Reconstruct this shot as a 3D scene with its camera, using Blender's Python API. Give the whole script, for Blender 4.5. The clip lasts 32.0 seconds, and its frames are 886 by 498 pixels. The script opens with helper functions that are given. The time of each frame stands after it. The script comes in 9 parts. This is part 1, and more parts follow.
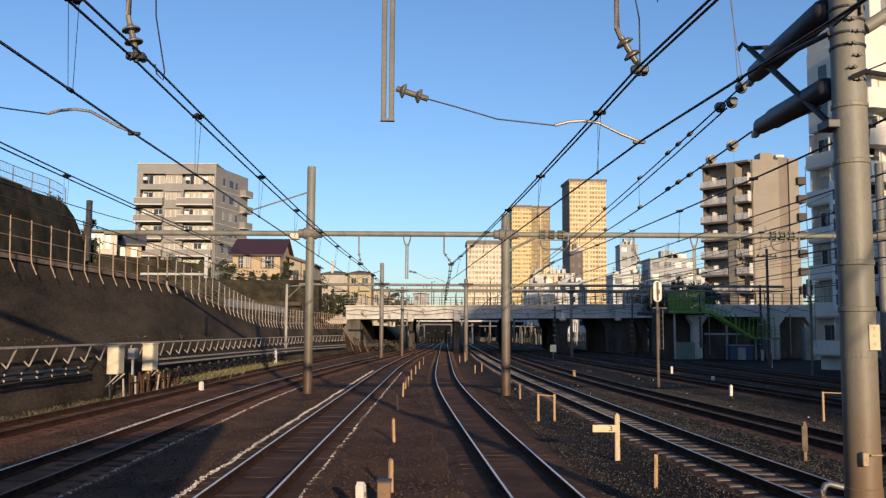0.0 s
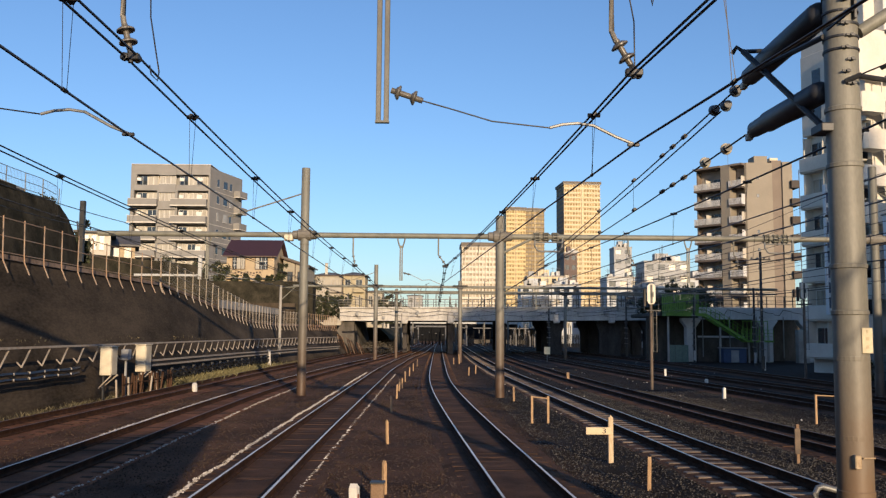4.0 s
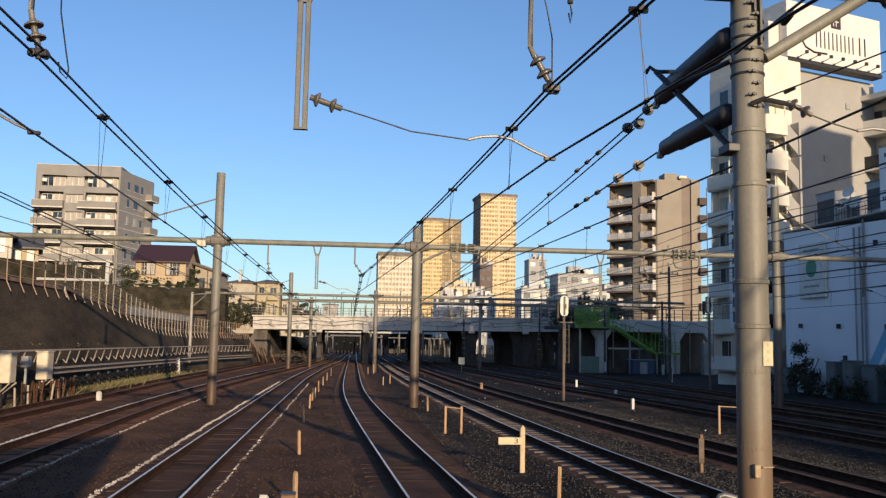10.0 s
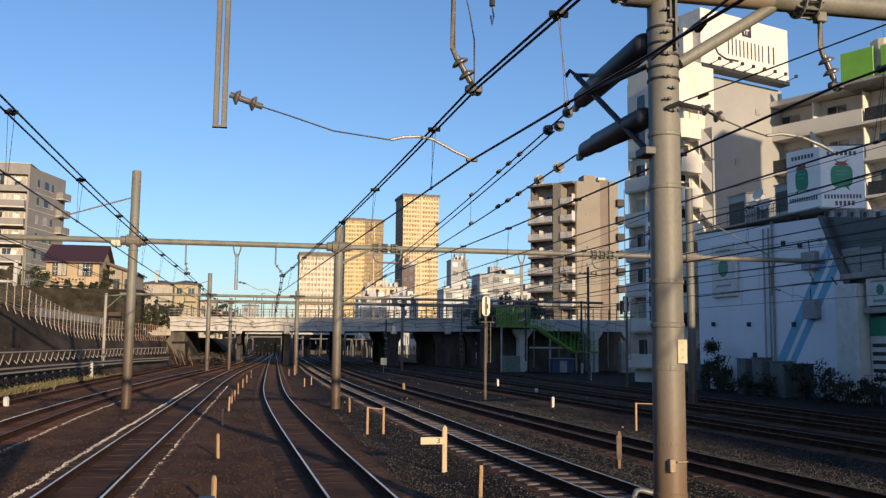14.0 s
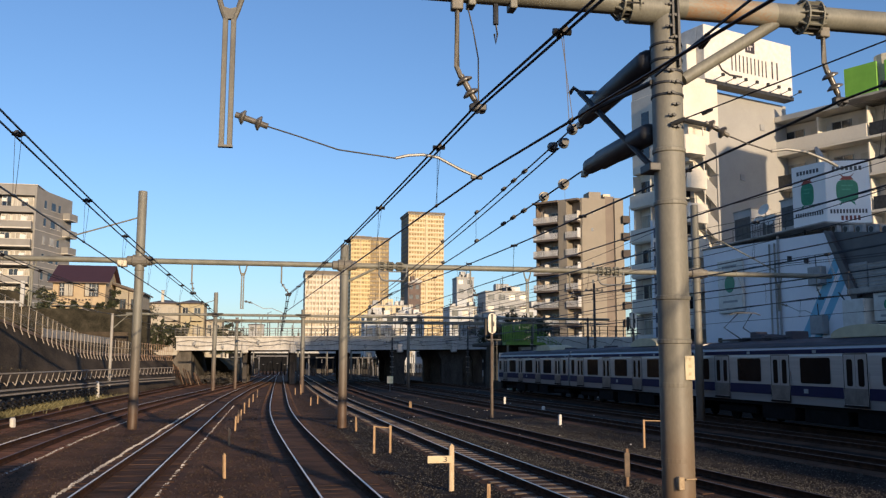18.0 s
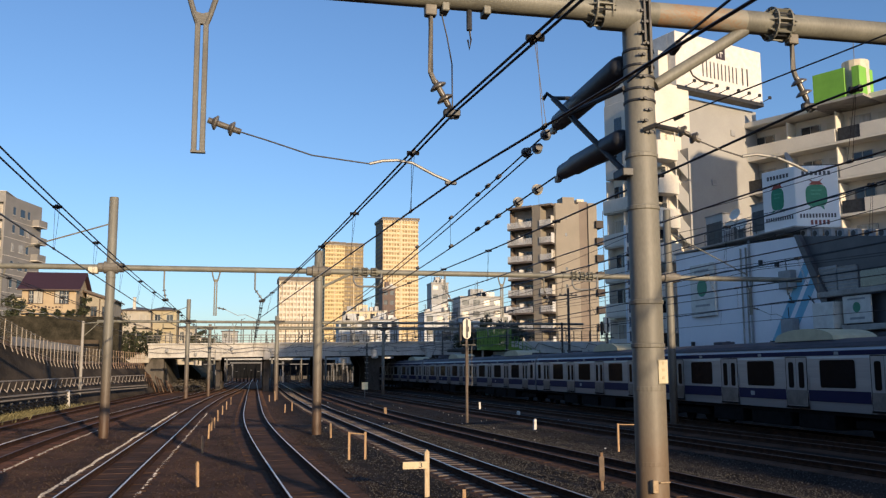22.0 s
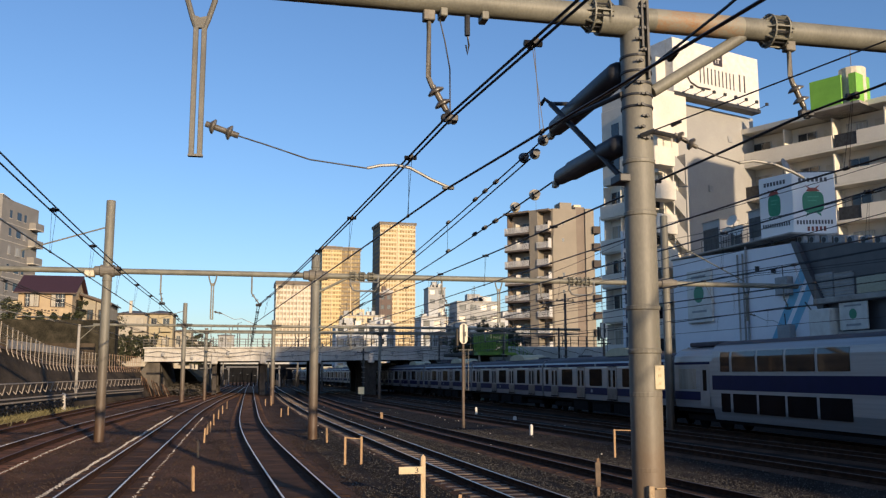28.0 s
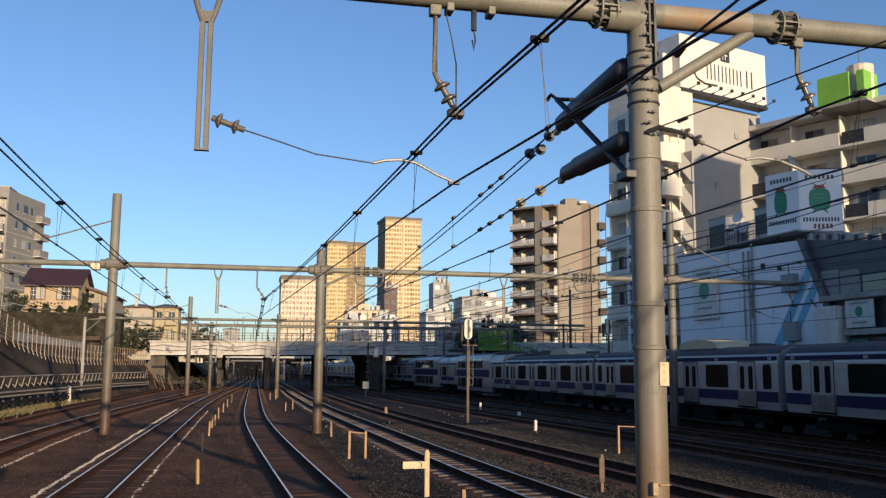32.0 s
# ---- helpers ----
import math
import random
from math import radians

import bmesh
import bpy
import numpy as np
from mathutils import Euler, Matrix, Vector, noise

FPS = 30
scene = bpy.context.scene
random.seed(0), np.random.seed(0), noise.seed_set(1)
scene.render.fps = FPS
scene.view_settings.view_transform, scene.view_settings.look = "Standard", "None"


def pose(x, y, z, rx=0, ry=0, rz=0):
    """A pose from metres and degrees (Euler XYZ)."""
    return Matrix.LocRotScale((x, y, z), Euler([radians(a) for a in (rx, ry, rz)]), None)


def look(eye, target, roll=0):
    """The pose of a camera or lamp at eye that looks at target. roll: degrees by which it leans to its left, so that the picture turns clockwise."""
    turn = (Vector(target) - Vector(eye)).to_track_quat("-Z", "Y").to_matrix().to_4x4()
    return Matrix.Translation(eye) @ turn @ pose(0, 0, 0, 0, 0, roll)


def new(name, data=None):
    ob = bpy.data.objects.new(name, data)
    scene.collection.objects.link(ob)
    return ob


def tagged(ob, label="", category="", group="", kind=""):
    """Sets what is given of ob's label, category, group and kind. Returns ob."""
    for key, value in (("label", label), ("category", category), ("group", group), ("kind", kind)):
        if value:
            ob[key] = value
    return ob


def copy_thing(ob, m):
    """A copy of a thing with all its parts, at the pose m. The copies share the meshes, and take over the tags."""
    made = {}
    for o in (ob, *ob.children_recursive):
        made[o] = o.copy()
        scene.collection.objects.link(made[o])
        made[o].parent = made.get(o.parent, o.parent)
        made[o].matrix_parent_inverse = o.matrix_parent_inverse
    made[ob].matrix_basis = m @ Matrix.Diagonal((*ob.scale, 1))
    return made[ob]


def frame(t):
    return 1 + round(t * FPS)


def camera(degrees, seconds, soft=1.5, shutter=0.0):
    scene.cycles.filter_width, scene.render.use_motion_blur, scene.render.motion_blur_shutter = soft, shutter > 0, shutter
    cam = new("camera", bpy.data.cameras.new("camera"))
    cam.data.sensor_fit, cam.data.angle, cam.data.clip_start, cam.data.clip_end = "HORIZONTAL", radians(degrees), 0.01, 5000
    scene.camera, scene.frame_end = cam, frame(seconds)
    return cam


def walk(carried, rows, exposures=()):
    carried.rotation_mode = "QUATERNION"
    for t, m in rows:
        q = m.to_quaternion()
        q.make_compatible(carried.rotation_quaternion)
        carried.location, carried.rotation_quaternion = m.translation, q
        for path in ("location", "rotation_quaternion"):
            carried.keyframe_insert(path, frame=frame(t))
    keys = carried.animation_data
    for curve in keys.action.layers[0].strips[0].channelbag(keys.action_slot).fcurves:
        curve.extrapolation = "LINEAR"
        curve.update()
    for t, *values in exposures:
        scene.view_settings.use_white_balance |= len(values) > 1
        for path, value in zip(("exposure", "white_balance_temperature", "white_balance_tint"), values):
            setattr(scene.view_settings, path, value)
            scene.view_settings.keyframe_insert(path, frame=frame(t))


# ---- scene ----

# the camera is held by hand at the end of a platform: it only turns
LENS, EYE = 53.0, (0.0, 0.0, 2.6)
TURNS = (  # seconds, yaw, pitch, roll in degrees
    (0, -0.00, 5.25, 0.30),
    (0.5, -0.04, 5.48, 0.27),
    (1, -0.11, 5.69, 0.20),
    (1.5, -0.17, 5.68, 0.24),
    (2, -0.22, 5.55, 0.31),
    (2.5, -0.32, 5.44, 0.31),
    (3, -0.34, 5.39, 0.30),
    (3.5, -0.31, 5.36, 0.41),
    (5.5, -0.56, 5.63, 0.55),
    (6, -0.62, 5.77, 0.52),
    (6.5, -0.67, 5.85, 0.50),
    (7, -0.82, 5.92, 0.45),
    (7.5, -1.23, 5.99, 0.46),
    (8, -1.84, 5.99, 0.60),
    (8.5, -2.44, 6.01, 0.65),
    (9, -3.49, 6.03, 0.82),
    (9.5, -4.65, 6.04, 0.94),
    (10, -5.75, 6.07, 1.03),
    (10.5, -6.53, 6.26, 1.05),
    (11, -7.17, 6.31, 1.00),
    (11.5, -7.96, 6.35, 1.00),
    (12, -8.68, 6.37, 0.91),
    (12.5, -9.33, 6.34, 0.68),
    (13, -9.98, 6.33, 0.46),
    (13.5, -10.67, 6.11, 0.53),
    (15.5, -10.86, 6.77, 0.53),
    (16, -10.65, 6.98, 0.47),
    (16.5, -10.31, 6.94, 0.40),
    (17, -10.05, 7.02, 0.26),
    (17.5, -9.94, 7.21, 0.16),
    (18, -10.41, 7.30, 0.18),
    (18.5, -11.10, 7.47, 0.30),
    (19, -11.49, 7.53, 0.34),
    (19.5, -11.62, 7.57, 0.26),
    (20, -11.58, 7.58, 0.10),
    (20.5, -11.69, 7.54, -0.18),
    (21, -11.86, 7.51, -0.28),
    (21.5, -12.03, 7.55, -0.28),
    (22, -12.07, 7.65, -0.25),
    (22.5, -12.19, 7.65, -0.27),
    (23, -12.26, 7.76, -0.30),
    (23.5, -12.25, 7.87, -0.29),
    (24, -12.31, 7.89, -0.33),
    (24.5, -12.34, 7.81, -0.44),
    (25, -12.45, 7.68, -0.42),
    (25.5, -12.45, 7.64, -0.35),
    (27.5, -12.33, 7.93, 0.02),
    (28, -12.26, 7.96, -0.02),
    (28.5, -12.13, 7.93, -0.07),
    (29, -11.99, 7.75, -0.07),
    (29.5, -12.03, 7.56, -0.04),
    (30, -12.04, 7.66, -0.01),
    (30.5, -12.16, 7.66, 0.03),
    (31, -12.20, 7.55, 0.04),
    (31.5, -12.10, 7.55, 0.14),
    (32, -11.92, 7.65, 0.36),
)
cam = camera(LENS, 32.0, 1.3)
walk(cam, [(t, pose(*EYE, 90 + p, 0, y) @ pose(0, 0, 0, 0, 0, r)) for t, y, p, r in TURNS], exposures=[(0, -0.08, 5900, 16)])

# ---- light: a low winter sun behind the camera, clear sky ----
SUN_EL, SUN_X, SUN_Y = 11.0, 0.27, -0.963
world = bpy.data.worlds.new("world")
scene.world = world
world.use_nodes = True
wn = world.node_tree
sky = wn.nodes.new("ShaderNodeTexSky")
sky.sky_type = "NISHITA"
sky.sun_disc = False
sky.sun_elevation = radians(SUN_EL)
sky.sun_rotation = math.atan2(SUN_X, SUN_Y)
sky.air_density, sky.dust_density, sky.ozone_density = 1.0, 0.6, 3.2
wn.links.new(sky.outputs[0], wn.nodes["Background"].inputs[0])
wn.nodes["Background"].inputs[1].default_value = 0.174
sun = new("sun", bpy.data.lights.new("sun", "SUN"))
sun.data.energy, sun.data.angle, sun.data.color = 6.0, radians(0.53), (1.0, 0.735, 0.41)
sun.matrix_basis = look((SUN_X, SUN_Y, math.tan(radians(SUN_EL))), (0, 0, 0))


# ---- materials ----
MATS = {}


def mat(name, col, col2=None, rough=0.7, metal=0.0, scale=6.0, bump=0.2, fine=40.0, spec=0.5, vary=0.0, island=False, stretch=(1, 1, 1), mid=(0.35, 0.68), dist=0.02):
    """A node material: two colours mixed by noise at two scales, fine relief, and a random shade for each object."""
    if name in MATS:
        return MATS[name]
    m = bpy.data.materials.new(name)
    m.use_nodes = True
    nt = m.node_tree
    bs = nt.nodes["Principled BSDF"]
    col2 = col2 or tuple(c * 0.7 for c in col)
    tc = nt.nodes.new("ShaderNodeTexCoord")
    mp = nt.nodes.new("ShaderNodeMapping")
    mp.inputs["Scale"].default_value = stretch
    nt.links.new(tc.outputs["Object"], mp.inputs[0])
    n1 = nt.nodes.new("ShaderNodeTexNoise")
    n1.inputs["Scale"].default_value, n1.inputs["Detail"].default_value, n1.inputs["Roughness"].default_value = scale, 5, 0.6
    n2 = nt.nodes.new("ShaderNodeTexNoise")
    n2.inputs["Scale"].default_value, n2.inputs["Detail"].default_value = fine, 3
    for n in (n1, n2):
        nt.links.new(mp.outputs[0], n.inputs["Vector"])
    add = nt.nodes.new("ShaderNodeMath")
    add.operation = "MULTIPLY_ADD"
    nt.links.new(n2.outputs[0], add.inputs[0])
    add.inputs[1].default_value = 0.4
    nt.links.new(n1.outputs[0], add.inputs[2])
    ramp = nt.nodes.new("ShaderNodeMapRange")
    ramp.inputs[1].default_value, ramp.inputs[2].default_value = mid[0] + 0.2, mid[1] + 0.2
    nt.links.new(add.outputs[0], ramp.inputs[0])
    mix = nt.nodes.new("ShaderNodeMix")
    mix.data_type = "RGBA"
    mix.inputs[6].default_value, mix.inputs[7].default_value = (*col2, 1), (*col, 1)
    nt.links.new(ramp.outputs[0], mix.inputs[0])
    out = mix.outputs[2]
    if vary:
        src = nt.nodes.new("ShaderNodeNewGeometry").outputs["Random Per Island"] if island else nt.nodes.new("ShaderNodeObjectInfo").outputs["Random"]
        hv = nt.nodes.new("ShaderNodeHueSaturation")
        mr = nt.nodes.new("ShaderNodeMapRange")
        mr.inputs[3].default_value, mr.inputs[4].default_value = 1 - vary, 1 + vary
        nt.links.new(src, mr.inputs[0])
        nt.links.new(mr.outputs[0], hv.inputs["Value"])
        nt.links.new(out, hv.inputs["Color"])
        out = hv.outputs[0]
    nt.links.new(out, bs.inputs["Base Color"])
    bs.inputs["Roughness"].default_value, bs.inputs["Metallic"].default_value = rough, metal
    bs.inputs["Specular IOR Level"].default_value = spec
    if bump:
        b = nt.nodes.new("ShaderNodeBump")
        b.inputs["Strength"].default_value, b.inputs["Distance"].default_value = bump, dist
        nt.links.new(add.outputs[0], b.inputs["Height"])
        nt.links.new(b.outputs[0], bs.inputs["Normal"])
    MATS[name] = m
    return m


M_BALLAST = mat("ballast", (0.172, 0.090, 0.052), (0.037, 0.020, 0.0125), 0.9, spec=0.12, scale=0.5, fine=22, bump=1.0, dist=0.05, mid=(0.25, 0.8))
M_STONE = mat("ballast_stone", (0.105, 0.074, 0.054), (0.040, 0.026, 0.0185), 0.9, spec=0.12, scale=9, bump=0.3, vary=0.45, island=True)
M_PALE = mat("pale_stone", (0.62, 0.58, 0.53), (0.34, 0.30, 0.26), 0.9, scale=5, bump=0.4, vary=0.3, island=True)
M_RAILSIDE = mat("rail_rust", (0.075, 0.036, 0.02), (0.03, 0.016, 0.01), 0.85, spec=0.1, scale=4, bump=0.3)
M_RAILTOP = mat("rail_head", (0.95, 0.86, 0.75), (0.80, 0.70, 0.60), 0.36, 0.4, scale=2, bump=0.02, spec=0.35)
M_RAILMID = mat("rail_head_worn", (0.50, 0.45, 0.41), (0.34, 0.29, 0.26), 0.28, 0.95, scale=2, bump=0.03)
M_STONEGREY = mat("grey_stone", (0.125, 0.117, 0.108), (0.045, 0.041, 0.038), 0.85, spec=0.2, scale=9, bump=0.3, vary=0.4, island=True)
M_RAILDULL = mat("rail_head_dull", (0.20, 0.14, 0.11), (0.12, 0.07, 0.05), 0.5, 0.6, scale=3, bump=0.1)
M_SLEEPER = mat("sleeper_wood", (0.125, 0.070, 0.043), (0.046, 0.026, 0.0165), 0.9, spec=0.12, scale=3, stretch=(1, 8, 8), bump=0.5, vary=0.35)
M_SLEEPCON = mat("sleeper_concrete", (0.255, 0.20, 0.155), (0.11, 0.082, 0.062), 0.9, scale=3, bump=0.4, vary=0.25)
M_PIPE = mat("painted_steel", (0.22, 0.217, 0.178), (0.135, 0.132, 0.108), 0.55, 0.0, scale=1.2, bump=0.12, stretch=(1, 1, 0.35))
M_POLERUST = mat("pole_rust", (0.30, 0.20, 0.12), (0.15, 0.09, 0.05), 0.75, 0.0, scale=1.5, bump=0.2)
M_DARKSTEEL = mat("dark_steel", (0.06, 0.062, 0.066), (0.03, 0.03, 0.032), 0.5, 0.4, scale=4, bump=0.15)
M_GALV = mat("galvanised_steel", (0.27, 0.27, 0.26), (0.18, 0.18, 0.17), 0.5, 0.4, scale=5, bump=0.1)
M_BLACK = mat("black_paint", (0.012, 0.0125, 0.015), (0.007, 0.007, 0.008), 0.45, scale=5, bump=0.1)
M_TENSION = mat("tensioner_paint", (0.036, 0.038, 0.045), (0.02, 0.021, 0.025), 0.5, scale=3, bump=0.1)
M_WIRE = mat("cable", (0.025, 0.024, 0.026), (0.012, 0.012, 0.013), 0.5, 0.5, scale=8, bump=0.1)
M_COPPER = mat("contact_wire", (0.09, 0.06, 0.045), (0.04, 0.03, 0.025), 0.4, 0.8, scale=8, bump=0.05)
M_DROPSTEEL = mat("weathered_drop_steel", (0.20, 0.185, 0.155), (0.11, 0.10, 0.085), 0.6, 0.1, scale=2, bump=0.15)
M_PORCELAIN = mat("porcelain", (0.17, 0.155, 0.13), (0.075, 0.066, 0.055), 0.3, scale=6, bump=0.08)
M_WALLDARK = mat("retaining_wall", (0.108, 0.084, 0.060), (0.021, 0.017, 0.0125), 0.95, spec=0.12, scale=0.5, fine=12, bump=0.6, stretch=(1, 0.35, 1.0), mid=(0.28, 0.75), dist=0.04)
M_CONC = mat("concrete", (0.42, 0.40, 0.37), (0.26, 0.245, 0.22), 0.85, scale=0.7, fine=14, bump=0.25)
M_CONCDARK = mat("stained_concrete", (0.13, 0.115, 0.098), (0.055, 0.05, 0.042), 0.9, spec=0.2, scale=0.6, fine=10, bump=0.3, stretch=(1, 1, 0.4))
M_RUSTRAIL = mat("rusty_fence_steel", (0.37, 0.225, 0.13), (0.29, 0.245, 0.20), 0.8, scale=4, bump=0.3)
M_FENCEPALE = mat("pale_fence_steel", (0.42, 0.38, 0.32), (0.30, 0.25, 0.20), 0.7, scale=4, bump=0.2)
M_WHITE = mat("white_paint", (0.74, 0.72, 0.67), (0.60, 0.57, 0.52), 0.6, scale=2, bump=0.08)
M_CREAM = mat("cream_box", (0.66, 0.60, 0.46), (0.52, 0.46, 0.34), 0.6, scale=2.5, bump=0.08)
M_WOODSTAKE = mat("weathered_wood", (0.50, 0.34, 0.19), (0.32, 0.20, 0.11), 0.85, scale=5, stretch=(6, 6, 1), bump=0.4)
M_GREY = mat("grey_paint", (0.33, 0.34, 0.35), (0.25, 0.255, 0.26), 0.6, scale=2, bump=0.08)
M_GLASS = mat("window_glass", (0.035, 0.042, 0.05), (0.02, 0.024, 0.03), 0.08, scale=0.7, bump=0.02, spec=0.8)
M_CURTAIN = mat("curtained_glass", (0.50, 0.46, 0.38), (0.30, 0.27, 0.22), 0.15, scale=0.9, bump=0.02, spec=0.8, stretch=(3, 3, 0.4))
M_FRAME = mat("window_frame", (0.40, 0.40, 0.39), (0.30, 0.30, 0.29), 0.45, 0.3, scale=3, bump=0.05)
M_LEAF = mat("leaf", (0.05, 0.055, 0.022), (0.02, 0.026, 0.011), 0.7, scale=2, bump=0.1, vary=0.5, island=True)
M_DRYGRASS = mat("dry_grass", (0.155, 0.13, 0.075), (0.07, 0.064, 0.036), 0.85, scale=2, bump=0.1, vary=0.4, island=True)
M_BARK = mat("bark", (0.12, 0.09, 0.065), (0.06, 0.045, 0.03), 0.9, scale=3, bump=0.5)
M_SOIL = mat("hill_soil", (0.07, 0.062, 0.036), (0.03, 0.028, 0.017), 0.95, spec=0.1, scale=0.3, fine=5, bump=0.4)
M_MOSSY = mat("mossy_wall", (0.062, 0.054, 0.038), (0.018, 0.017, 0.012), 0.95, spec=0.1, scale=0.9, fine=8, bump=1.0, dist=0.05, mid=(0.35, 0.7))
M_RUSTBED = mat("rust_dusted_ballast", (0.29, 0.128, 0.066), (0.095, 0.044, 0.025), 0.9, spec=0.12, scale=0.8, fine=24, bump=1.0, dist=0.04, mid=(0.3, 0.75))
M_BROWNBED = mat("brown_dusted_ballast", (0.14, 0.074, 0.045), (0.040, 0.022, 0.0135), 0.9, spec=0.12, scale=0.8, fine=24, bump=1.0, dist=0.04, mid=(0.3, 0.75))


def rusting_pole(name, z0, z1, rust, pale=(0.205, 0.20, 0.168), dark=(0.135, 0.131, 0.108)):
    """Grey pole paint that turns to rust brown towards the foot, with uneven edges."""
    m = mat(name, pale, dark, 0.55, scale=1.2, bump=0.12, stretch=(1, 1, 0.35))
    nt = m.node_tree
    bs = nt.nodes["Principled BSDF"]
    tc = nt.nodes.new("ShaderNodeTexCoord")
    sep = nt.nodes.new("ShaderNodeSeparateXYZ")
    nt.links.new(tc.outputs["Object"], sep.inputs[0])
    nz = nt.nodes.new("ShaderNodeTexNoise")
    nz.inputs["Scale"].default_value, nz.inputs["Detail"].default_value = 2.2, 6
    nt.links.new(tc.outputs["Object"], nz.inputs["Vector"])
    ad = nt.nodes.new("ShaderNodeMath")
    ad.operation = "MULTIPLY_ADD"
    ad.inputs[1].default_value = 1.6
    nt.links.new(nz.outputs[0], ad.inputs[0])
    nt.links.new(sep.outputs[2], ad.inputs[2])
    mr = nt.nodes.new("ShaderNodeMapRange")
    mr.inputs[1].default_value, mr.inputs[2].default_value = z0 + 0.8, z1 + 0.8
    nt.links.new(ad.outputs[0], mr.inputs[0])
    mix = nt.nodes.new("ShaderNodeMix")
    mix.data_type = "RGBA"
    mix.inputs[6].default_value = (*rust, 1)
    nt.links.new(bs.inputs["Base Color"].links[0].from_socket, mix.inputs[7])
    nt.links.new(mr.outputs[0], mix.inputs[0])
    nt.links.new(mix.outputs[2], bs.inputs["Base Color"])
    return m


M_RUSTPOLE = rusting_pole("rusting_pole", 0.7, 3.0, (0.160, 0.094, 0.047), (0.228, 0.218, 0.178), (0.155, 0.148, 0.121))
M_RUSTPOLE_FAR = rusting_pole("rusting_pole_far", 0.5, 4.6, (0.082, 0.049, 0.029))


def grey_and_shade_beyond(m, x0, x1, grey):
    """Turn rust-dusted ballast to grey-brown stone from x0 to x1, with shade darkened in."""
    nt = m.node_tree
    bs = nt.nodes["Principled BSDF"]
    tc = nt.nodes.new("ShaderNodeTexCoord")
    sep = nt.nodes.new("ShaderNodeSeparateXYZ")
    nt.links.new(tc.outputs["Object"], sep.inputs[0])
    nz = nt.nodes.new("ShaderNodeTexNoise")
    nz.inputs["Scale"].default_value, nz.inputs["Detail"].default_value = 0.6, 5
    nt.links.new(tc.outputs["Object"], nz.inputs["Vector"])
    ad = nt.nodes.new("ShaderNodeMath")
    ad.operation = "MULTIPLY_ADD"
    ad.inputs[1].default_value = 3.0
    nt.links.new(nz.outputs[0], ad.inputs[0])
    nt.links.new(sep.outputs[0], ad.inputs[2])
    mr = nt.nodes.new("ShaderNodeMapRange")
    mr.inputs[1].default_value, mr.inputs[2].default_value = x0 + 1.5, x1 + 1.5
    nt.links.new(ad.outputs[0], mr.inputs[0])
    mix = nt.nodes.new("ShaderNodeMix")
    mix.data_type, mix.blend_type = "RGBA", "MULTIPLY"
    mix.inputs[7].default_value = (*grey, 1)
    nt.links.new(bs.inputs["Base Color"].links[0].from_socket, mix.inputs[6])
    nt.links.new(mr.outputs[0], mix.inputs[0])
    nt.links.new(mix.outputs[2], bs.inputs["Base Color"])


# these tints go darker than the grey stone, for shade on that side
grey_and_shade_beyond(M_BALLAST, 0.9, 3.4, (0.21, 0.30, 0.43))
grey_and_shade_beyond(M_STONE, 0.9, 3.4, (0.31, 0.42, 0.55))
grey_and_shade_beyond(M_BROWNBED, 2.5, 5.0, (0.45, 0.57, 0.72))


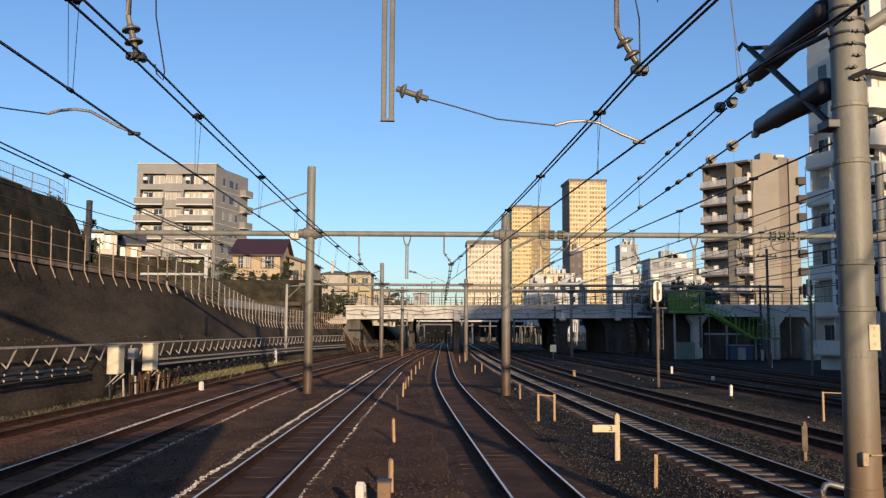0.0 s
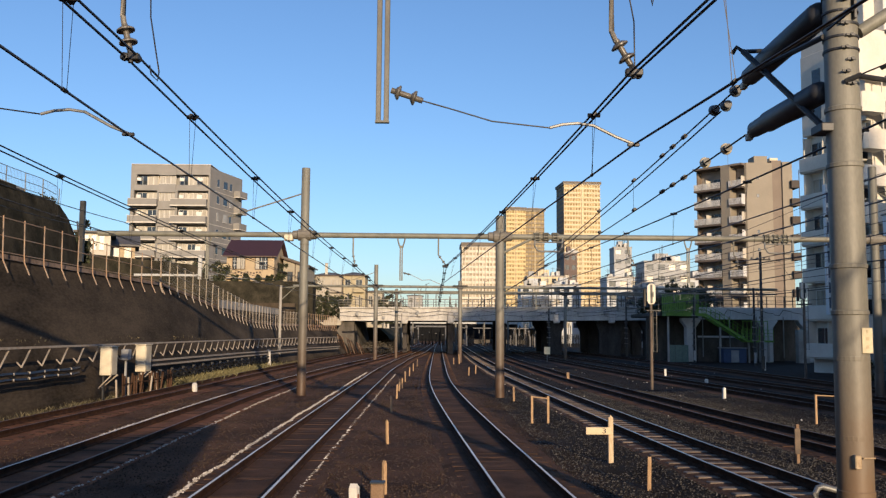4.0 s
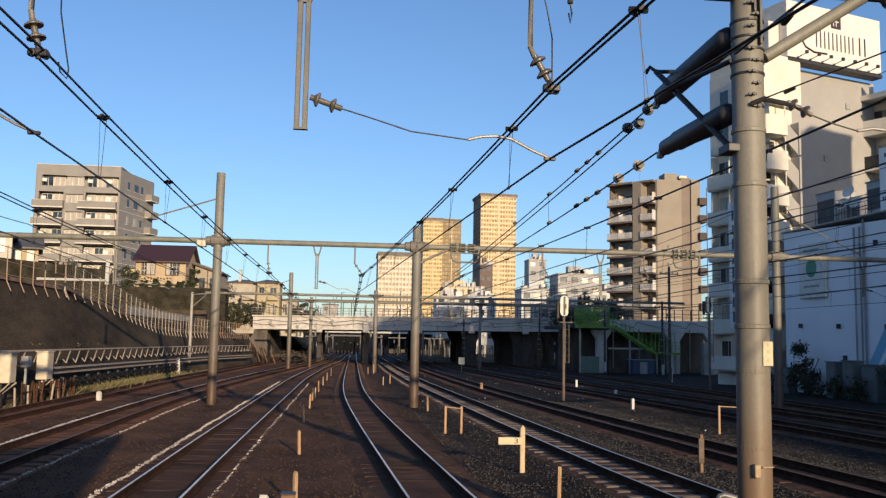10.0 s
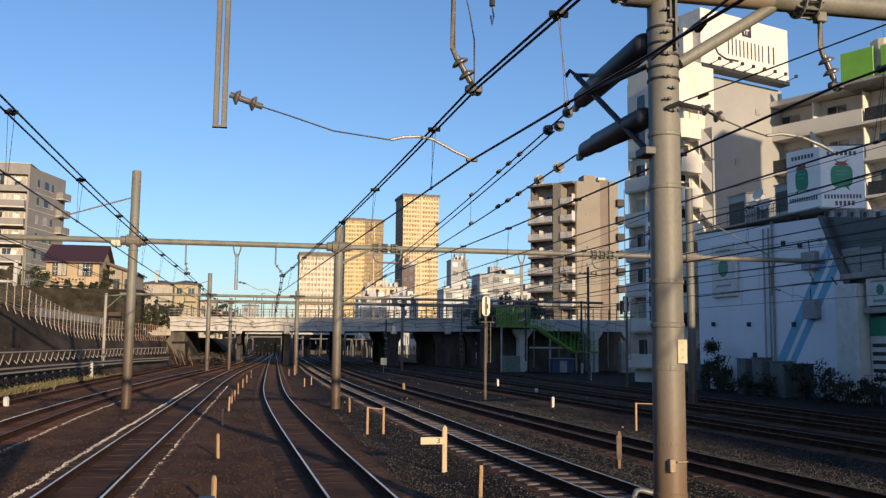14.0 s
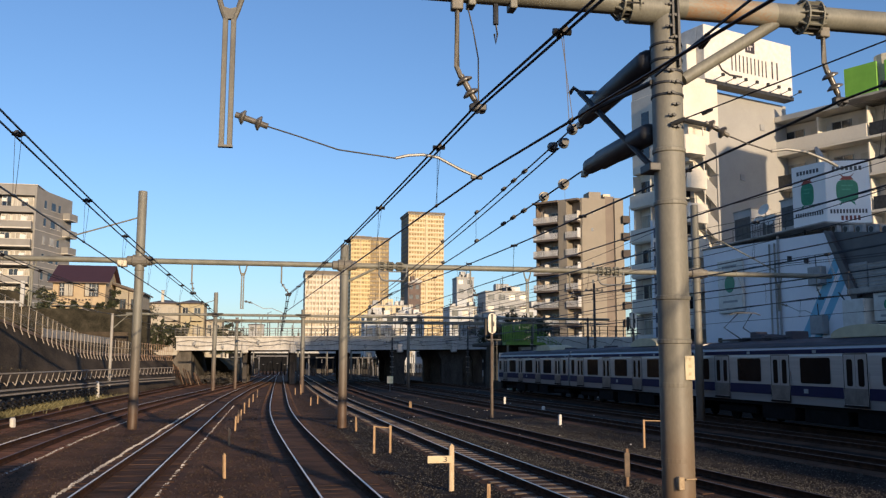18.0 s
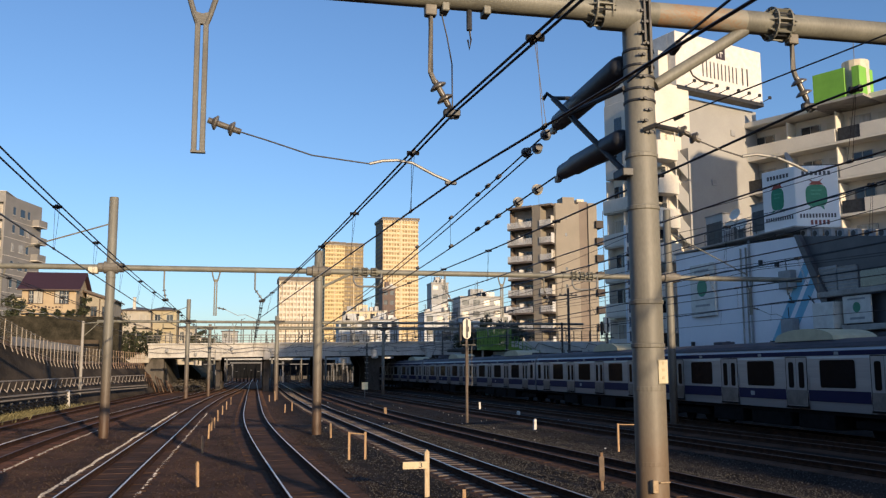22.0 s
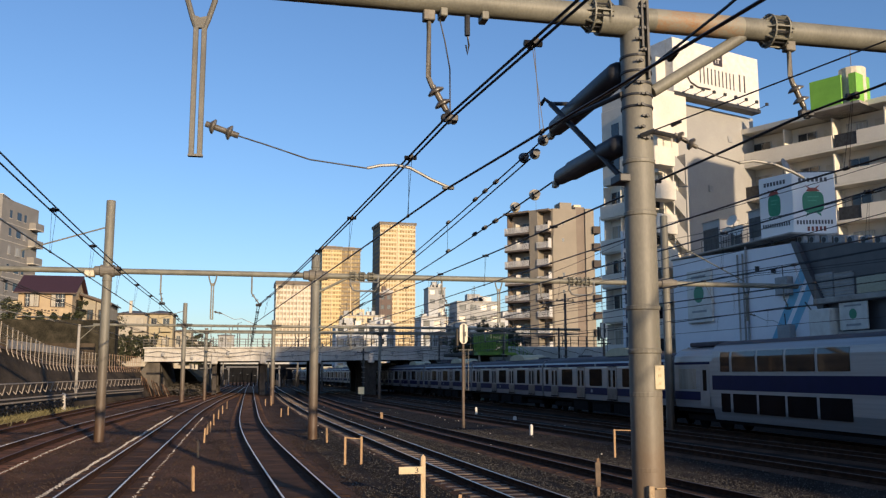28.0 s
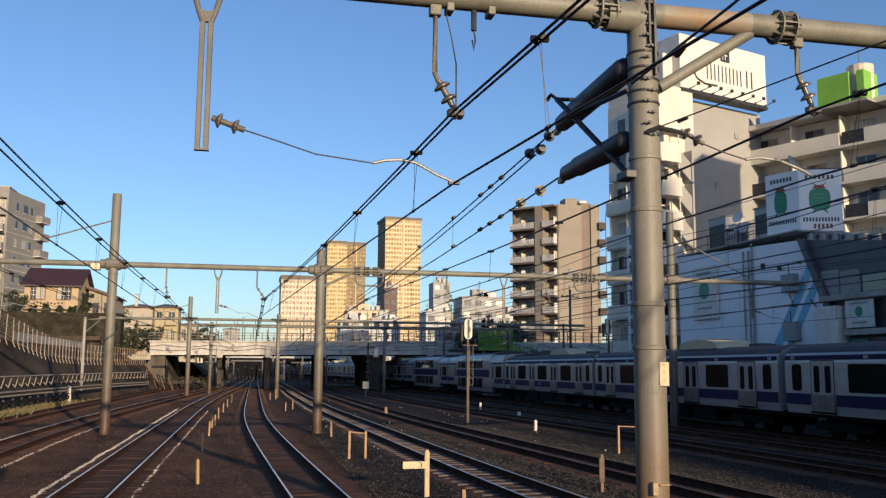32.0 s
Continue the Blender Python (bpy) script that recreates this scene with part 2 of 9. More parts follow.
# ---- building blocks ----
class G:
    """A growing mesh: vertices and faces."""

    def __init__(self):
        self.v, self.f = [], []

    def add(self, vs, fs):
        n = len(self.v)
        self.v += vs
        self.f += [tuple(n + i for i in q) for q in fs]
        return self

    def box(self, x0, x1, y0, y1, z0, z1, b=0.0):
        if b <= 0:
            return self.add([(x, y, z) for x in (x0, x1) for y in (y0, y1) for z in (z0, z1)],
                            [(0, 1, 3, 2), (4, 6, 7, 5), (0, 4, 5, 1), (2, 3, 7, 6), (0, 2, 6, 4), (1, 5, 7, 3)])
        vs, ids = [], {}
        for i, x in enumerate((x0, x1)):
            for j, y in enumerate((y0, y1)):
                for k, z in enumerate((z0, z1)):
                    sx, sy, sz = (b if i == 0 else -b), (b if j == 0 else -b), (b if k == 0 else -b)
                    ids[i, j, k] = len(vs)
                    vs += [(x, y + sy, z + sz), (x + sx, y, z + sz), (x + sx, y + sy, z)]
        c = ids
        fs = []
        for i in (0, 1):
            q = [c[i, 0, 0], c[i, 0, 1], c[i, 1, 1], c[i, 1, 0]]
            fs.append(tuple(q if i == 0 else q[::-1]))
            q = [c[0, i, 0] + 1, c[1, i, 0] + 1, c[1, i, 1] + 1, c[0, i, 1] + 1]
            fs.append(tuple(q if i == 0 else q[::-1]))
            q = [c[0, 0, i] + 2, c[0, 1, i] + 2, c[1, 1, i] + 2, c[1, 0, i] + 2]
            fs.append(tuple(q if i == 0 else q[::-1]))
        for i in (0, 1):
            for j in (0, 1):
                fs.append((c[i, j, 0], c[i, j, 1], c[i, j, 1] + 1, c[i, j, 0] + 1))
                fs.append((c[i, 0, j], c[i, 1, j], c[i, 1, j] + 2, c[i, 0, j] + 2))
                fs.append((c[0, i, j] + 1, c[1, i, j] + 1, c[1, i, j] + 2, c[0, i, j] + 2))
                for k in (0, 1):
                    fs.append((c[i, j, k], c[i, j, k] + 1, c[i, j, k] + 2))
        return self.add(vs, fs)

    def cyl(self, a, b, r0, r1=None, n=10, caps=True):
        a, b, r1 = Vector(a), Vector(b), r0 if r1 is None else r1
        q = (b - a).to_track_quat("Z", "Y")
        vs = []
        for p, r in ((a, r0), (b, r1)):
            for i in range(n):
                w = 2 * math.pi * i / n
                vs.append(tuple(p + q @ Vector((r * math.cos(w), r * math.sin(w), 0))))
        fs = [(i, (i + 1) % n, n + (i + 1) % n, n + i) for i in range(n)]
        if caps:
            fs += [tuple(range(n))[::-1], tuple(range(n, 2 * n))]
        return self.add(vs, fs)

    def tube(self, pts, r, n=6):
        pts = [Vector(p) for p in pts]
        vs, m = [], len(pts)
        for k, p in enumerate(pts):
            d = (pts[min(k + 1, m - 1)] - pts[max(k - 1, 0)])
            q = d.to_track_quat("Z", "Y")
            for i in range(n):
                w = 2 * math.pi * i / n
                vs.append(tuple(p + q @ Vector((r * math.cos(w), r * math.sin(w), 0))))
        fs = [(k * n + i, k * n + (i + 1) % n, (k + 1) * n + (i + 1) % n, (k + 1) * n + i) for k in range(m - 1) for i in range(n)]
        fs += [tuple(range(n))[::-1], tuple(range((m - 1) * n, m * n))]
        return self.add(vs, fs)

    def lathe(self, prof, a, axis, n=12):
        """Rings of (distance along the axis, radius), from the point a."""
        a, axis = Vector(a), Vector(axis).normalized()
        q = axis.to_track_quat("Z", "Y")
        vs = []
        for h, r in prof:
            for i in range(n):
                w = 2 * math.pi * i / n
                vs.append(tuple(a + axis * h + q @ Vector((r * math.cos(w), r * math.sin(w), 0))))
        m = len(prof)
        fs = [(k * n + i, k * n + (i + 1) % n, (k + 1) * n + (i + 1) % n, (k + 1) * n + i) for k in range(m - 1) for i in range(n)]
        fs += [tuple(range(n))[::-1], tuple(range((m - 1) * n, m * n))]
        return self.add(vs, fs)

    def prism(self, poly, axis, lo, hi):
        """A polygon of two coordinates, extruded along axis 'x', 'y' or 'z'."""
        put = {"x": lambda u, v, w: (w, u, v), "y": lambda u, v, w: (u, w, v), "z": lambda u, v, w: (u, v, w)}[axis]
        n = len(poly)
        vs = [put(u, v, lo) for u, v in poly] + [put(u, v, hi) for u, v in poly]
        return self.add(vs, [(i, (i + 1) % n, n + (i + 1) % n, n + i) for i in range(n)] + [tuple(range(n))[::-1], tuple(range(n, 2 * n))])

    def sweep(self, section, path):
        """A closed section of (across, up) swept along path points (x, y, z), upright."""
        n, m, vs = len(section), len(path), []
        for k, p in enumerate(path):
            a, b = path[max(k - 1, 0)], path[min(k + 1, m - 1)]
            d = Vector((b[0] - a[0], b[1] - a[1], 0)).normalized()
            s = Vector((d.y, -d.x, 0))
            vs += [(p[0] + s.x * u, p[1] + s.y * u, p[2] + v) for u, v in section]
        fs = [(k * n + i, k * n + (i + 1) % n, (k + 1) * n + (i + 1) % n, (k + 1) * n + i) for k in range(m - 1) for i in range(n)]
        return self.add(vs, fs + [tuple(range(n))[::-1], tuple(range((m - 1) * n, m * n))])

    def mesh(self, name, material, smooth=False):
        me = bpy.data.meshes.new(name)
        me.from_pydata(self.v, [], self.f)
        bm = bmesh.new()
        bm.from_mesh(me)
        bmesh.ops.recalc_face_normals(bm, faces=bm.faces)
        if smooth:
            for f in bm.faces:
                f.smooth = len(f.verts) == 4
            for e in bm.edges:
                if len(e.link_faces) == 2 and e.calc_face_angle(0) > 0.7:
                    e.smooth = False
        bm.to_mesh(me)
        bm.free()
        me.materials.append(material)
        return me


def thing(name, at, label, category, group="", rz=0.0):
    """A top-level Empty at its base."""
    ob = new(name)
    ob.empty_display_size = 0.2
    ob.matrix_basis = pose(*at, 0, 0, rz)
    return tagged(ob, label, category, group)


def part(name, g, material, parent, label="", world=False, smooth=False):
    """One mesh under a thing or a part. world: the mesh is in world metres and the parent is unturned."""
    if world:
        o = world_origin(parent)
        g.v = [(x - o.x, y - o.y, z - o.z) for x, y, z in g.v]
    ob = new(name, g.mesh(name, material, smooth) if isinstance(g, G) else g)
    ob.parent = parent
    if label:
        ob["label"] = label
    return ob


def world_origin(ob):
    o = Vector(ob.location)
    while ob.parent:
        ob = ob.parent
        o += ob.location
    return o


def solid(name, g, material, label="", category="", kind="structure", group="", smooth=False):
    """A top-level mesh of the setting."""
    return tagged(new(name, g.mesh(name, material, smooth)), label, category, group, kind)


def pieces(name, me, parent, places):
    """Alike pieces that share one mesh; places are poses in the parent's space."""
    for m in places:
        ob = new(name, me)
        ob.parent = parent
        ob.matrix_basis = m


def lerp(table, y):
    """Linear between rows (y, value)."""
    return float(np.interp(y, [r[0] for r in table], [r[1] for r in table]))


def smooth_line(table):
    """Natural smoothing of a table of (y, x): cosine-weighted averages over a sliding stretch."""
    def f(y):
        w = [(math.exp(-(d / 6.0) ** 2), d) for d in (-12, -9, -6, -3, 0, 3, 6, 9, 12)]
        return sum(a * lerp_ext(table, y + d) for a, d in w) / sum(a for a, _ in w)
    return f


def lerp_ext(table, y):
    if y <= table[0][0]:
        (y0, a), (y1, b) = table[0], table[1]
    elif y >= table[-1][0]:
        (y0, a), (y1, b) = table[-2], table[-1]
    else:
        return lerp(table, y)
    return a + (b - a) * (y - y0) / (y1 - y0)


# ---- ground and tracks ----
# centre lines, as rows of (y, x)
TRACKS = {
    "a": [(-60, -11.7), (60, -11.7), (95, -10.9), (120, -10.0), (260, -7.0)],
    "b": [(-60, -7.2), (14, -7.45), (23, -7.75), (36, -8.1), (48, -8.05), (70, -7.2), (95, -5.8), (120, -4.6), (260, -2.6)],
    "c": [(-60, -2.9), (14, -3.25), (20, -3.38), (36, -3.5), (63, -3.68), (90, -3.2), (120, -2.0), (260, 0.2)],
    "d": [(-60, 6.4), (-20, 3.9), (5, 2.2), (14, 1.68), (19, 1.40), (28, 0.93), (37, 0.52), (46, 0.24), (56, 0.13), (93, 0.16), (168, 0.36), (260, 1.2)],
    "e": [(-60, 12.5), (-20, 9.0), (8, 6.9), (15, 6.28), (19, 6.05), (25, 5.8), (33, 5.5), (44, 5.15), (60, 4.6), (90, 4.3), (160, 4.6), (260, 5.4)],
    "f": [(-60, 15.5), (10, 10.7), (21, 9.85), (25, 9.6), (32, 9.15), (42, 8.55), (60, 7.9), (90, 7.5), (160, 8.2), (260, 9.4)],
    "g": [(-500, 52.5), (20, 16.1), (60, 13.3), (100, 11.6), (260, 13.0)],
    "h": [(-500, 56.3), (20, 19.9), (60, 17.1), (120, 14.0), (260, 17.0)],
    "k": [(-500, 21.97), (40, 21.97), (70, 21.95), (95, 21.4), (120, 20.2), (150, 18.3), (260, 12.0)],
}
LINE = {k: smooth_line(v) for k, v in TRACKS.items()}


def ground_height(x, y):
    z = -0.30
    if -40 < y < 170:
        near = min(abs(x - LINE_FAST[k](y)) for k in LINE_FAST)
        z += 0.09 * max(0.0, min(1.0, (2.3 - near) / 0.8))
    return z


FASTY = np.arange(-40, 175, 1.0)
FAST = {k: np.array([LINE[k](y) for y in FASTY]) for k in LINE}
LINE_FAST = {k: (lambda y, k=k: float(np.interp(y, FASTY, FAST[k]))) for k in LINE}


def make_ground():
    xs = [-3000, -1200, -500, -200, -80, -40, -25, -19] + list(np.arange(-16, 14.01, 0.4)) + list(np.arange(15, 36, 1.0)) + [38, 42, 50, 70, 120, 300, 900, 3000]
    ys = [-3000, -1000, -400, -150, -60, -30, -10, 0, 5] + list(np.arange(9, 40, 0.4)) + list(np.arange(40, 125, 1.0)) + [128, 135, 145, 160, 180, 220, 300, 500, 900, 1600, 3000]
    g = G()
    nx = len(xs)
    for y in ys:
        for x in xs:
            z = ground_height(x, y)
            if -16 < x < 36 and 5 < y < 126:
                z += 0.035 * noise.noise((x * 1.7, y * 1.7, 0.3)) + 0.02 * noise.noise((x * 5, y * 5, 7.1))
            g.v.append((float(x), float(y), z))
    g.f = [(j * nx + i, j * nx + i + 1, (j + 1) * nx + i + 1, (j + 1) * nx + i) for j in range(len(ys) - 1) for i in range(nx - 1)]
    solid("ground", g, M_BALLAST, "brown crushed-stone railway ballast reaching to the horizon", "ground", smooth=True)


make_ground()

RAIL = [(-0.065, -0.16), (0.065, -0.16), (0.065, -0.145), (0.012, -0.12), (0.012, -0.045), (0.033, -0.03), (0.033, -0.002), (-0.033, -0.002), (-0.033, -0.03), (-0.012, -0.045), (-0.012, -0.12), (-0.065, -0.145)]
HEAD = [(-0.024, -0.004), (0.024, -0.004), (0.019, 0.004), (-0.019, 0.004)]


def track_path(key, y0, y1, step):
    f = LINE[key]
    return [(f(y), y, 0.0) for y in np.arange(y0, y1 + 0.01, step)]


def offset_path(path, d):
    out = []
    for k, p in enumerate(path):
        a, b = path[max(k - 1, 0)], path[min(k + 1, len(path) - 1)]
        t = Vector((b[0] - a[0], b[1] - a[1], 0)).normalized()
        out.append((p[0] + t.y * d, p[1] - t.x * d, p[2]))
    return out


def make_track(key, label, head, sleeper_mat, piece_range, bed_mat, y0=-40, y1=240, half=1.05):
    path = track_path(key, y0, y1, 2.0)
    th = thing("railway_track", (LINE[key](10), 10, -0.2), label, "railway track", "railway tracks side by side")
    for side in (-1, 1):
        p = offset_path(path, side * 0.566)
        r = part("rail", G().sweep(RAIL, p), M_RAILSIDE, th, world=True)
        o = world_origin(th)
        hd = G().sweep(HEAD, p)
        hd.v = [(x - o.x, y - o.y, z - o.z) for x, y, z in hd.v]
        part("rail_head", hd, head[side > 0], r)
    bed = track_path(key, 4, 125, 0.6)
    g = G()
    offs = (-1.25, -0.85, -0.42, 0.0, 0.42, 0.85, 1.25)
    for p in bed:
        for k, d in enumerate(offs):
            g.v.append((p[0] + d + 0.06 * noise.noise((p[1] * 0.8, d * 3, 5.0)), p[1], (-0.202 if abs(d) > 1 else -0.178 if key == "e" else -0.169) + 0.016 * noise.noise((p[1] * 2.1, d * 4 + LINE[key](10), 1.0))))
    n = len(offs)
    g.f = [(j * n + i, j * n + i + 1, (j + 1) * n + i + 1, (j + 1) * n + i) for j in range(len(bed) - 1) for i in range(n - 1)]
    part("track_bed", g, bed_mat, th, world=True, smooth=True)
    near, far = [], G()
    me = G().box(-half, half, -0.11, 0.11, -0.30, -0.165, 0.015).mesh("sleeper", sleeper_mat)
    o = world_origin(th)
    y = y0 if piece_range is None else 6.0
    while y < min(y1, 130):
        x, dx = LINE[key](y), LINE[key](y + 0.5) - LINE[key](y - 0.5)
        rz = -math.degrees(math.atan(dx)) + random.uniform(-0.8, 0.8)
        x += random.uniform(-0.02, 0.02)
        if piece_range and piece_range[0] <= y <= piece_range[1]:
            near.append(pose(x - o.x, y - o.y, -o.z + random.uniform(-0.012, 0.006), 0, 0, rz))
        elif y > 0:
            c, s = math.cos(radians(rz)), math.sin(radians(rz))
            h = G().box(-half, half, -0.11, 0.11, -0.30, -0.165 if piece_range else -0.185)
            far.add([(x - o.x + c * a - s * b, y - o.y + s * a + c * b, z - o.z) for a, b, z in h.v], h.f)
        y += 0.62
    pieces("sleeper", me, th, near)
    if far.v:
        tagged(part("sleeper_bed", far, sleeper_mat, th), kind="stuff")
    return th


make_track("a", "rust-red disused railway track beside the retaining wall", (M_RAILDULL, M_RAILDULL), M_SLEEPER, (20, 45), M_RUSTBED)
make_track("b", "railway track with one shiny and one rusty rail on dark sleepers", (M_RAILTOP, M_RAILDULL), M_SLEEPER, (12, 50), M_RUSTBED)
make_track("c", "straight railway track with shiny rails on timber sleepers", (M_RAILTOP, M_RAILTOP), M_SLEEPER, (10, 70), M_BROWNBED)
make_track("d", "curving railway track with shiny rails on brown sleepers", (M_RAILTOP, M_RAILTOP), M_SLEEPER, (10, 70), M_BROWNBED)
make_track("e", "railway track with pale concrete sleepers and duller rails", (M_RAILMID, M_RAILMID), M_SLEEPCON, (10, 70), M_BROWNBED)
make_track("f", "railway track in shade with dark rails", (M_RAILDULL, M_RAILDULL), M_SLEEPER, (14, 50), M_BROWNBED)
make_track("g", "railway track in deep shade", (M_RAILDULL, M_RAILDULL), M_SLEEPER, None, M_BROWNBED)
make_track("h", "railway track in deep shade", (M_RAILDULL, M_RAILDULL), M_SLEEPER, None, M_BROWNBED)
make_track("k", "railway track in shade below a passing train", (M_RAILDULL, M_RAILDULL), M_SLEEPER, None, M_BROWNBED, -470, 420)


def stones(name, count, where, size, material, label, seed):
    """Many loose stones as one mesh."""
    rng = np.random.RandomState(seed)
    base = np.array([(1, 0, 0), (0, 1, 0), (-1, 0, 0), (0, -1, 0), (0, 0, 0.8), (0, 0, -0.8)], float)
    tri = [(0, 1, 4), (1, 2, 4), (2, 3, 4), (3, 0, 4), (1, 0, 5), (2, 1, 5), (3, 2, 5), (0, 3, 5)]
    g = G()
    for _ in range(count):
        x, y, z = where(rng)
        s = size * rng.uniform(0.55, 1.25)
        w = rng.uniform(0, 6.28)
        c, sn = math.cos(w), math.sin(w)
        v = base * rng.uniform(0.6, 1.15, (6, 1)) * s * np.array((1.15, 0.85, 0.8))
        g.add([(x + c * a - sn * b, y + sn * a + c * b, z + d) for a, b, d in v.tolist()], tri)
    me = bpy.data.meshes.new(name)
    me.from_pydata(g.v, [], g.f)
    me.materials.append(material)
    return tagged(new(name, me), label, "stones", "", "stuff")


def on_ballast(rng):
    y = 12.5 + 24 * rng.random_sample() ** 1.5
    span = 0.55 * y
    x = rng.uniform(max(-13, -span), min(14.5, span + 3))
    return x, y, ground_height(x, y) + 0.012


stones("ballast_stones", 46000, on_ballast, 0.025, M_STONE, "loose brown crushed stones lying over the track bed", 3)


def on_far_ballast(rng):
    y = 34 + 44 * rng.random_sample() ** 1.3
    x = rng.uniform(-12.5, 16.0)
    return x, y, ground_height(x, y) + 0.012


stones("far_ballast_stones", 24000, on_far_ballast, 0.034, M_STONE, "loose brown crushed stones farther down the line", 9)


def on_gravel(rng):
    y = 13.5 + 32 * rng.random_sample() ** 1.3
    x = rng.uniform(2.6, 15.5)
    near = min(abs(x - LINE_FAST[k](y)) for k in "defg")
    if near < 1.15:
        x += 2.0
    return x, y, ground_height(x, y) + 0.014


stones("gravel_stones", 30000, on_gravel, 0.021, M_STONEGREY, "paler grey stones lying between the tracks", 4)


def on_shaded_bed(rng):
    y = 30 + 75 * rng.random_sample()
    x = rng.uniform(3.5, 10.0 + 0.17 * y)
    return x, y, ground_height(x, y) + 0.02


stones("pale_litter", 190, on_shaded_bed, 0.055, M_PALE, "scattered pale stones and scraps between the shaded tracks", 17)


def pale_line(key, off, y0, y1, n, seed, width=0.07):
    def where(rng):
        y = y0 + (y1 - y0) * rng.random_sample()
        x = LINE_FAST[key](y) + off + 0.06 * noise.noise((y * 0.9, off * 3, 0)) + rng.normal(0, width * 0.5)
        return x, y, ground_height(x, y) + 0.03
    stones("pale_stone_line", n, where, 0.03, M_PALE, "pale stones in a line beside the track", seed)


pale_line("c", -1.14, 12.5, 62, 2300, 11, 0.055)
pale_line("c", 0.93, 12.5, 60, 1400, 12, 0.035)
pale_line("b", 1.15, 13, 46, 420, 13, 0.05)
pale_line("b", -1.15, 24, 60, 600, 14, 0.05)


# ---- retaining wall, cable duct, fence and hill on the side of track a ----
WALL_TOP = [(-30, 5.1), (50, 5.1), (56, 4.7), (64, 4.03), (73, 3.35), (86, 3.15), (118, 3.2)]


def wall_top(y):
    return lerp(WALL_TOP, y)


def wall_foot_x(y):
    return lerp([(-30, -13.5), (60, -13.5), (86, -12.9), (100, -11.6), (118, -11.2)], y)


def wall_top_x(y):
    return lerp([(-30, -15.5), (86, -15.5), (100, -14.6), (118, -13.6)], y)


def make_wall():
    g = G()
    ys = list(np.arange(-30, 118.1, 2.0))
    rows = []
    for y in ys:
        x0, x1, zt = wall_foot_x(y), wall_top_x(y), wall_top(y)
        rows.append([(x0, y, -0.6), (x0 - 0.02, y, 0.0), ((x0 + x1) / 2, y, zt / 2), (x1, y, zt), (x1 - 0.5, y, zt), (x1 - 0.5, y, -0.6)])
    for k in range(len(ys) - 1):
        a, b = rows[k], rows[k + 1]
        for i in range(5):
            n = len(g.v)
            g.v += [a[i], b[i], b[i + 1], a[i + 1]]
            g.f.append((n, n + 1, n + 2, n + 3))
    solid("wall_retaining", g, M_WALLDARK, "dark stained sloping retaining wall beside the tracks", "retaining wall")
    h = G()
    for k, (y0, y1) in enumerate(zip(ys[:-1], ys[1:])):
        a, b = (wall_top_x(y0), wall_top(y0)), (wall_top_x(y1), wall_top(y1))
        n = len(h.v)
        for (x, z), y in ((a, y0), (b, y1)):
            h.v += [(x + 0.07, y, z - 0.02), (x + 0.07, y, z + 0.16), (x - 0.55, y, z + 0.16), (x - 0.55, y, z - 0.02)]
        h.f += [(n, n + 4, n + 5, n + 1), (n + 1, n + 5, n + 6, n + 2), (n + 2, n + 6, n + 7, n + 3)]
    solid("trim_coping", h, mat("coping_concrete", (0.34, 0.26, 0.21), (0.15, 0.11, 0.085), 0.9, spec=0.2, scale=1.3, fine=10, bump=0.3), "weathered concrete coping on the retaining wall", "coping")


make_wall()


def hill_z(x, y):
    """Height of the slope behind the wall, from its coping up to the terraces."""
    d = max(0.0, wall_top_x(min(y, 118)) - 0.5 - x)
    base = wall_top(min(max(y, -30), 118)) + 0.1
    step = lerp([(0, 0), (4.6, 0.1), (6.5, 1.2), (14, 3.0), (60, 9.0), (600, 12.0)], d)
    return base + step * lerp([(-30, 1), (48, 1), (62, 0.75), (90, 1.3), (200, 1.3)], y)


def make_hill():
    xs = [0, 1.5, 3, 4.5, 5.5, 6.5, 9, 14, 22, 35, 60, 110, 220, 600]
    ys = list(np.arange(-60, 125, 4.0)) + [130, 150, 190, 260, 400, 700]
    g = G()
    for y in ys:
        x0 = wall_top_x(min(max(y, -30), 118)) - 0.45
        for d in xs:
            x = x0 - d
            g.v.append((x, y, hill_z(x, y) + (0.25 * noise.noise((x * 0.4, y * 0.4, 2)) if d > 4 else 0)))
    n = len(xs)
    g.f = [(j * n + i, j * n + i + 1, (j + 1) * n + i + 1, (j + 1) * n + i) for j in range(len(ys) - 1) for i in range(n - 1)]
    solid("ground_hill", g, M_SOIL, "dark scrubby hillside above the retaining wall", "hillside", smooth=True)
    e = G().box(-700, -13, 124.0, 124.6, -0.6, 3.5)
    solid("wall_hill_end", e, M_CONCDARK, "stained concrete wall at the end of the hillside", "wall")


make_hill()


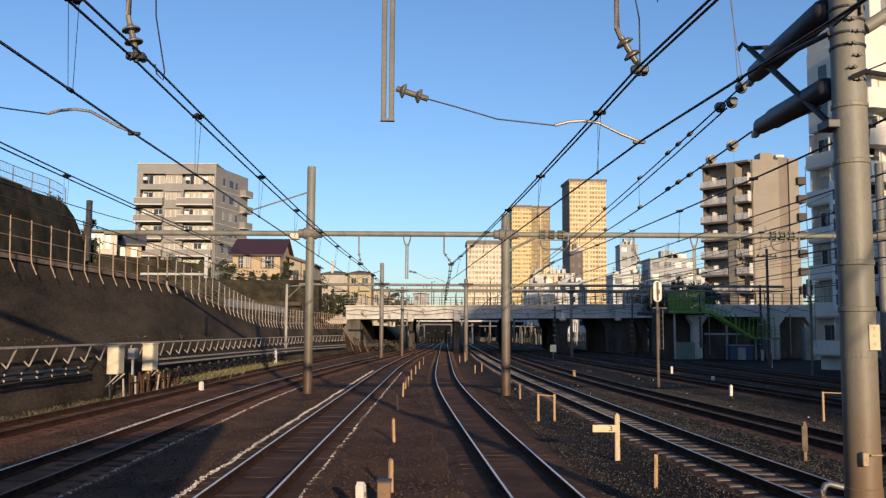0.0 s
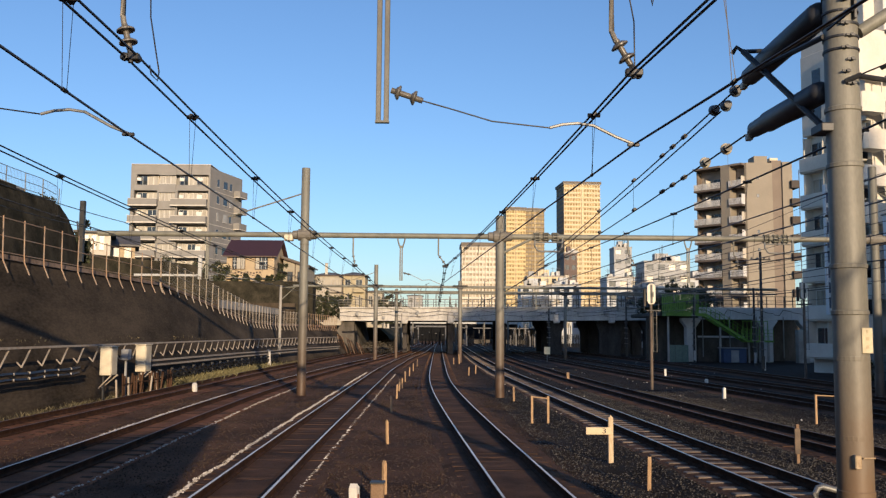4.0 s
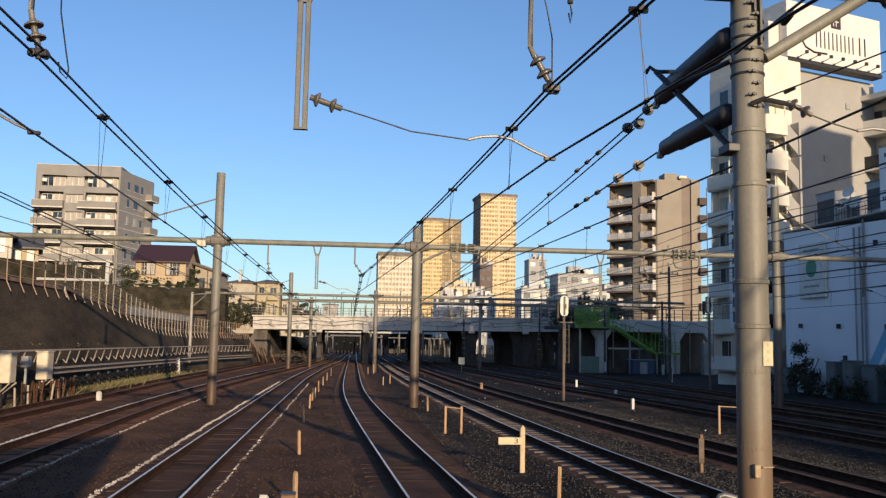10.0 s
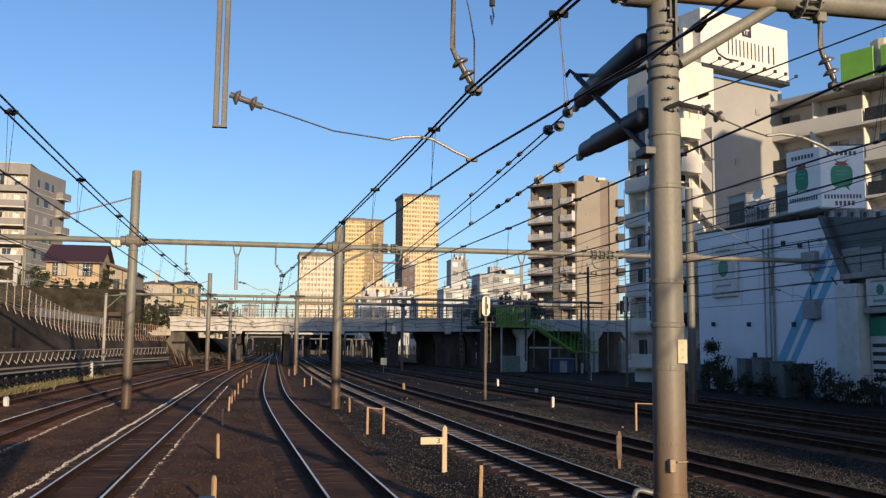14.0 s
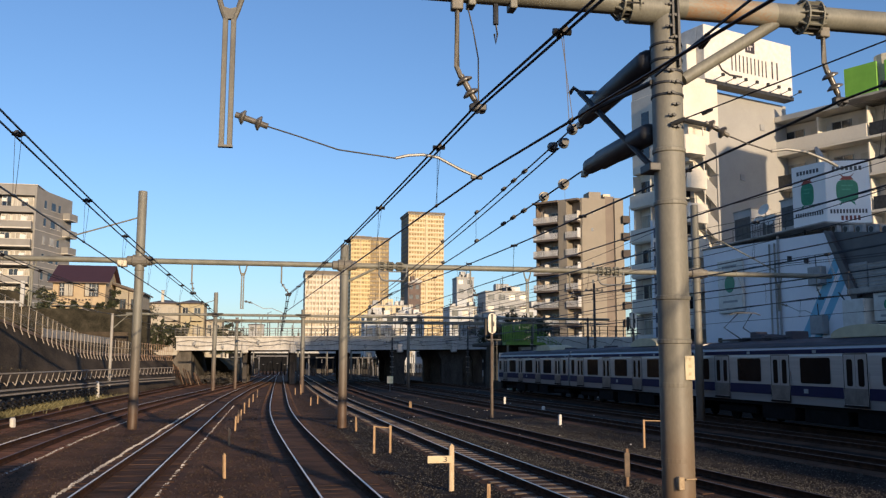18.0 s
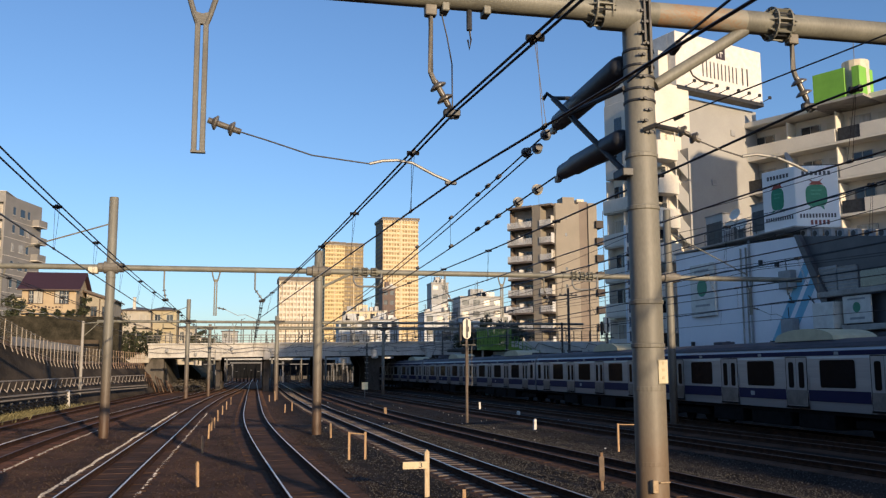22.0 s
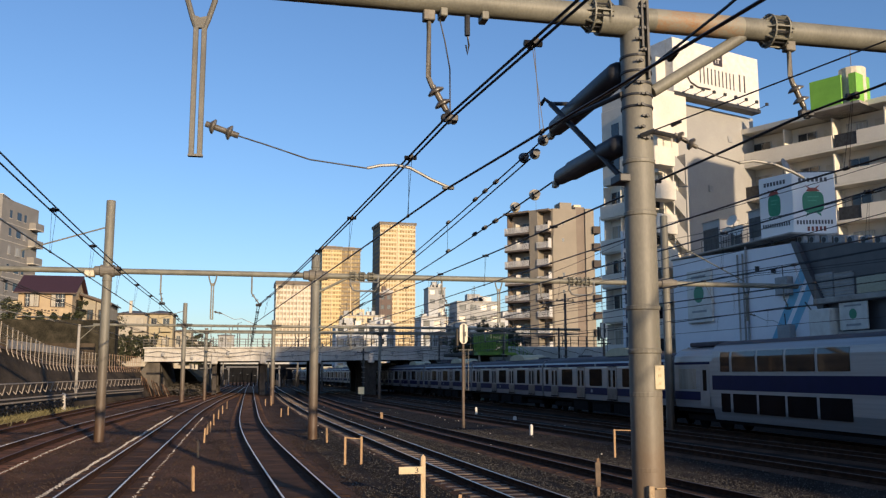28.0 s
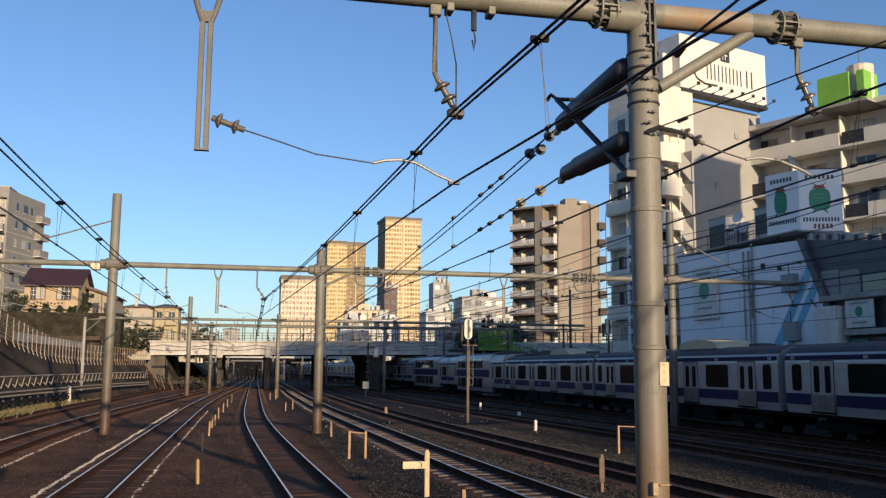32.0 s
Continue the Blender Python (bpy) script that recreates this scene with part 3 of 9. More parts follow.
def make_upper_wall():
    """The second, higher wall with its fence, near the camera end of the hill."""
    g = G()
    prof = [(-20, 9.9), (44, 9.6), (47.5, 9.65), (49.3, 9.5), (50.4, 9.0), (51.3, 8.3), (52.2, 7.2), (53.0, 5.6)]
    for (y0, z0), (y1, z1) in zip(prof[:-1], prof[1:]):
        n = len(g.v)
        g.v += [(-20.3, y0, 4.4), (-20.3, y1, 4.4), (-21.1, y1, z1), (-21.1, y0, z0), (-25, y1, z1), (-25, y0, z0)]
        g.f += [(n, n + 1, n + 2, n + 3), (n + 3, n + 2, n + 4, n + 5)]
    g.box(-21.35, -21.05, -20, 44, 9.5, 9.75)
    solid("wall_upper", g, M_MOSSY, "dark mossy stone upper retaining wall with a curved end", "retaining wall")
    th = thing("wire_fence", (-21.2, 40, 9.7), "grey wire-mesh fence on the upper wall", "fence")
    for k in range(9):
        y = 33 + 2.05 * k
        z = lerp(prof, y)
        part("post", G().cyl((-21.2, y, z), (-21.2, y, z + 1.0), 0.03, n=6), M_GALV, th, world=True)
    for h in (0.15, 0.55, 1.0):
        part("rail", G().tube([(-21.2, y, lerp(prof, y) + h) for y in np.arange(33, 49.6, 1.0)], 0.02, 5), M_GALV, th, world=True)
    m = G()
    for k in range(110):
        y = 33 + 0.15 * k
        m.tube([(-21.2, y, lerp(prof, y)), (-21.2, y, lerp(prof, y) + 1.0)], 0.006, 3)
    tagged(part("mesh_infill", m, M_GALV, th, world=True), kind="stuff")
    p = thing("fence_post", (-20.6, 51.3, 6.5), "dark square post at the end of the upper wall", "post")
    part("shaft", G().box(-0.14, 0.14, -0.14, 0.14, 0, 3.55, 0.02), M_DARKSTEEL, p)


make_upper_wall()


def make_bent_fence():
    """Posts bent outwards at the foot, with three rails, on the coping."""
    ys = [26.0 + 1.62 * k for k in range(22)] + [61.8 + 1.3 * k for k in range(44)]
    post_near = G().tube([(0.62, 0, -0.55), (0.42, 0, -0.1), (0.40, 0, 0.2), (0.38, 0, 1.45)], 0.026, 5).mesh("post", M_RUSTRAIL)
    post_far = G().tube([(0.50, 0, -0.45), (0.36, 0, -0.1), (0.36, 0, 1.45)], 0.03, 5).mesh("post", M_FENCEPALE)
    post_end = G().tube([(0.50, 0, -0.45), (0.36, 0, -0.1), (0.36, 0, 1.45)], 0.032, 5).mesh("post", M_RUSTRAIL)
    for name, sel, me, m, lab in (("guard_fence", ys[:15], post_near, M_RUSTRAIL, "rusty steel guard fence with bent posts on the wall"),
                                  ("guard_fence", ys[14:49], post_far, M_FENCEPALE, "pale steel guard fence with bent posts on the wall"),
                                  ("guard_fence", ys[48:], post_end, M_RUSTRAIL, "orange-rusted steel guard fence with bent posts near the bridge")):
        y0 = sel[0]
        o = Vector((wall_top_x(y0), y0, wall_top(y0)))
        th = thing(name, o, lab, "fence", "guard fences on the retaining wall")
        pieces("post", me, th, [pose(wall_top_x(y) - o.x, y - o.y, wall_top(y) - o.z, random.uniform(-2, 2), random.uniform(-1.5, 1.5), 0) for y in sel])
        for h in (0.18, 0.75, 1.38):
            part("rail", G().tube([(wall_top_x(y) + 0.36, y, wall_top(y) + h) for y in np.linspace(sel[0], sel[-1], 30)], 0.02, 5), m, th, world=True)
        w = G()
        for y in np.arange(sel[0], sel[-1], 0.3):
            w.tube([(wall_top_x(y) + 0.33, y, wall_top(y) + 0.15), (wall_top_x(y) + 0.33, y, wall_top(y) + 1.38)], 0.003, 3)
        if m is M_FENCEPALE:
            tagged(part("mesh_infill", w, M_GREY, th, world=True), kind="stuff")


make_bent_fence()


def make_cable_duct():
    """A long duct on V-braced brackets along the foot of the wall, with cables below."""
    th = thing("cable_duct", (-13.2, 30, 1.4), "long pale steel cable duct on V braces along the wall", "cable duct")
    path = [(wall_foot_x(y) + 0.25, y, 2.0) for y in np.arange(20, 104, 2.0)]
    part("top_rail", G().sweep([(-0.06, -0.03), (0.06, -0.03), (0.06, 0.04), (-0.06, 0.04)], path), M_FENCEPALE, th, world=True)
    me = G().tube([(0.0, 0.0, 0.62), (0.0, -0.62, 0.0)], 0.03, 5).tube([(0.0, -0.62, 0.0), (-0.12, -0.72, 0.17)], 0.025, 5).mesh("brace", M_FENCEPALE)
    o = world_origin(th)
    pieces("brace", me, th, [pose(wall_foot_x(y) + 0.22 - o.x, y - o.y, 1.38 - o.z) for y in np.arange(22, 103, 1.48)])
    for z, r in ((1.17, 0.07), (0.99, 0.06)):
        part("cable", G().tube([(wall_foot_x(y) + 0.25, y, z + 0.02 * math.sin(y * 2.1)) for y in np.arange(20, 33.5, 0.7)], r, 6), M_BLACK, th, "thick black cable", world=True)
        clips = G().box(0.0, 0.08, -0.03, 0.03, -0.02, 0.06, 0.01).mesh("cable_clip", M_CONC)
        pieces("cable_clip", clips, th, [pose(wall_foot_x(y) + 0.25 - o.x, y - o.y, z - o.z) for y in np.arange(20.4, 33, 1.1)])
    for z, r in ((1.2, 0.045), (0.98, 0.04)):
        part("lower_rail", G().sweep([(-0.05, -r), (0.05, -r), (0.05, r), (-0.05, r)], [(wall_foot_x(y) + 0.3, y, z - 0.0045 * (y - 42)) for y in np.arange(41.5, 105, 2.0)]), M_FENCEPALE, th, world=True)
    part("cable", G().tube([(wall_foot_x(y) + 0.22, y, 1.09 - 0.0045 * (y - 42)) for y in np.arange(41.5, 105, 2.0)], 0.07, 6), M_BLACK, th, "thick black cable", world=True)
    for z, r, f in ((0.62, 0.055, 0.0), (0.46, 0.06, 2.0), (0.30, 0.05, 4.0)):
        part("cable", G().tube([(wall_foot_x(y) + 0.32, y, z + 0.05 * math.sin(y * 6.3 + f)) for y in np.arange(40.5, 73, 0.2)], r, 5), M_BLACK, th, "black cable hung in small loops", world=True)
    peg = G().box(-0.03, 0.1, -0.02, 0.02, 0.0, 0.55).mesh("peg", M_DARKSTEEL)
    pieces("peg", peg, th, [pose(wall_foot_x(y) + 0.22 - o.x, y - o.y, 0.2 - o.z) for y in np.arange(41, 73, 2.0)])


make_cable_duct()


def make_boxes():
    for y0, y1, z0, z1 in ((34.85, 35.55, 0.84, 1.93), (38.95, 39.75, 0.80, 1.95)):
        th = thing("trackside_cabinet", (-12.85, (y0 + y1) / 2, -0.2), "cream steel trackside cabinet on a bracket by the wall", "cabinet", "trackside cabinets")
        w = (y1 - y0) / 2
        body = part("body", G().box(-0.22, 0.22, -w, w, z0 + 0.2, z1 + 0.2, 0.02), M_CREAM, th)
        part("door", G().box(0.22, 0.235, -w + 0.06, w - 0.06, z0 + 0.26, z1 + 0.14, 0.005), M_CREAM, body)
        part("roof", G().box(-0.26, 0.26, -w - 0.04, w + 0.04, z1 + 0.2, z1 + 0.24, 0.01), M_CREAM, th)
        part("bracket", G().tube([(0.25, -w, z0 + 0.2), (-0.3, -w + 0.2, z0 - 0.3)], 0.03, 5).tube([(0.25, w, z0 + 0.2), (-0.3, w - 0.2, z0 - 0.3)], 0.03, 5), M_FENCEPALE, th)
        part("leg", G().box(-0.2, -0.14, -0.05, 0.05, 0.0, z0 + 0.2), M_DARKSTEEL, th)
    th = thing("meter_box", (-13.0, 37.6, -0.2), "small grey meter box on the wall duct", "meter box")
    part("body", G().box(-0.15, 0.15, -0.2, 0.2, 1.55, 2.0, 0.02), M_GREY, th)
    part("leg", G().box(-0.04, 0.04, -0.04, 0.04, 0, 1.55), M_GREY, th)
    th = thing("picket_barrier", (-12.9, 39, -0.2), "low barrier of rusty short pickets below the cabinets", "barrier")
    me = G().box(-0.035, 0.035, -0.035, 0.035, 0, 0.95, 0.01).mesh("picket", M_SLEEPER)
    me2 = G().box(-0.035, 0.035, -0.035, 0.035, 0, 0.9, 0.01).mesh("picket", M_FENCEPALE)
    for k in range(32):
        pieces("picket", me if k % 4 else me2, th, [pose(0.3 + random.uniform(-0.25, 0.15), -3.0 + 0.21 * k, random.uniform(-0.1, 0.1), random.uniform(-7, 7), random.uniform(-7, 7), 0)])
    part("cross_bar", G().tube([(0.35, -3.0, 0.62), (0.35, 4.0, 0.6)], 0.03, 5), M_SLEEPER, th)


make_boxes()


def grass(name, where, count, height, material, label, seed, kind="stuff"):
    rng = np.random.RandomState(seed)
    g = G()
    for _ in range(count):
        x, y, z = where(rng)
        h, w = height * rng.uniform(0.4, 1.2), rng.uniform(0.01, 0.03)
        a, lean = rng.uniform(0, 6.28), rng.normal(0, 0.4, 2) * h
        c, s = math.cos(a) * w, math.sin(a) * w
        g.add([(x - c, y - s, z), (x + c, y + s, z), (x + lean[0] * 0.5 + c * 0.7, y + lean[1] * 0.5 + s * 0.7, z + h * 0.6), (x + lean[0], y + lean[1], z + h)], [(0, 1, 2), (0, 2, 3)])
    me = bpy.data.meshes.new(name)
    me.from_pydata(g.v, [], g.f)
    me.materials.append(material)
    return tagged(new(name, me), label, "grass", "", kind)


def tuft_strip(rng):
    y = 24 + 60 * rng.random_sample()
    dens = noise.noise((y * 0.35, 1.2, 0))
    x = wall_foot_x(y) + 0.15 + abs(rng.normal(0, 0.35)) * (1 if dens > 0 else 0.4)
    return x, y, -0.32


grass("dry_grass", tuft_strip, 5000, 0.28, M_DRYGRASS, "dry yellowish grass along the foot of the wall", 5)


def clump_strip(rng):
    y = rng.normal(56, 6)
    return wall_foot_x(y) + 0.3 + abs(rng.normal(0, 0.35)), y, -0.3


grass("dry_grass", clump_strip, 3200, 0.55, mat("yellowed_grass", (0.20, 0.175, 0.08), (0.10, 0.092, 0.042), 0.85, scale=2, bump=0.1, vary=0.4, island=True), "taller yellow grass clump below the cable duct", 6)


def shrub(name, at, size, count, label, seed, material=None, group="", leaf=0.16):
    """A bush: stems and many small leaves in uneven clumps."""
    rng = np.random.RandomState(seed)
    th = thing(name, at, label, "shrub", group)
    st = G()
    for k in range(5):
        d = rng.normal(0, 0.35, 2)
        st.tube([(0, 0, -0.1), (d[0] * size[0] * 0.4, d[1] * size[1] * 0.4, size[2] * 0.5), (d[0] * size[0], d[1] * size[1], size[2] * 0.9)], 0.03, 4)
    part("stem_tangle", st, M_BARK, th)
    g = G()
    clumps = [(rng.normal(0, 0.36, 3) * np.array(size) + np.array((0, 0, size[2] * 0.55)), rng.uniform(0.18, 0.4) * min(size)) for _ in range(14)]
    for k in range(count):
        c, r = clumps[k % len(clumps)]
        p = c + rng.normal(0, 0.6, 3) * r
        p[2] = max(p[2], 0.02)
        u, v = rng.normal(0, 1, 3), rng.normal(0, 1, 3)
        u, v = u / np.linalg.norm(u) * leaf * rng.uniform(0.5, 1.2), v / np.linalg.norm(v) * leaf * 0.6
        g.add([tuple((p - u).tolist()), tuple((p + v).tolist()), tuple((p + u).tolist()), tuple((p - v).tolist())], [(0, 1, 2, 3)])
    tagged(part("leaves", g, material or M_LEAF, th), kind="stuff")
    return th


def ledge(rng):
    y = 24 + 50 * rng.random_sample()
    t = rng.normal(0.43, 0.012)
    return wall_foot_x(y) + (wall_top_x(y) - wall_foot_x(y)) * t + 0.03, y, wall_top(y) * t


grass("wall_weeds", ledge, 150, 0.08, M_DRYGRASS, "small dry weeds growing on a ledge of the wall", 8)


# ---- portals that carry the overhead lines ----
def pipe_pole(th, x, y, z0, z1, r, name="pole", m=None, bands=()):
    p = part(name, G().lathe([(0, r * 1.02), (0.02, r * 1.02), (z1 - z0 - 0.03, r * 0.97), (z1 - z0, r * 0.9)], (x, y, z0), (0, 0, 1), 24), m or M_PIPE, th, world=True, smooth=True)
    for z in bands:
        e = 0.012 if z > 2.6 else 0.003
        g = G().lathe([(0, r + 0.0), (0.01, r + e), (0.05, r + e), (0.06, r + 0.0)], (x, y, z), (0, 0, 1), 24)
        o = world_origin(p)
        g.v = [(a - o.x, b - o.y, c - o.z) for a, b, c in g.v]
        part("band", g, m or M_PIPE, p)
    return p


def insulator(parent, a, b, discs, r=0.075, core=0.028, name="insulator"):
    """A string of porcelain sheds between two points."""
    a, b = Vector(a), Vector(b)
    length = (b - a).length
    prof = [(0, core)]
    for k in range(discs):
        h = length * (k + 0.5) / discs
        prof += [(h - 0.05, core), (h - 0.045, r * 0.55), (h - 0.012, r), (h + 0.006, r), (h + 0.015, core)]
    prof.append((length, core))
    return part(name, G().lathe(prof, a, b - a, 14), M_PORCELAIN, parent, world=True, smooth=True)


def flange(parent, at, axis, r, m):
    """Two rings with gusset plates and bolts round a beam."""
    ax = Vector(axis).normalized()
    at = Vector(at)
    q = ax.to_track_quat("Z", "Y")
    for s in (-0.10, 0.10):
        part("flange_ring", G().lathe([(0, r), (0.001, r + 0.075), (0.022, r + 0.075), (0.023, r)], at + ax * (s - 0.011), ax, 20), m, parent, world=True)
    for k in range(8):
        w = k * math.pi / 4
        u = q @ Vector((math.cos(w), math.sin(w), 0))
        t = ax.cross(u) * 0.008
        vs = [at + u * a + ax * b + t * c for c in (-1, 1) for a, b in ((r, -0.2), (r + 0.07, -0.1), (r + 0.07, 0.1), (r, 0.2))]
        g = G()
        g.add([tuple(p) for p in vs], [(0, 1, 2, 3), (7, 6, 5, 4), (0, 4, 5, 1), (1, 5, 6, 2), (2, 6, 7, 3), (3, 7, 4, 0)])
        part("gusset", g, m, parent, world=True)
        v = q @ Vector((math.cos(w + 0.35), math.sin(w + 0.35), 0))
        part("bolt", G().cyl(at + v * (r + 0.045) - ax * 0.14, at + v * (r + 0.045) + ax * 0.14, 0.014, n=6), M_DARKSTEEL, parent, world=True)


def hanger_frame(parent, x, y, z_beam, z_low, m, w=0.045):
    """Two upright bars below a forked head with a web plate, held from the beam."""
    g = G()
    for s in (-1, 1):
        g.tube([(x + s * 0.17, y, z_beam), (x + s * 0.15, y, z_beam - 0.14), (x + s * 0.085, y, z_beam - 0.36), (x + s * w, y, z_beam - 0.47), (x + s * w, y, z_beam - 0.55)], 0.032, 8)
        g.box(x + s * w - 0.029, x + s * w + 0.029, y - 0.03, y + 0.03, z_low, z_beam - 0.47, 0.006)
    g.prism([(x - 0.10, z_beam - 0.32), (x, z_beam - 0.35), (x + 0.10, z_beam - 0.32), (x + w, z_beam - 0.47), (x - w, z_beam - 0.47)], "y", y - 0.025, y + 0.025)
    g.box(x - w - 0.035, x + w + 0.035, y - 0.035, y + 0.035, z_low, z_low + 0.024)
    return part("hanger_frame", g, m, parent, world=True)


BEAM_Z = 7.04
BEAM_Y = 9.98


def make_near_portal():
    px, py, r = 4.655, 10.0, 0.19
    th = thing("catenary_portal", (px, py, -0.3), "grey steel pipe portal with rust stains close to the platform", "catenary portal", "catenary portals over the tracks")
    pole = pipe_pole(th, px, py, -0.3, 9.0, r, m=M_RUSTPOLE, bands=(0.4, 1.45, 2.32, 2.83, 3.35, 4.5, 5.15))
    o = world_origin(pole)

    def sub(name, g, m, label="", smooth=False):
        g.v = [(a - o.x, b - o.y, c - o.z) for a, b, c in g.v]
        return part(name, g, m, pole, label, smooth=smooth)
    # rusty lower sleeve, step bolts, plates
    sub("sleeve", G().lathe([(0, r + 0.012), (1.2, r + 0.010), (1.21, r)], (px, py, -0.3), (0, 0, 1), 24), M_RUSTPOLE, "rust-stained lower sleeve", True)
    for k in range(14):
        z = 5.45 + 0.14 * k
        s = -1 if k % 2 else 1
        sub("step_bolt", G().cyl((px + s * 0.03, py - r, z), (px + s * 0.03, py - r - 0.05, z), 0.02, n=6).box(px + s * 0.03 - 0.06, px + s * 0.03 + 0.04, py - r - 0.03, py - r - 0.015, z - 0.012, z + 0.012), M_DARKSTEEL)
    sub("ladder_plate", G().box(px + 0.06, px + 0.085, py - r - 0.05, py - r + 0.03, 6.2, 7.2).box(px - 0.01, px + 0.012, py - r - 0.05, py - r + 0.02, 6.6, 7.2), M_DARKSTEEL)
    for z in (5.85, 6.0, 6.15, 6.3, 6.5):
        sub("strap", G().lathe([(0, r), (0.004, r + 0.01), (0.03, r + 0.01), (0.034, r)], (px, py, z), (0, 0, 1), 24), M_DARKSTEEL)
    # cream number plate, writing as bars
    pl = sub("number_plate", G().box(px + 0.03, px + 0.15, py - r - 0.012, py - r + 0.08, 2.41, 2.69, 0.004), mat("number_plate", (0.62, 0.54, 0.36), (0.5, 0.43, 0.28), 0.6), "cream number plate with worn marks")
    for z, w in ((2.65, 0.02), (2.57, 0.035), (2.48, 0.03)):
        b = G().box(px + 0.09 - w / 2, px + 0.09 + w / 2, py - r - 0.016, py - r - 0.012, z - 0.018, z + 0.018)
        b.v = [(x - o.x, y - o.y, c - o.z) for x, y, c in b.v]
        part("mark", b, mat("faded_mark", (0.50, 0.42, 0.27), (0.44, 0.36, 0.22), 0.7), pl)
    sub("terminal_box", G().box(px - 0.105, px - 0.035, py - r - 0.05, py - r + 0.06, 1.16, 1.31, 0.01).cyl((px - 0.02, py - r - 0.05, 1.28), (px + 0.12, py - r - 0.03, 1.28), 0.01, n=5), mat("stained_terminal_box", (0.46, 0.36, 0.23), (0.24, 0.15, 0.08), 0.7, scale=6, bump=0.15), "small stained cream terminal box")
    # beam with flanges and strut
    ends = (-14.0, 24.0)
    beam = part("beam", G().cyl((ends[0], BEAM_Y, BEAM_Z), (ends[1], BEAM_Y, BEAM_Z), 0.15, n=24), M_PIPE, th, world=True, smooth=True)
    ax = (1, 0, 0)
    for x in (4.15, 6.62, -5.0):
        flange(th, (x, BEAM_Y, BEAM_Z), ax, 0.15, M_PIPE)
    part("saddle", G().lathe([(0, 0.19), (0.5, 0.19)], (px - 0.5, BEAM_Y, BEAM_Z - 0.06), ax, 16), M_PIPE, th, world=True, smooth=True)
    part("rust_patch", G().lathe([(0, 0.150), (0.02, 0.1515), (1.2, 0.1515), (1.22, 0.150)], (px + 0.25, BEAM_Y, BEAM_Z), ax, 24), mat("beam_rust", (0.245, 0.235, 0.19), (0.30, 0.155, 0.06), 0.6, scale=1.6, bump=0.12, stretch=(0.6, 1, 1), mid=(0.34, 0.56)), th, "rust-stained stretch of the beam", world=True, smooth=True)
    part("strut", G().cyl((px + 0.2, 9.98, 6.1), (6.15, BEAM_Y, 6.93), 0.075, n=16), M_PIPE, th, world=True, smooth=True)
    # hanger frames get a darker grey in place of shade on them
    grip = mat("shaded_hanger_paint", (0.165, 0.16, 0.14), (0.10, 0.097, 0.085), 0.6, scale=2, bump=0.12)
    hanger_frame(th, -0.643, BEAM_Y, BEAM_Z - 0.1, 4.98, grip)
    hanger_frame(th, -6.194, BEAM_Y, BEAM_Z - 0.1, 4.894, grip)
    # drop tubes with insulators over tracks c, d, e
    for x, dx, low in ((-3.65, 0.11, 5.736), (1.993, 0.255, 5.609), (6.819, 0.20, 5.969)):
        y = BEAM_Y
        d = part("drop_tube", G().tube([(x, y, BEAM_Z - 0.1), (x, y, low + 0.47), (x + dx * 0.2, y, low + 0.35)], 0.033, 8).box(x - 0.07, x + 0.07, y - 0.06, y + 0.06, BEAM_Z - 0.26, BEAM_Z - 0.1, 0.01), M_DROPSTEEL, th, world=True, smooth=True)
        insulator(th, (x + dx * 0.2, y, low + 0.37), (x + dx * 0.85, y, low + 0.08), 2, 0.105, 0.036)
        c = G()
        for k in range(3):
            c.lathe([(0, 0.03), (0.01, 0.05), (0.05, 0.05), (0.06, 0.03)], (x + dx - 0.07 + 0.06 * k, y - 0.06 + 0.04 * k, low - 0.02), (0.3, 1, 0), 10)
        c.tube([(x + dx * 0.85, y, low + 0.1), (x + dx, y, low - 0.08)], 0.03, 6).box(x + dx - 0.1, x + dx + 0.1, y - 0.04, y + 0.04, low - 0.05, low + 0.03, 0.01)
        part("clamp", c, M_DARKSTEEL, th, world=True)
        if x < 6:
            part("jumper", G().tube([(x + 0.12, y, BEAM_Z - 0.15), (x + 0.2, y, 6.55), (x + 0.26, y, 6.2), (x + dx + 0.02, y + 0.05, low + 0.02)] if x > 0 else
                                [(-3.36, y, BEAM_Z), (-3.33, y, 6.20), (-3.25, y, 5.76), (-3.21, y, 5.55), (-3.24, y + 0.05, 5.46), (-3.30, y, 5.52), (-3.32, y, 5.63)], 0.009, 5), M_WIRE, th, world=True)
    part("spare_clip", G().cyl((2.47, BEAM_Y, BEAM_Z - 0.15), (2.47, BEAM_Y, 6.64), 0.035, n=8).tube([(2.47, BEAM_Y, 6.67), (2.49, BEAM_Y, 6.52), (2.47, BEAM_Y, 6.40), (2.45, BEAM_Y, 6.52)], 0.012, 5), M_DARKSTEEL, th, world=True)
    for bx in (2.63, 2.12):
        part("small_bracket", G().box(bx, bx + 0.09, BEAM_Y - 0.1, BEAM_Y + 0.1, BEAM_Z - 0.21, BEAM_Z - 0.1, 0.01), M_PIPE, th, world=True)
    # pull-off arms for the contact wires
    for a, s, end, y, z0, z1 in ((-0.643, 1.273, 2.231, BEAM_Y, 4.942, 4.763), (-6.194, -4.536, -3.532, BEAM_Y, 5.045, 4.83)):
        insulator(th, (a + 0.1, y, z0 + 0.42), (a + 0.46, y, z0 + 0.30), 2, 0.085, 0.034)
        part("pull_wire", G().tube([(a + 0.46, y, z0 + 0.30), (a + 0.75, y, z0 + 0.22), ((a + s) / 2 + 0.3, y, z0 + 0.07), (s, y, z0)], 0.009, 5), M_WIRE, th, world=True)
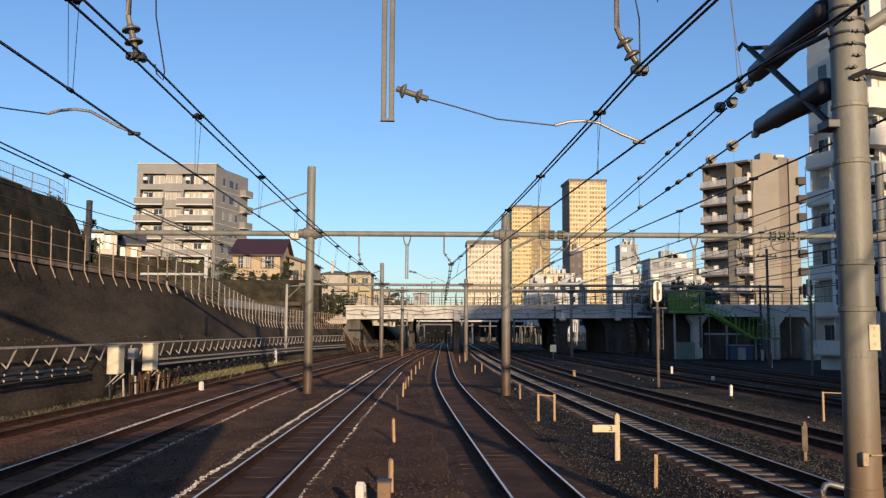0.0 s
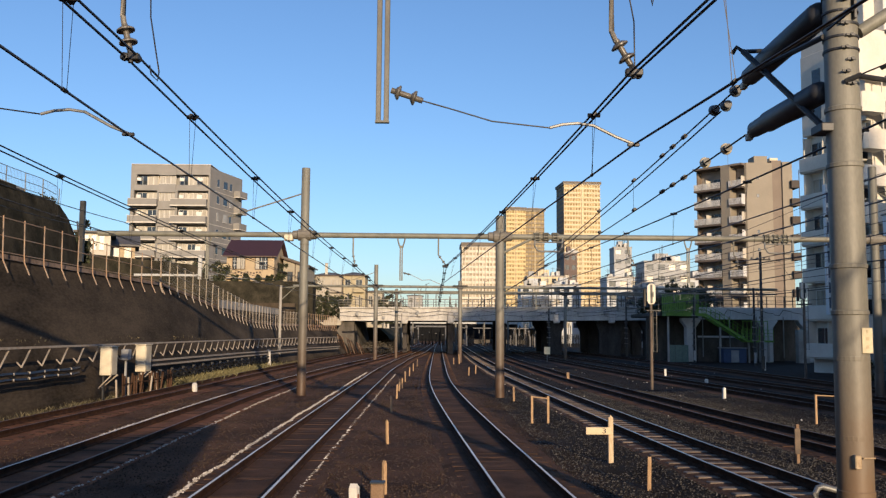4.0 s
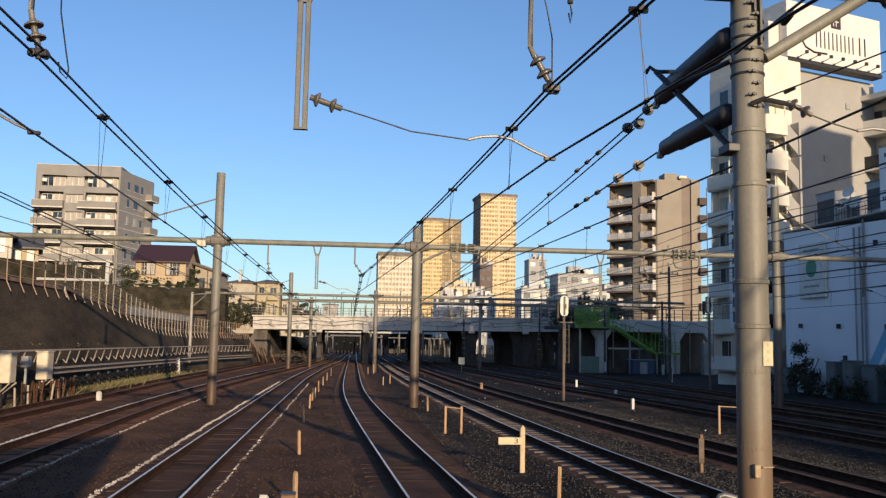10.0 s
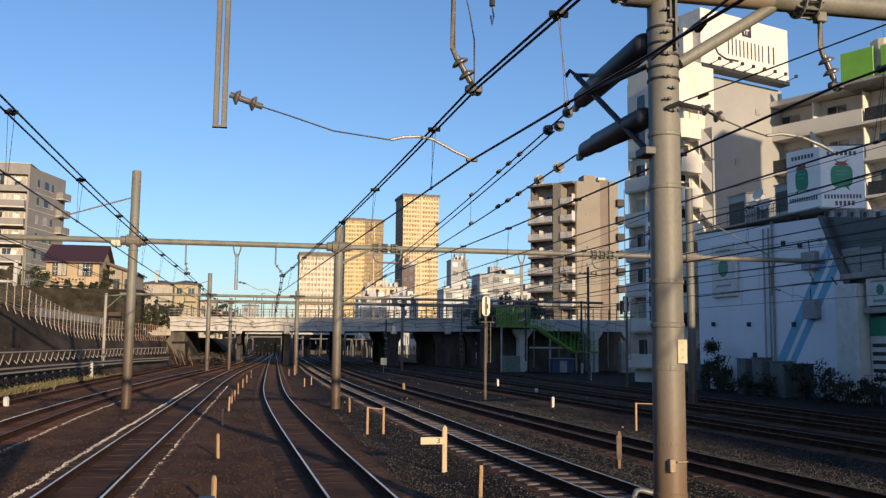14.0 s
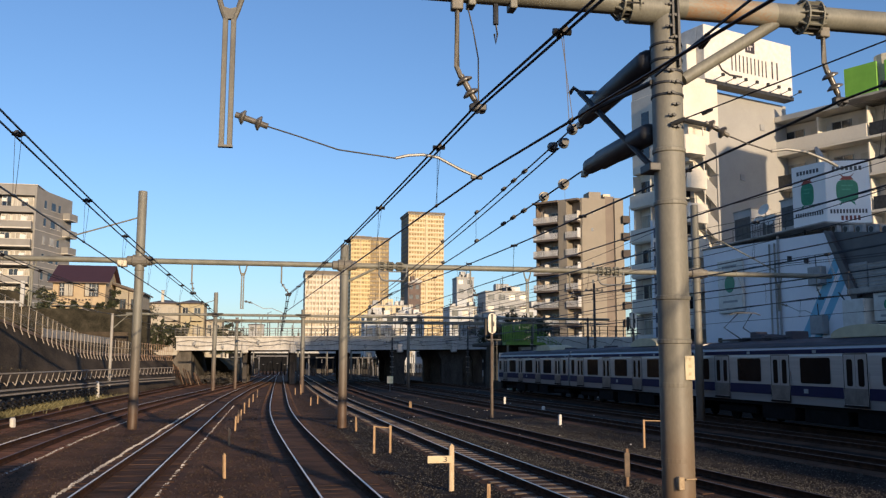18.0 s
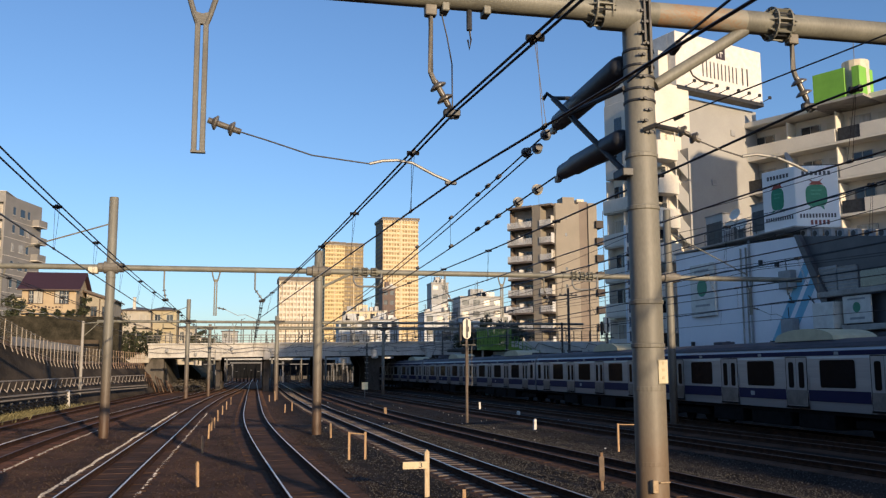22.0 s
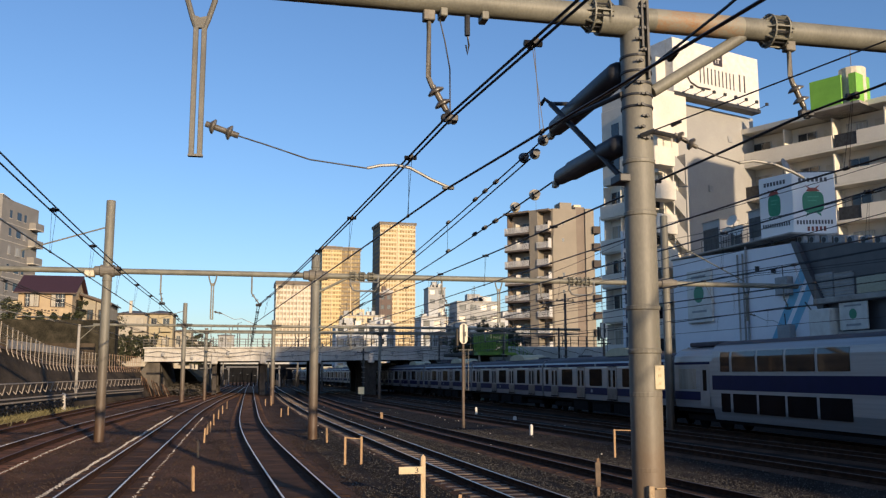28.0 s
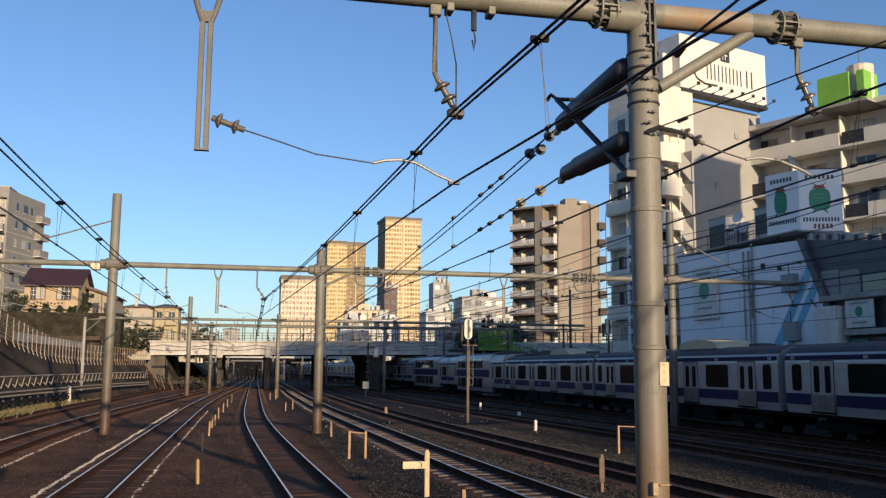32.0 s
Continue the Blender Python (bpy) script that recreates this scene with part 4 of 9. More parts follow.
        part("pull_arm", G().tube([(s, y, z0), (s + 0.15, y, z0 + 0.04), (s + 0.32, y, z0 + 0.055), (s + 0.5, y, z0 + 0.03), (end - 0.2, y, z1 + 0.08), (end, y, z1)], 0.018, 7), M_GALV, th, world=True, smooth=True)
        part("arm_clip", G().box(end - 0.07, end + 0.07, y - 0.02, y + 0.02, z1 - 0.03, z1 + 0.01, 0.008), M_DARKSTEEL, th, world=True)
    # pull-off to the other side of the pole
    part("side_bracket", G().tube([(px + 0.12, 9.85, 5.55), (px + 0.45, 9.85, 5.5)], 0.03, 6), M_DARKSTEEL, th, world=True)
    insulator(th, (px + 0.42, 9.85, 5.53), (px + 0.72, 9.85, 5.38), 2, 0.08)
    part("pull_wire", G().tube([(px + 0.72, 9.85, 5.38), (px + 0.95, 9.83, 5.29), (5.91, 9.8, 5.2)], 0.01, 5), M_WIRE, th, world=True)
    part("pull_arm", G().tube([(5.91, 9.8, 5.2), (6.11, 9.8, 5.235), (6.38, 9.8, 5.21), (6.65, 9.8, 5.12), (6.8, 9.8, 5.05)], 0.02, 7), M_GALV, th, world=True, smooth=True)
    # spring tensioners
    for k, (a, b, rr) in enumerate((((4.52, 10.12, 6.40), (4.44, 12.55, 6.27), 0.16), ((4.50, 10.12, 5.45), (4.41, 12.3, 5.46), 0.14))):
        a, b = Vector(a), Vector(b)
        d = (b - a).normalized()
        n = (b - a).length
        t = thing("spring_tensioner", a, "black cylindrical spring tensioner fixed to the portal pole", "tensioner", "spring tensioners on the pole")
        part("cylinder", G().lathe([(0, rr * 0.3), (0.02, rr * 0.7), (0.07, rr * 0.92), (0.14, rr), (n * 0.72, rr), (n * 0.74, rr * 0.86), (n * 0.93, rr * 0.8), (n * 0.96, rr * 0.5)], a, d, 20), M_TENSION, t, world=True, smooth=True)
        part("end_cap", G().lathe([(0, rr * 0.5), (0.02, rr * 0.55), (0.12, rr * 0.35), (0.2, 0.02)], a + d * n * 0.95, d, 14), M_BLACK, t, world=True, smooth=True)
        part("end_plate", G().box(b.x - 0.05, b.x + 0.03, b.y - 0.02, b.y + 0.1, b.z - 0.12, b.z - 0.02, 0.01), M_CREAM, t, "cream end plate", world=True)
        part("rod", G().cyl(a + Vector((0, 0.3, -rr - 0.03)), b + Vector((0, 0.1, -rr * 0.6)), 0.014, n=6), M_DARKSTEEL, t, world=True)
    t = thing("tensioner_bracket", (4.5, 10.0, 5.0), "dark angle-steel bracket holding the tensioners", "bracket")
    part("diagonal", G().cyl((4.50, 10.1, 4.98), (4.12, 11.7, 6.42), 0.04, n=8), M_DARKSTEEL, t, world=True)
    part("arm", G().cyl((4.46, 10.0, 6.05), (4.15, 11.3, 6.05), 0.035, n=8), M_DARKSTEEL, t, world=True)
    part("arm", G().cyl((4.12, 11.7, 6.42), (4.45, 11.9, 6.5), 0.03, n=8), M_DARKSTEEL, t, world=True)
    part("foot", G().box(4.36, 4.56, 9.9, 10.2, 4.92, 5.02, 0.01), M_DARKSTEEL, t, world=True)
    part("hook", G().tube([(4.12, 11.7, 6.42), (4.05, 11.75, 6.5), (4.0, 11.8, 6.42)], 0.03, 6), M_DARKSTEEL, t, world=True)


make_near_portal()


def far_portal(y, poles, x0, x1, zb, r, drops, frames, label, skew=0.0, tops=None):
    th = thing("catenary_portal", (poles[0][0], y, -0.3), label, "catenary portal", "catenary portals over the tracks")
    for x, top, rr in poles:
        p = pipe_pole(th, x, y, -0.3, top, rr, m=M_RUSTPOLE_FAR, bands=(1.6, zb - 0.45, zb + 0.35))
        o = world_origin(p)
        g = G().lathe([(0, rr + 0.015), (1.2, rr + 0.012), (1.22, rr)], (x, y, -0.3), (0, 0, 1), 16)
        g.v = [(a - o.x, b - o.y, c - o.z) for a, b, c in g.v]
        part("sleeve", g, M_RUSTPOLE_FAR, p, "rust-brown lower sleeve", smooth=True)
        if y > 60:
            part("collar", G().box(x - 0.72, x + 0.72, y - 0.28, y + 0.28, zb + 0.02, zb + 0.17, 0.04).box(x - 0.3, x + 0.3, y - 0.25, y + 0.25, zb - 0.2, zb + 0.02, 0.04), M_DARKSTEEL, th, "dark flat collar plate", world=True)
            continue
        part("collar", G().lathe([(0, 0.15), (0.03, 0.20), (0.24, 0.21), (0.28, 0.27), (0.84, 0.27), (0.88, 0.21), (1.09, 0.20), (1.12, 0.15)], (x - 0.56, y, zb), (1, 0, 0), 14), M_DROPSTEEL, th, world=True)
    part("beam", G().cyl((x0, y, zb), (x1, y, zb), 0.125, n=14), M_PIPE, th, world=True, smooth=True)
    for x, low, dx in drops:
        part("drop_tube", G().tube([(x, y, zb - 0.1), (x, y, low + 0.5)], 0.035, 6), M_PIPE, th, world=True)
        insulator(th, (x, y, low + 0.52), (x + dx, y, low + 0.08), 2, 0.08)
        part("clamp", G().box(x + dx - 0.13, x + dx + 0.13, y - 0.1, y + 0.1, low - 0.06, low + 0.06, 0.03), M_DARKSTEEL, th, world=True)
    for x, low, to in frames:
        hanger_frame(th, x, y, zb - 0.1, low, M_PIPE)
        s = 1 if to > x else -1
        insulator(th, (x + s * 0.1, y, low + 0.35), (x + s * 0.45, y, low + 0.27), 2, 0.06)
        part("pull_arm", G().tube([(x + s * 0.45, y, low + 0.27), (to - s * 0.85, y, low + 0.02), (to - s * 0.5, y, low + 0.05), (to, y, low - 0.16)], 0.014, 5), M_GALV, th, world=True)
    return th


P2 = far_portal(40.5, ((-6.08, 10.1, 0.2), (2.87, 7.95, 0.2), (20.1, 10.4, 0.19)), -15.5, 27.4, 7.0, 0.2,
                ((-3.85, 5.62, 0.08), (0.05, 5.62, 0.32), (8.75, 5.75, 0.25), (13.6, 5.75, 0.2), (26.6, 5.87, 0.2)),
                ((-1.65, 4.95, 0.16), (11.5, 4.95, 9.0), (24.5, 5.2, 26.4), (-10.5, 4.95, -8.1)), "grey steel pipe portal with tall poles across the tracks")
part("stay", G().cyl((-6.1, 40.5, 8.95), (-9.6, 40.5, 7.8), 0.035, n=6), M_PIPE, P2, world=True)
part("stay", G().cyl((20.1, 40.5, 9.3), (24.4, 40.5, 7.2), 0.03, n=6), M_PIPE, P2, world=True)
part("strut", G().cyl((2.9, 40.5, 6.2), (4.5, 40.5, 7.0), 0.06, n=8), M_PIPE, P2, world=True)
part("beam_cap", G().box(-7.0, -6.6, 40.3, 40.7, 6.72, 7.0, 0.03), M_CREAM, P2, "pale square plate below the beam", world=True)
for fx in (4.45, 15.0):
    part("loop_frame", G().tube([(fx, 40.4, 7.0), (fx, 40.4, 6.6), (fx + 0.12, 40.4, 6.38), (fx + 0.3, 40.4, 6.33), (fx + 1.1, 40.4, 6.33), (fx + 1.25, 40.4, 6.5), (fx + 1.28, 40.4, 7.0)], 0.045, 8), M_GALV, P2, world=True)
    part("loop_bar", G().cyl((fx, 40.4, 6.75), (fx + 1.27, 40.4, 6.75), 0.03, n=6), M_GALV, P2, world=True)
    for k in range(3):
        flange(P2, (fx + 0.1 + 0.42 * k, 40.5, 7.0), (1, 0, 0), 0.14, M_PIPE)
P3 = far_portal(86.0, ((-5.9, 9.1, 0.2), (2.25, 7.6, 0.2)), -13.9, 33.0, 7.0, 0.2,
                ((-3.5, 5.6, 0.1), (0.1, 5.6, 0.2), (4.3, 5.6, 0.2), (7.6, 5.6, 0.2), (11.8, 5.6, 0.1), (15.5, 5.6, 0.1), (19.3, 5.7, 0.1), (22.9, 5.7, 0.1), (27.0, 5.7, 0.1)), ((-1.7, 4.9, 0.1), (9.6, 4.9, 11.9), (17.5, 4.9, 15.7), (25.0, 4.9, 23.1)), "grey steel pipe portal before the road bridge")
part("stay", G().cyl((-5.9, 86, 8.4), (-8.2, 86, 7.6), 0.035, n=6), M_PIPE, P3, world=True)
part("lower_beam", G().cyl((-5.9, 86, 6.55), (33, 86, 6.55), 0.07, n=8), M_PIPE, P3, world=True)
P4 = far_portal(97.0, ((-4.4, 7.3, 0.17), (14.0, 7.0, 0.17)), -6.5, 24.0, 6.9, 0.15, ((1.5, 5.4, 0.1),), (), "thin grey steel portal before the road bridge")
for yy in (150.0, 185.0, 225.0):
    far_portal(yy, ((-6.0, 7.5, 0.17), (3.2, 7.5, 0.17), (12.0, 7.5, 0.17)), -10, 22, 6.6, 0.15, (), (), "distant grey steel portal beyond the bridge")


# ---- overhead lines ----
def sag_line(a, b, sag, n=14):
    a, b = Vector(a), Vector(b)
    return [a.lerp(b, k / n) - Vector((0, 0, sag * 4 * (k / n) * (1 - k / n))) for k in range(n + 1)]


def overhead_line(label, mess, cont, start=None, twin=0.055, r=0.015):
    """Twin messenger cables over a contact wire, through support points (x, y, z)."""
    th = thing("overhead_line", mess[1], label, "overhead line", "overhead lines above the tracks")
    mp, cp = [], []
    for a, b in zip(mess[:-1], mess[1:]):
        mp += sag_line(a, b, 0.0045 * abs(b[1] - a[1]))[(1 if mp else 0):]
    for a, b in zip(cont[:-1], cont[1:]):
        cp += sag_line(a, b, 0.0)[(1 if cp else 0):]
    for s in ((-1, 1) if twin else (0,)):
        part("messenger_cable", G().tube([p + Vector((s * twin, 0, 0.02 * s)) for p in mp], r, 5), M_WIRE, th, world=True)
    part("contact_wire", G().tube(cp, 0.0135, 5), M_COPPER, th, world=True)

    def at(line, y):
        for p, q in zip(line[:-1], line[1:]):
            if p.y <= y <= q.y:
                return p.lerp(q, (y - p.y) / (q.y - p.y))
    y = mess[0][1] + 2.0 if start is None else start
    k = 0
    while y < min(mess[-1][1], 84):
        a, b = at(mp, y), at(cp, y)
        if a and b:
            for s in (-1, 1):
                part("dropper", G().tube([a + Vector((s * 0.03, s * 0.05, 0)), b + Vector((0, s * 0.05, 0))], 0.004, 3), M_WIRE, th, world=True)
            part("clip", G().cyl(a - Vector((0, 0.09, 0)), a + Vector((0, 0.09, 0)), 0.036, n=6).cyl(a - Vector((twin + 0.03, 0, 0)), a + Vector((twin + 0.03, 0, 0)), 0.03, n=6), M_WIRE, th, world=True)
            part("clip", G().cyl(b - Vector((0, 0.05, 0)), b + Vector((0, 0.05, 0)), 0.022, n=6), M_WIRE, th, world=True)
        y += 4.7 if k % 2 else 4.5
        k += 1
    return th


overhead_line("dark twin cables and contact wire above the straight track",
              [(-2.904, -28.1, 5.973), (-3.532, BEAM_Y, 5.729), (-3.79, 40.5, 5.6), (-3.5, 86, 5.6), (-2.0, 130, 5.5), (0.2, 225, 5.5)],
              [(-2.81, -28.1, 4.942), (-3.532, BEAM_Y, 4.82), (-3.9, 40.5, 4.8), (-3.4, 86, 4.85), (-1.9, 130, 4.3), (0.3, 225, 4.6)], 8.15)
overhead_line("dark twin cables and contact wire above the curving track",
              [(5.089, -24.47, 5.83), (2.251, BEAM_Y, 5.614), (0.37, 40.5, 5.62), (0.25, 86, 5.6), (0.4, 130, 5.5), (1.0, 225, 5.5)],
              [(6.313, -24.47, 4.851), (2.231, BEAM_Y, 4.753), (0.16, 40.5, 4.76), (0.1, 86, 4.85), (0.3, 130, 4.3), (1.0, 225, 4.6)], 7.44)
overhead_line("dark twin cables and contact wire above the pale-sleepered track",
              [(10.0, -25, 5.9), (6.98, 9.85, 5.93), (5.1, 40.5, 5.8), (4.4, 86, 5.6), (4.6, 130, 5.5), (5.2, 225, 5.5)],
              [(10.0, -25, 4.9), (6.84, 9.8, 5.02), (5.2, 40.5, 4.85), (4.3, 86, 4.85), (4.5, 130, 4.3), (5.2, 225, 4.6)])
overhead_line("dark cables above the shaded track", [(16, -25, 6.0), (11.2, 9.5, 5.95), (8.98, 40.5, 5.75), (7.7, 86, 5.6), (8.0, 130, 5.4)],
              [(16, -25, 5.0), (11.1, 9.5, 5.0), (8.9, 40.5, 4.9), (7.6, 86, 4.85), (8.0, 130, 4.3)])
overhead_line("dark cables above the shaded track", [(19.5, -25, 6.0), (16.8, 9.3, 5.95), (13.8, 40.5, 5.75), (11.9, 86, 5.6), (11.8, 130, 5.4)],
              [(19.5, -25, 5.0), (16.8, 9.3, 5.0), (14.4, 40.5, 4.9), (12.1, 86, 4.85), (11.8, 130, 4.3)])
overhead_line("dark cables above the shaded track", [(23.5, -25, 6.0), (20.6, 9.2, 5.95), (18.3, 40.5, 5.8), (15.6, 86, 5.6), (14.2, 130, 5.4)],
              [(23.5, -25, 5.0), (20.6, 9.2, 5.0), (18.3, 40.5, 4.9), (15.6, 86, 4.85), (14.2, 130, 4.3)])
overhead_line("dark cables above the train's track", [(30.9, -25, 6.0), (28.3, 9.2, 6.0), (26.3, 40.5, 5.87), (23.0, 86, 5.7), (20.2, 130, 5.5)],
              [(30.9, -25, 5.0), (28.3, 9.2, 5.0), (26.2, 40.5, 5.0), (23.0, 86, 4.9), (20.2, 130, 4.4)])
overhead_line("twin cables and contact wire above the track beside the cabinets",
              [(-7.2, -30, 6.0), (-7.6, 10.9, 5.85), (-8.1, 40.5, 5.7), (-6.2, 86, 5.6), (-4.2, 130, 5.4)],
              [(-7.2, -30, 5.0), (-7.6, 10.9, 4.9), (-8.1, 40.5, 4.85), (-6.2, 86, 4.85), (-4.2, 130, 4.3)])


M_DISC = mat("grey_disc", (0.16, 0.18, 0.19), (0.09, 0.10, 0.11), 0.3, scale=4, bump=0.05)


def anchor_wires():
    th = thing("anchor_wires", (4.45, 12.7, 6.2), "dark anchor wires with disc insulators running to the tensioners", "anchor wires")
    for a, b, discs in (((4.44, 12.75, 6.26), (4.55, 40.5, 5.77), ((13.0, 0.0), (14.2, 0.03), (13.6, -0.06))), ((4.41, 12.5, 5.46), (4.62, 40.5, 5.45), ((13.4, 0.0), (14.5, 0.0)))):
        a, b = Vector(a), Vector(b)
        part("wire", G().tube(sag_line(a, b, 0.10), 0.014, 5), M_WIRE, th, world=True)
        if a.z > 6:
            part("wire", G().tube([p + Vector((0.09, 0, -0.09)) for p in sag_line(a + Vector((0, 1.2, 0)), b, 0.1)], 0.014, 5), M_WIRE, th, world=True)
        for y, dz in discs:
            p = a.lerp(b, (y - a.y) / (b.y - a.y)) + Vector((0.05 if dz else 0, 0, dz - 0.02))
            part("disc_insulator", G().lathe([(-0.06, 0.03), (-0.05, 0.055), (-0.035, 0.08), (0.0, 0.092), (0.025, 0.08), (0.04, 0.04), (0.1, 0.035)], p, (b - a), 16), M_DISC if a.z > 6 else M_CREAM, th, world=True, smooth=True)
            part("disc_hub", G().cyl(p - (b - a).normalized() * 0.13, p + (b - a).normalized() * 0.05, 0.062, n=10), M_DARKSTEEL, th, world=True)
        for y in (15.8, 16.6, 17.4, 20.0, 24.5):
            p = a.lerp(b, (y - a.y) / (b.y - a.y))
            part("clip", G().cyl(p - Vector((0, 0.1, 0.04)), p + Vector((0, 0.1, -0.04)), 0.04, n=6), M_WIRE, th, world=True)
    part("dropper", G().tube([(4.5, 20.2, 6.05), (4.5, 20.2, 5.45)], 0.005, 3), M_WIRE, th, world=True)


anchor_wires()
th = thing("auxiliary_wire", (2.86, 6.2, 4.84), "thin dark wire clipped beside the contact wire", "wire")
part("wire", G().tube([(2.78, 6.17, 4.782), (2.80, 5.38, 4.812), (2.80, 4.70, 4.822), (2.74, 1.96, 4.90), (2.64, -3.9, 5.047)], 0.010, 5), M_WIRE, th, world=True)
part("clip", G().cyl((2.82, 5.50, 4.782), (2.80, 5.36, 4.792), 0.03, n=6), M_WIRE, th, world=True)
th = thing("anchor_wire", (4.66, 9.79, 5.5), "thin dark wire anchored to the near pole", "anchor wire")
part("wire", G().tube(sag_line((4.66, 9.79, 5.5), (12.6, -2.7, 7.75), 0.03), 0.009, 5), M_WIRE, th, world=True)
part("clip", G().cyl((4.60, 9.80, 5.47), (4.74, 9.70, 5.52), 0.03, n=6).cyl((4.86, 9.50, 5.53), (4.93, 9.39, 5.56), 0.022, n=6), M_DARKSTEEL, th, world=True)


def feeder(label, pts, r=0.014):
    th = thing("feeder_cable", pts[0], label, "cable", "feeder cables along the tracks")
    line = []
    for a, b in zip(pts[:-1], pts[1:]):
        line += sag_line(a, b, 0.012 * abs(b[1] - a[1]) + 0.02)[(1 if line else 0):]
    part("cable", G().tube(line, r, 5), M_WIRE, th, world=True)


feeder("dark feeder cables strung past the retaining wall", [(-12.6, 5, 7.6), (-14.3, 40.5, 7.5), (-13.6, 78, 7.0), (-12.0, 120, 6.8)], 0.018)
feeder("dark feeder cables strung past the retaining wall", [(-13.2, 5, 7.1), (-14.9, 40.5, 7.0), (-13.8, 78, 6.6), (-12.4, 120, 6.5)])
for k, (x0, x1, x2, z) in enumerate(((17.0, 15.2, 10.0, 8.6), (18.6, 16.6, 12.0, 8.1), (21.5, 20.2, 14.0, 10.0), (22.5, 20.4, 15.0, 9.2), (23.5, 21.5, 17.0, 7.6), (25.0, 23.2, 19.0, 7.0), (27.0, 25.0, 21.0, 7.3))):
    feeder("dark feeder cable strung above the shaded tracks", [(x0, 0, z + 0.2), (x1, 40.5, z if k in (2, 3) else 6.9 + 0.1 * k), (x2, 86, 7.2 + 0.12 * k)])


# ---- road bridge, viaduct and the dark space below ----
M_GIRDER = mat("pale_girder_paint", (0.58, 0.565, 0.53), (0.37, 0.35, 0.32), 0.75, scale=0.5, fine=9, bump=0.15, stretch=(1, 1, 0.35))
M_PALEGREY = mat("pale_grey_cladding", (0.48, 0.48, 0.47), (0.38, 0.38, 0.37), 0.7, scale=0.8, bump=0.08)
# dark tone stands in for the shade below the bridge deck
M_DECKSHADE = mat("shade_toned_concrete", (0.095, 0.085, 0.077), (0.04, 0.036, 0.033), 0.95, spec=0.1, scale=0.7, fine=9, bump=0.3, stretch=(1, 1, 0.4))
BRIDGE_Y = 118.0


def deck_z(x):
    """Top of the bridge girder, which rises slightly away from the hill."""
    return 5.70 + 0.0098 * (x + 13.0)


def low_z(x):
    return deck_z(x) - 1.62


def sloped(x0, x1, y0, y1, a, b):
    """A bar along the bridge between two heights over the deck's top."""
    return G().prism([(x0, deck_z(x0) + a), (x1, deck_z(x1) + a), (x1, deck_z(x1) + b), (x0, deck_z(x0) + b)], "y", y0, y1)


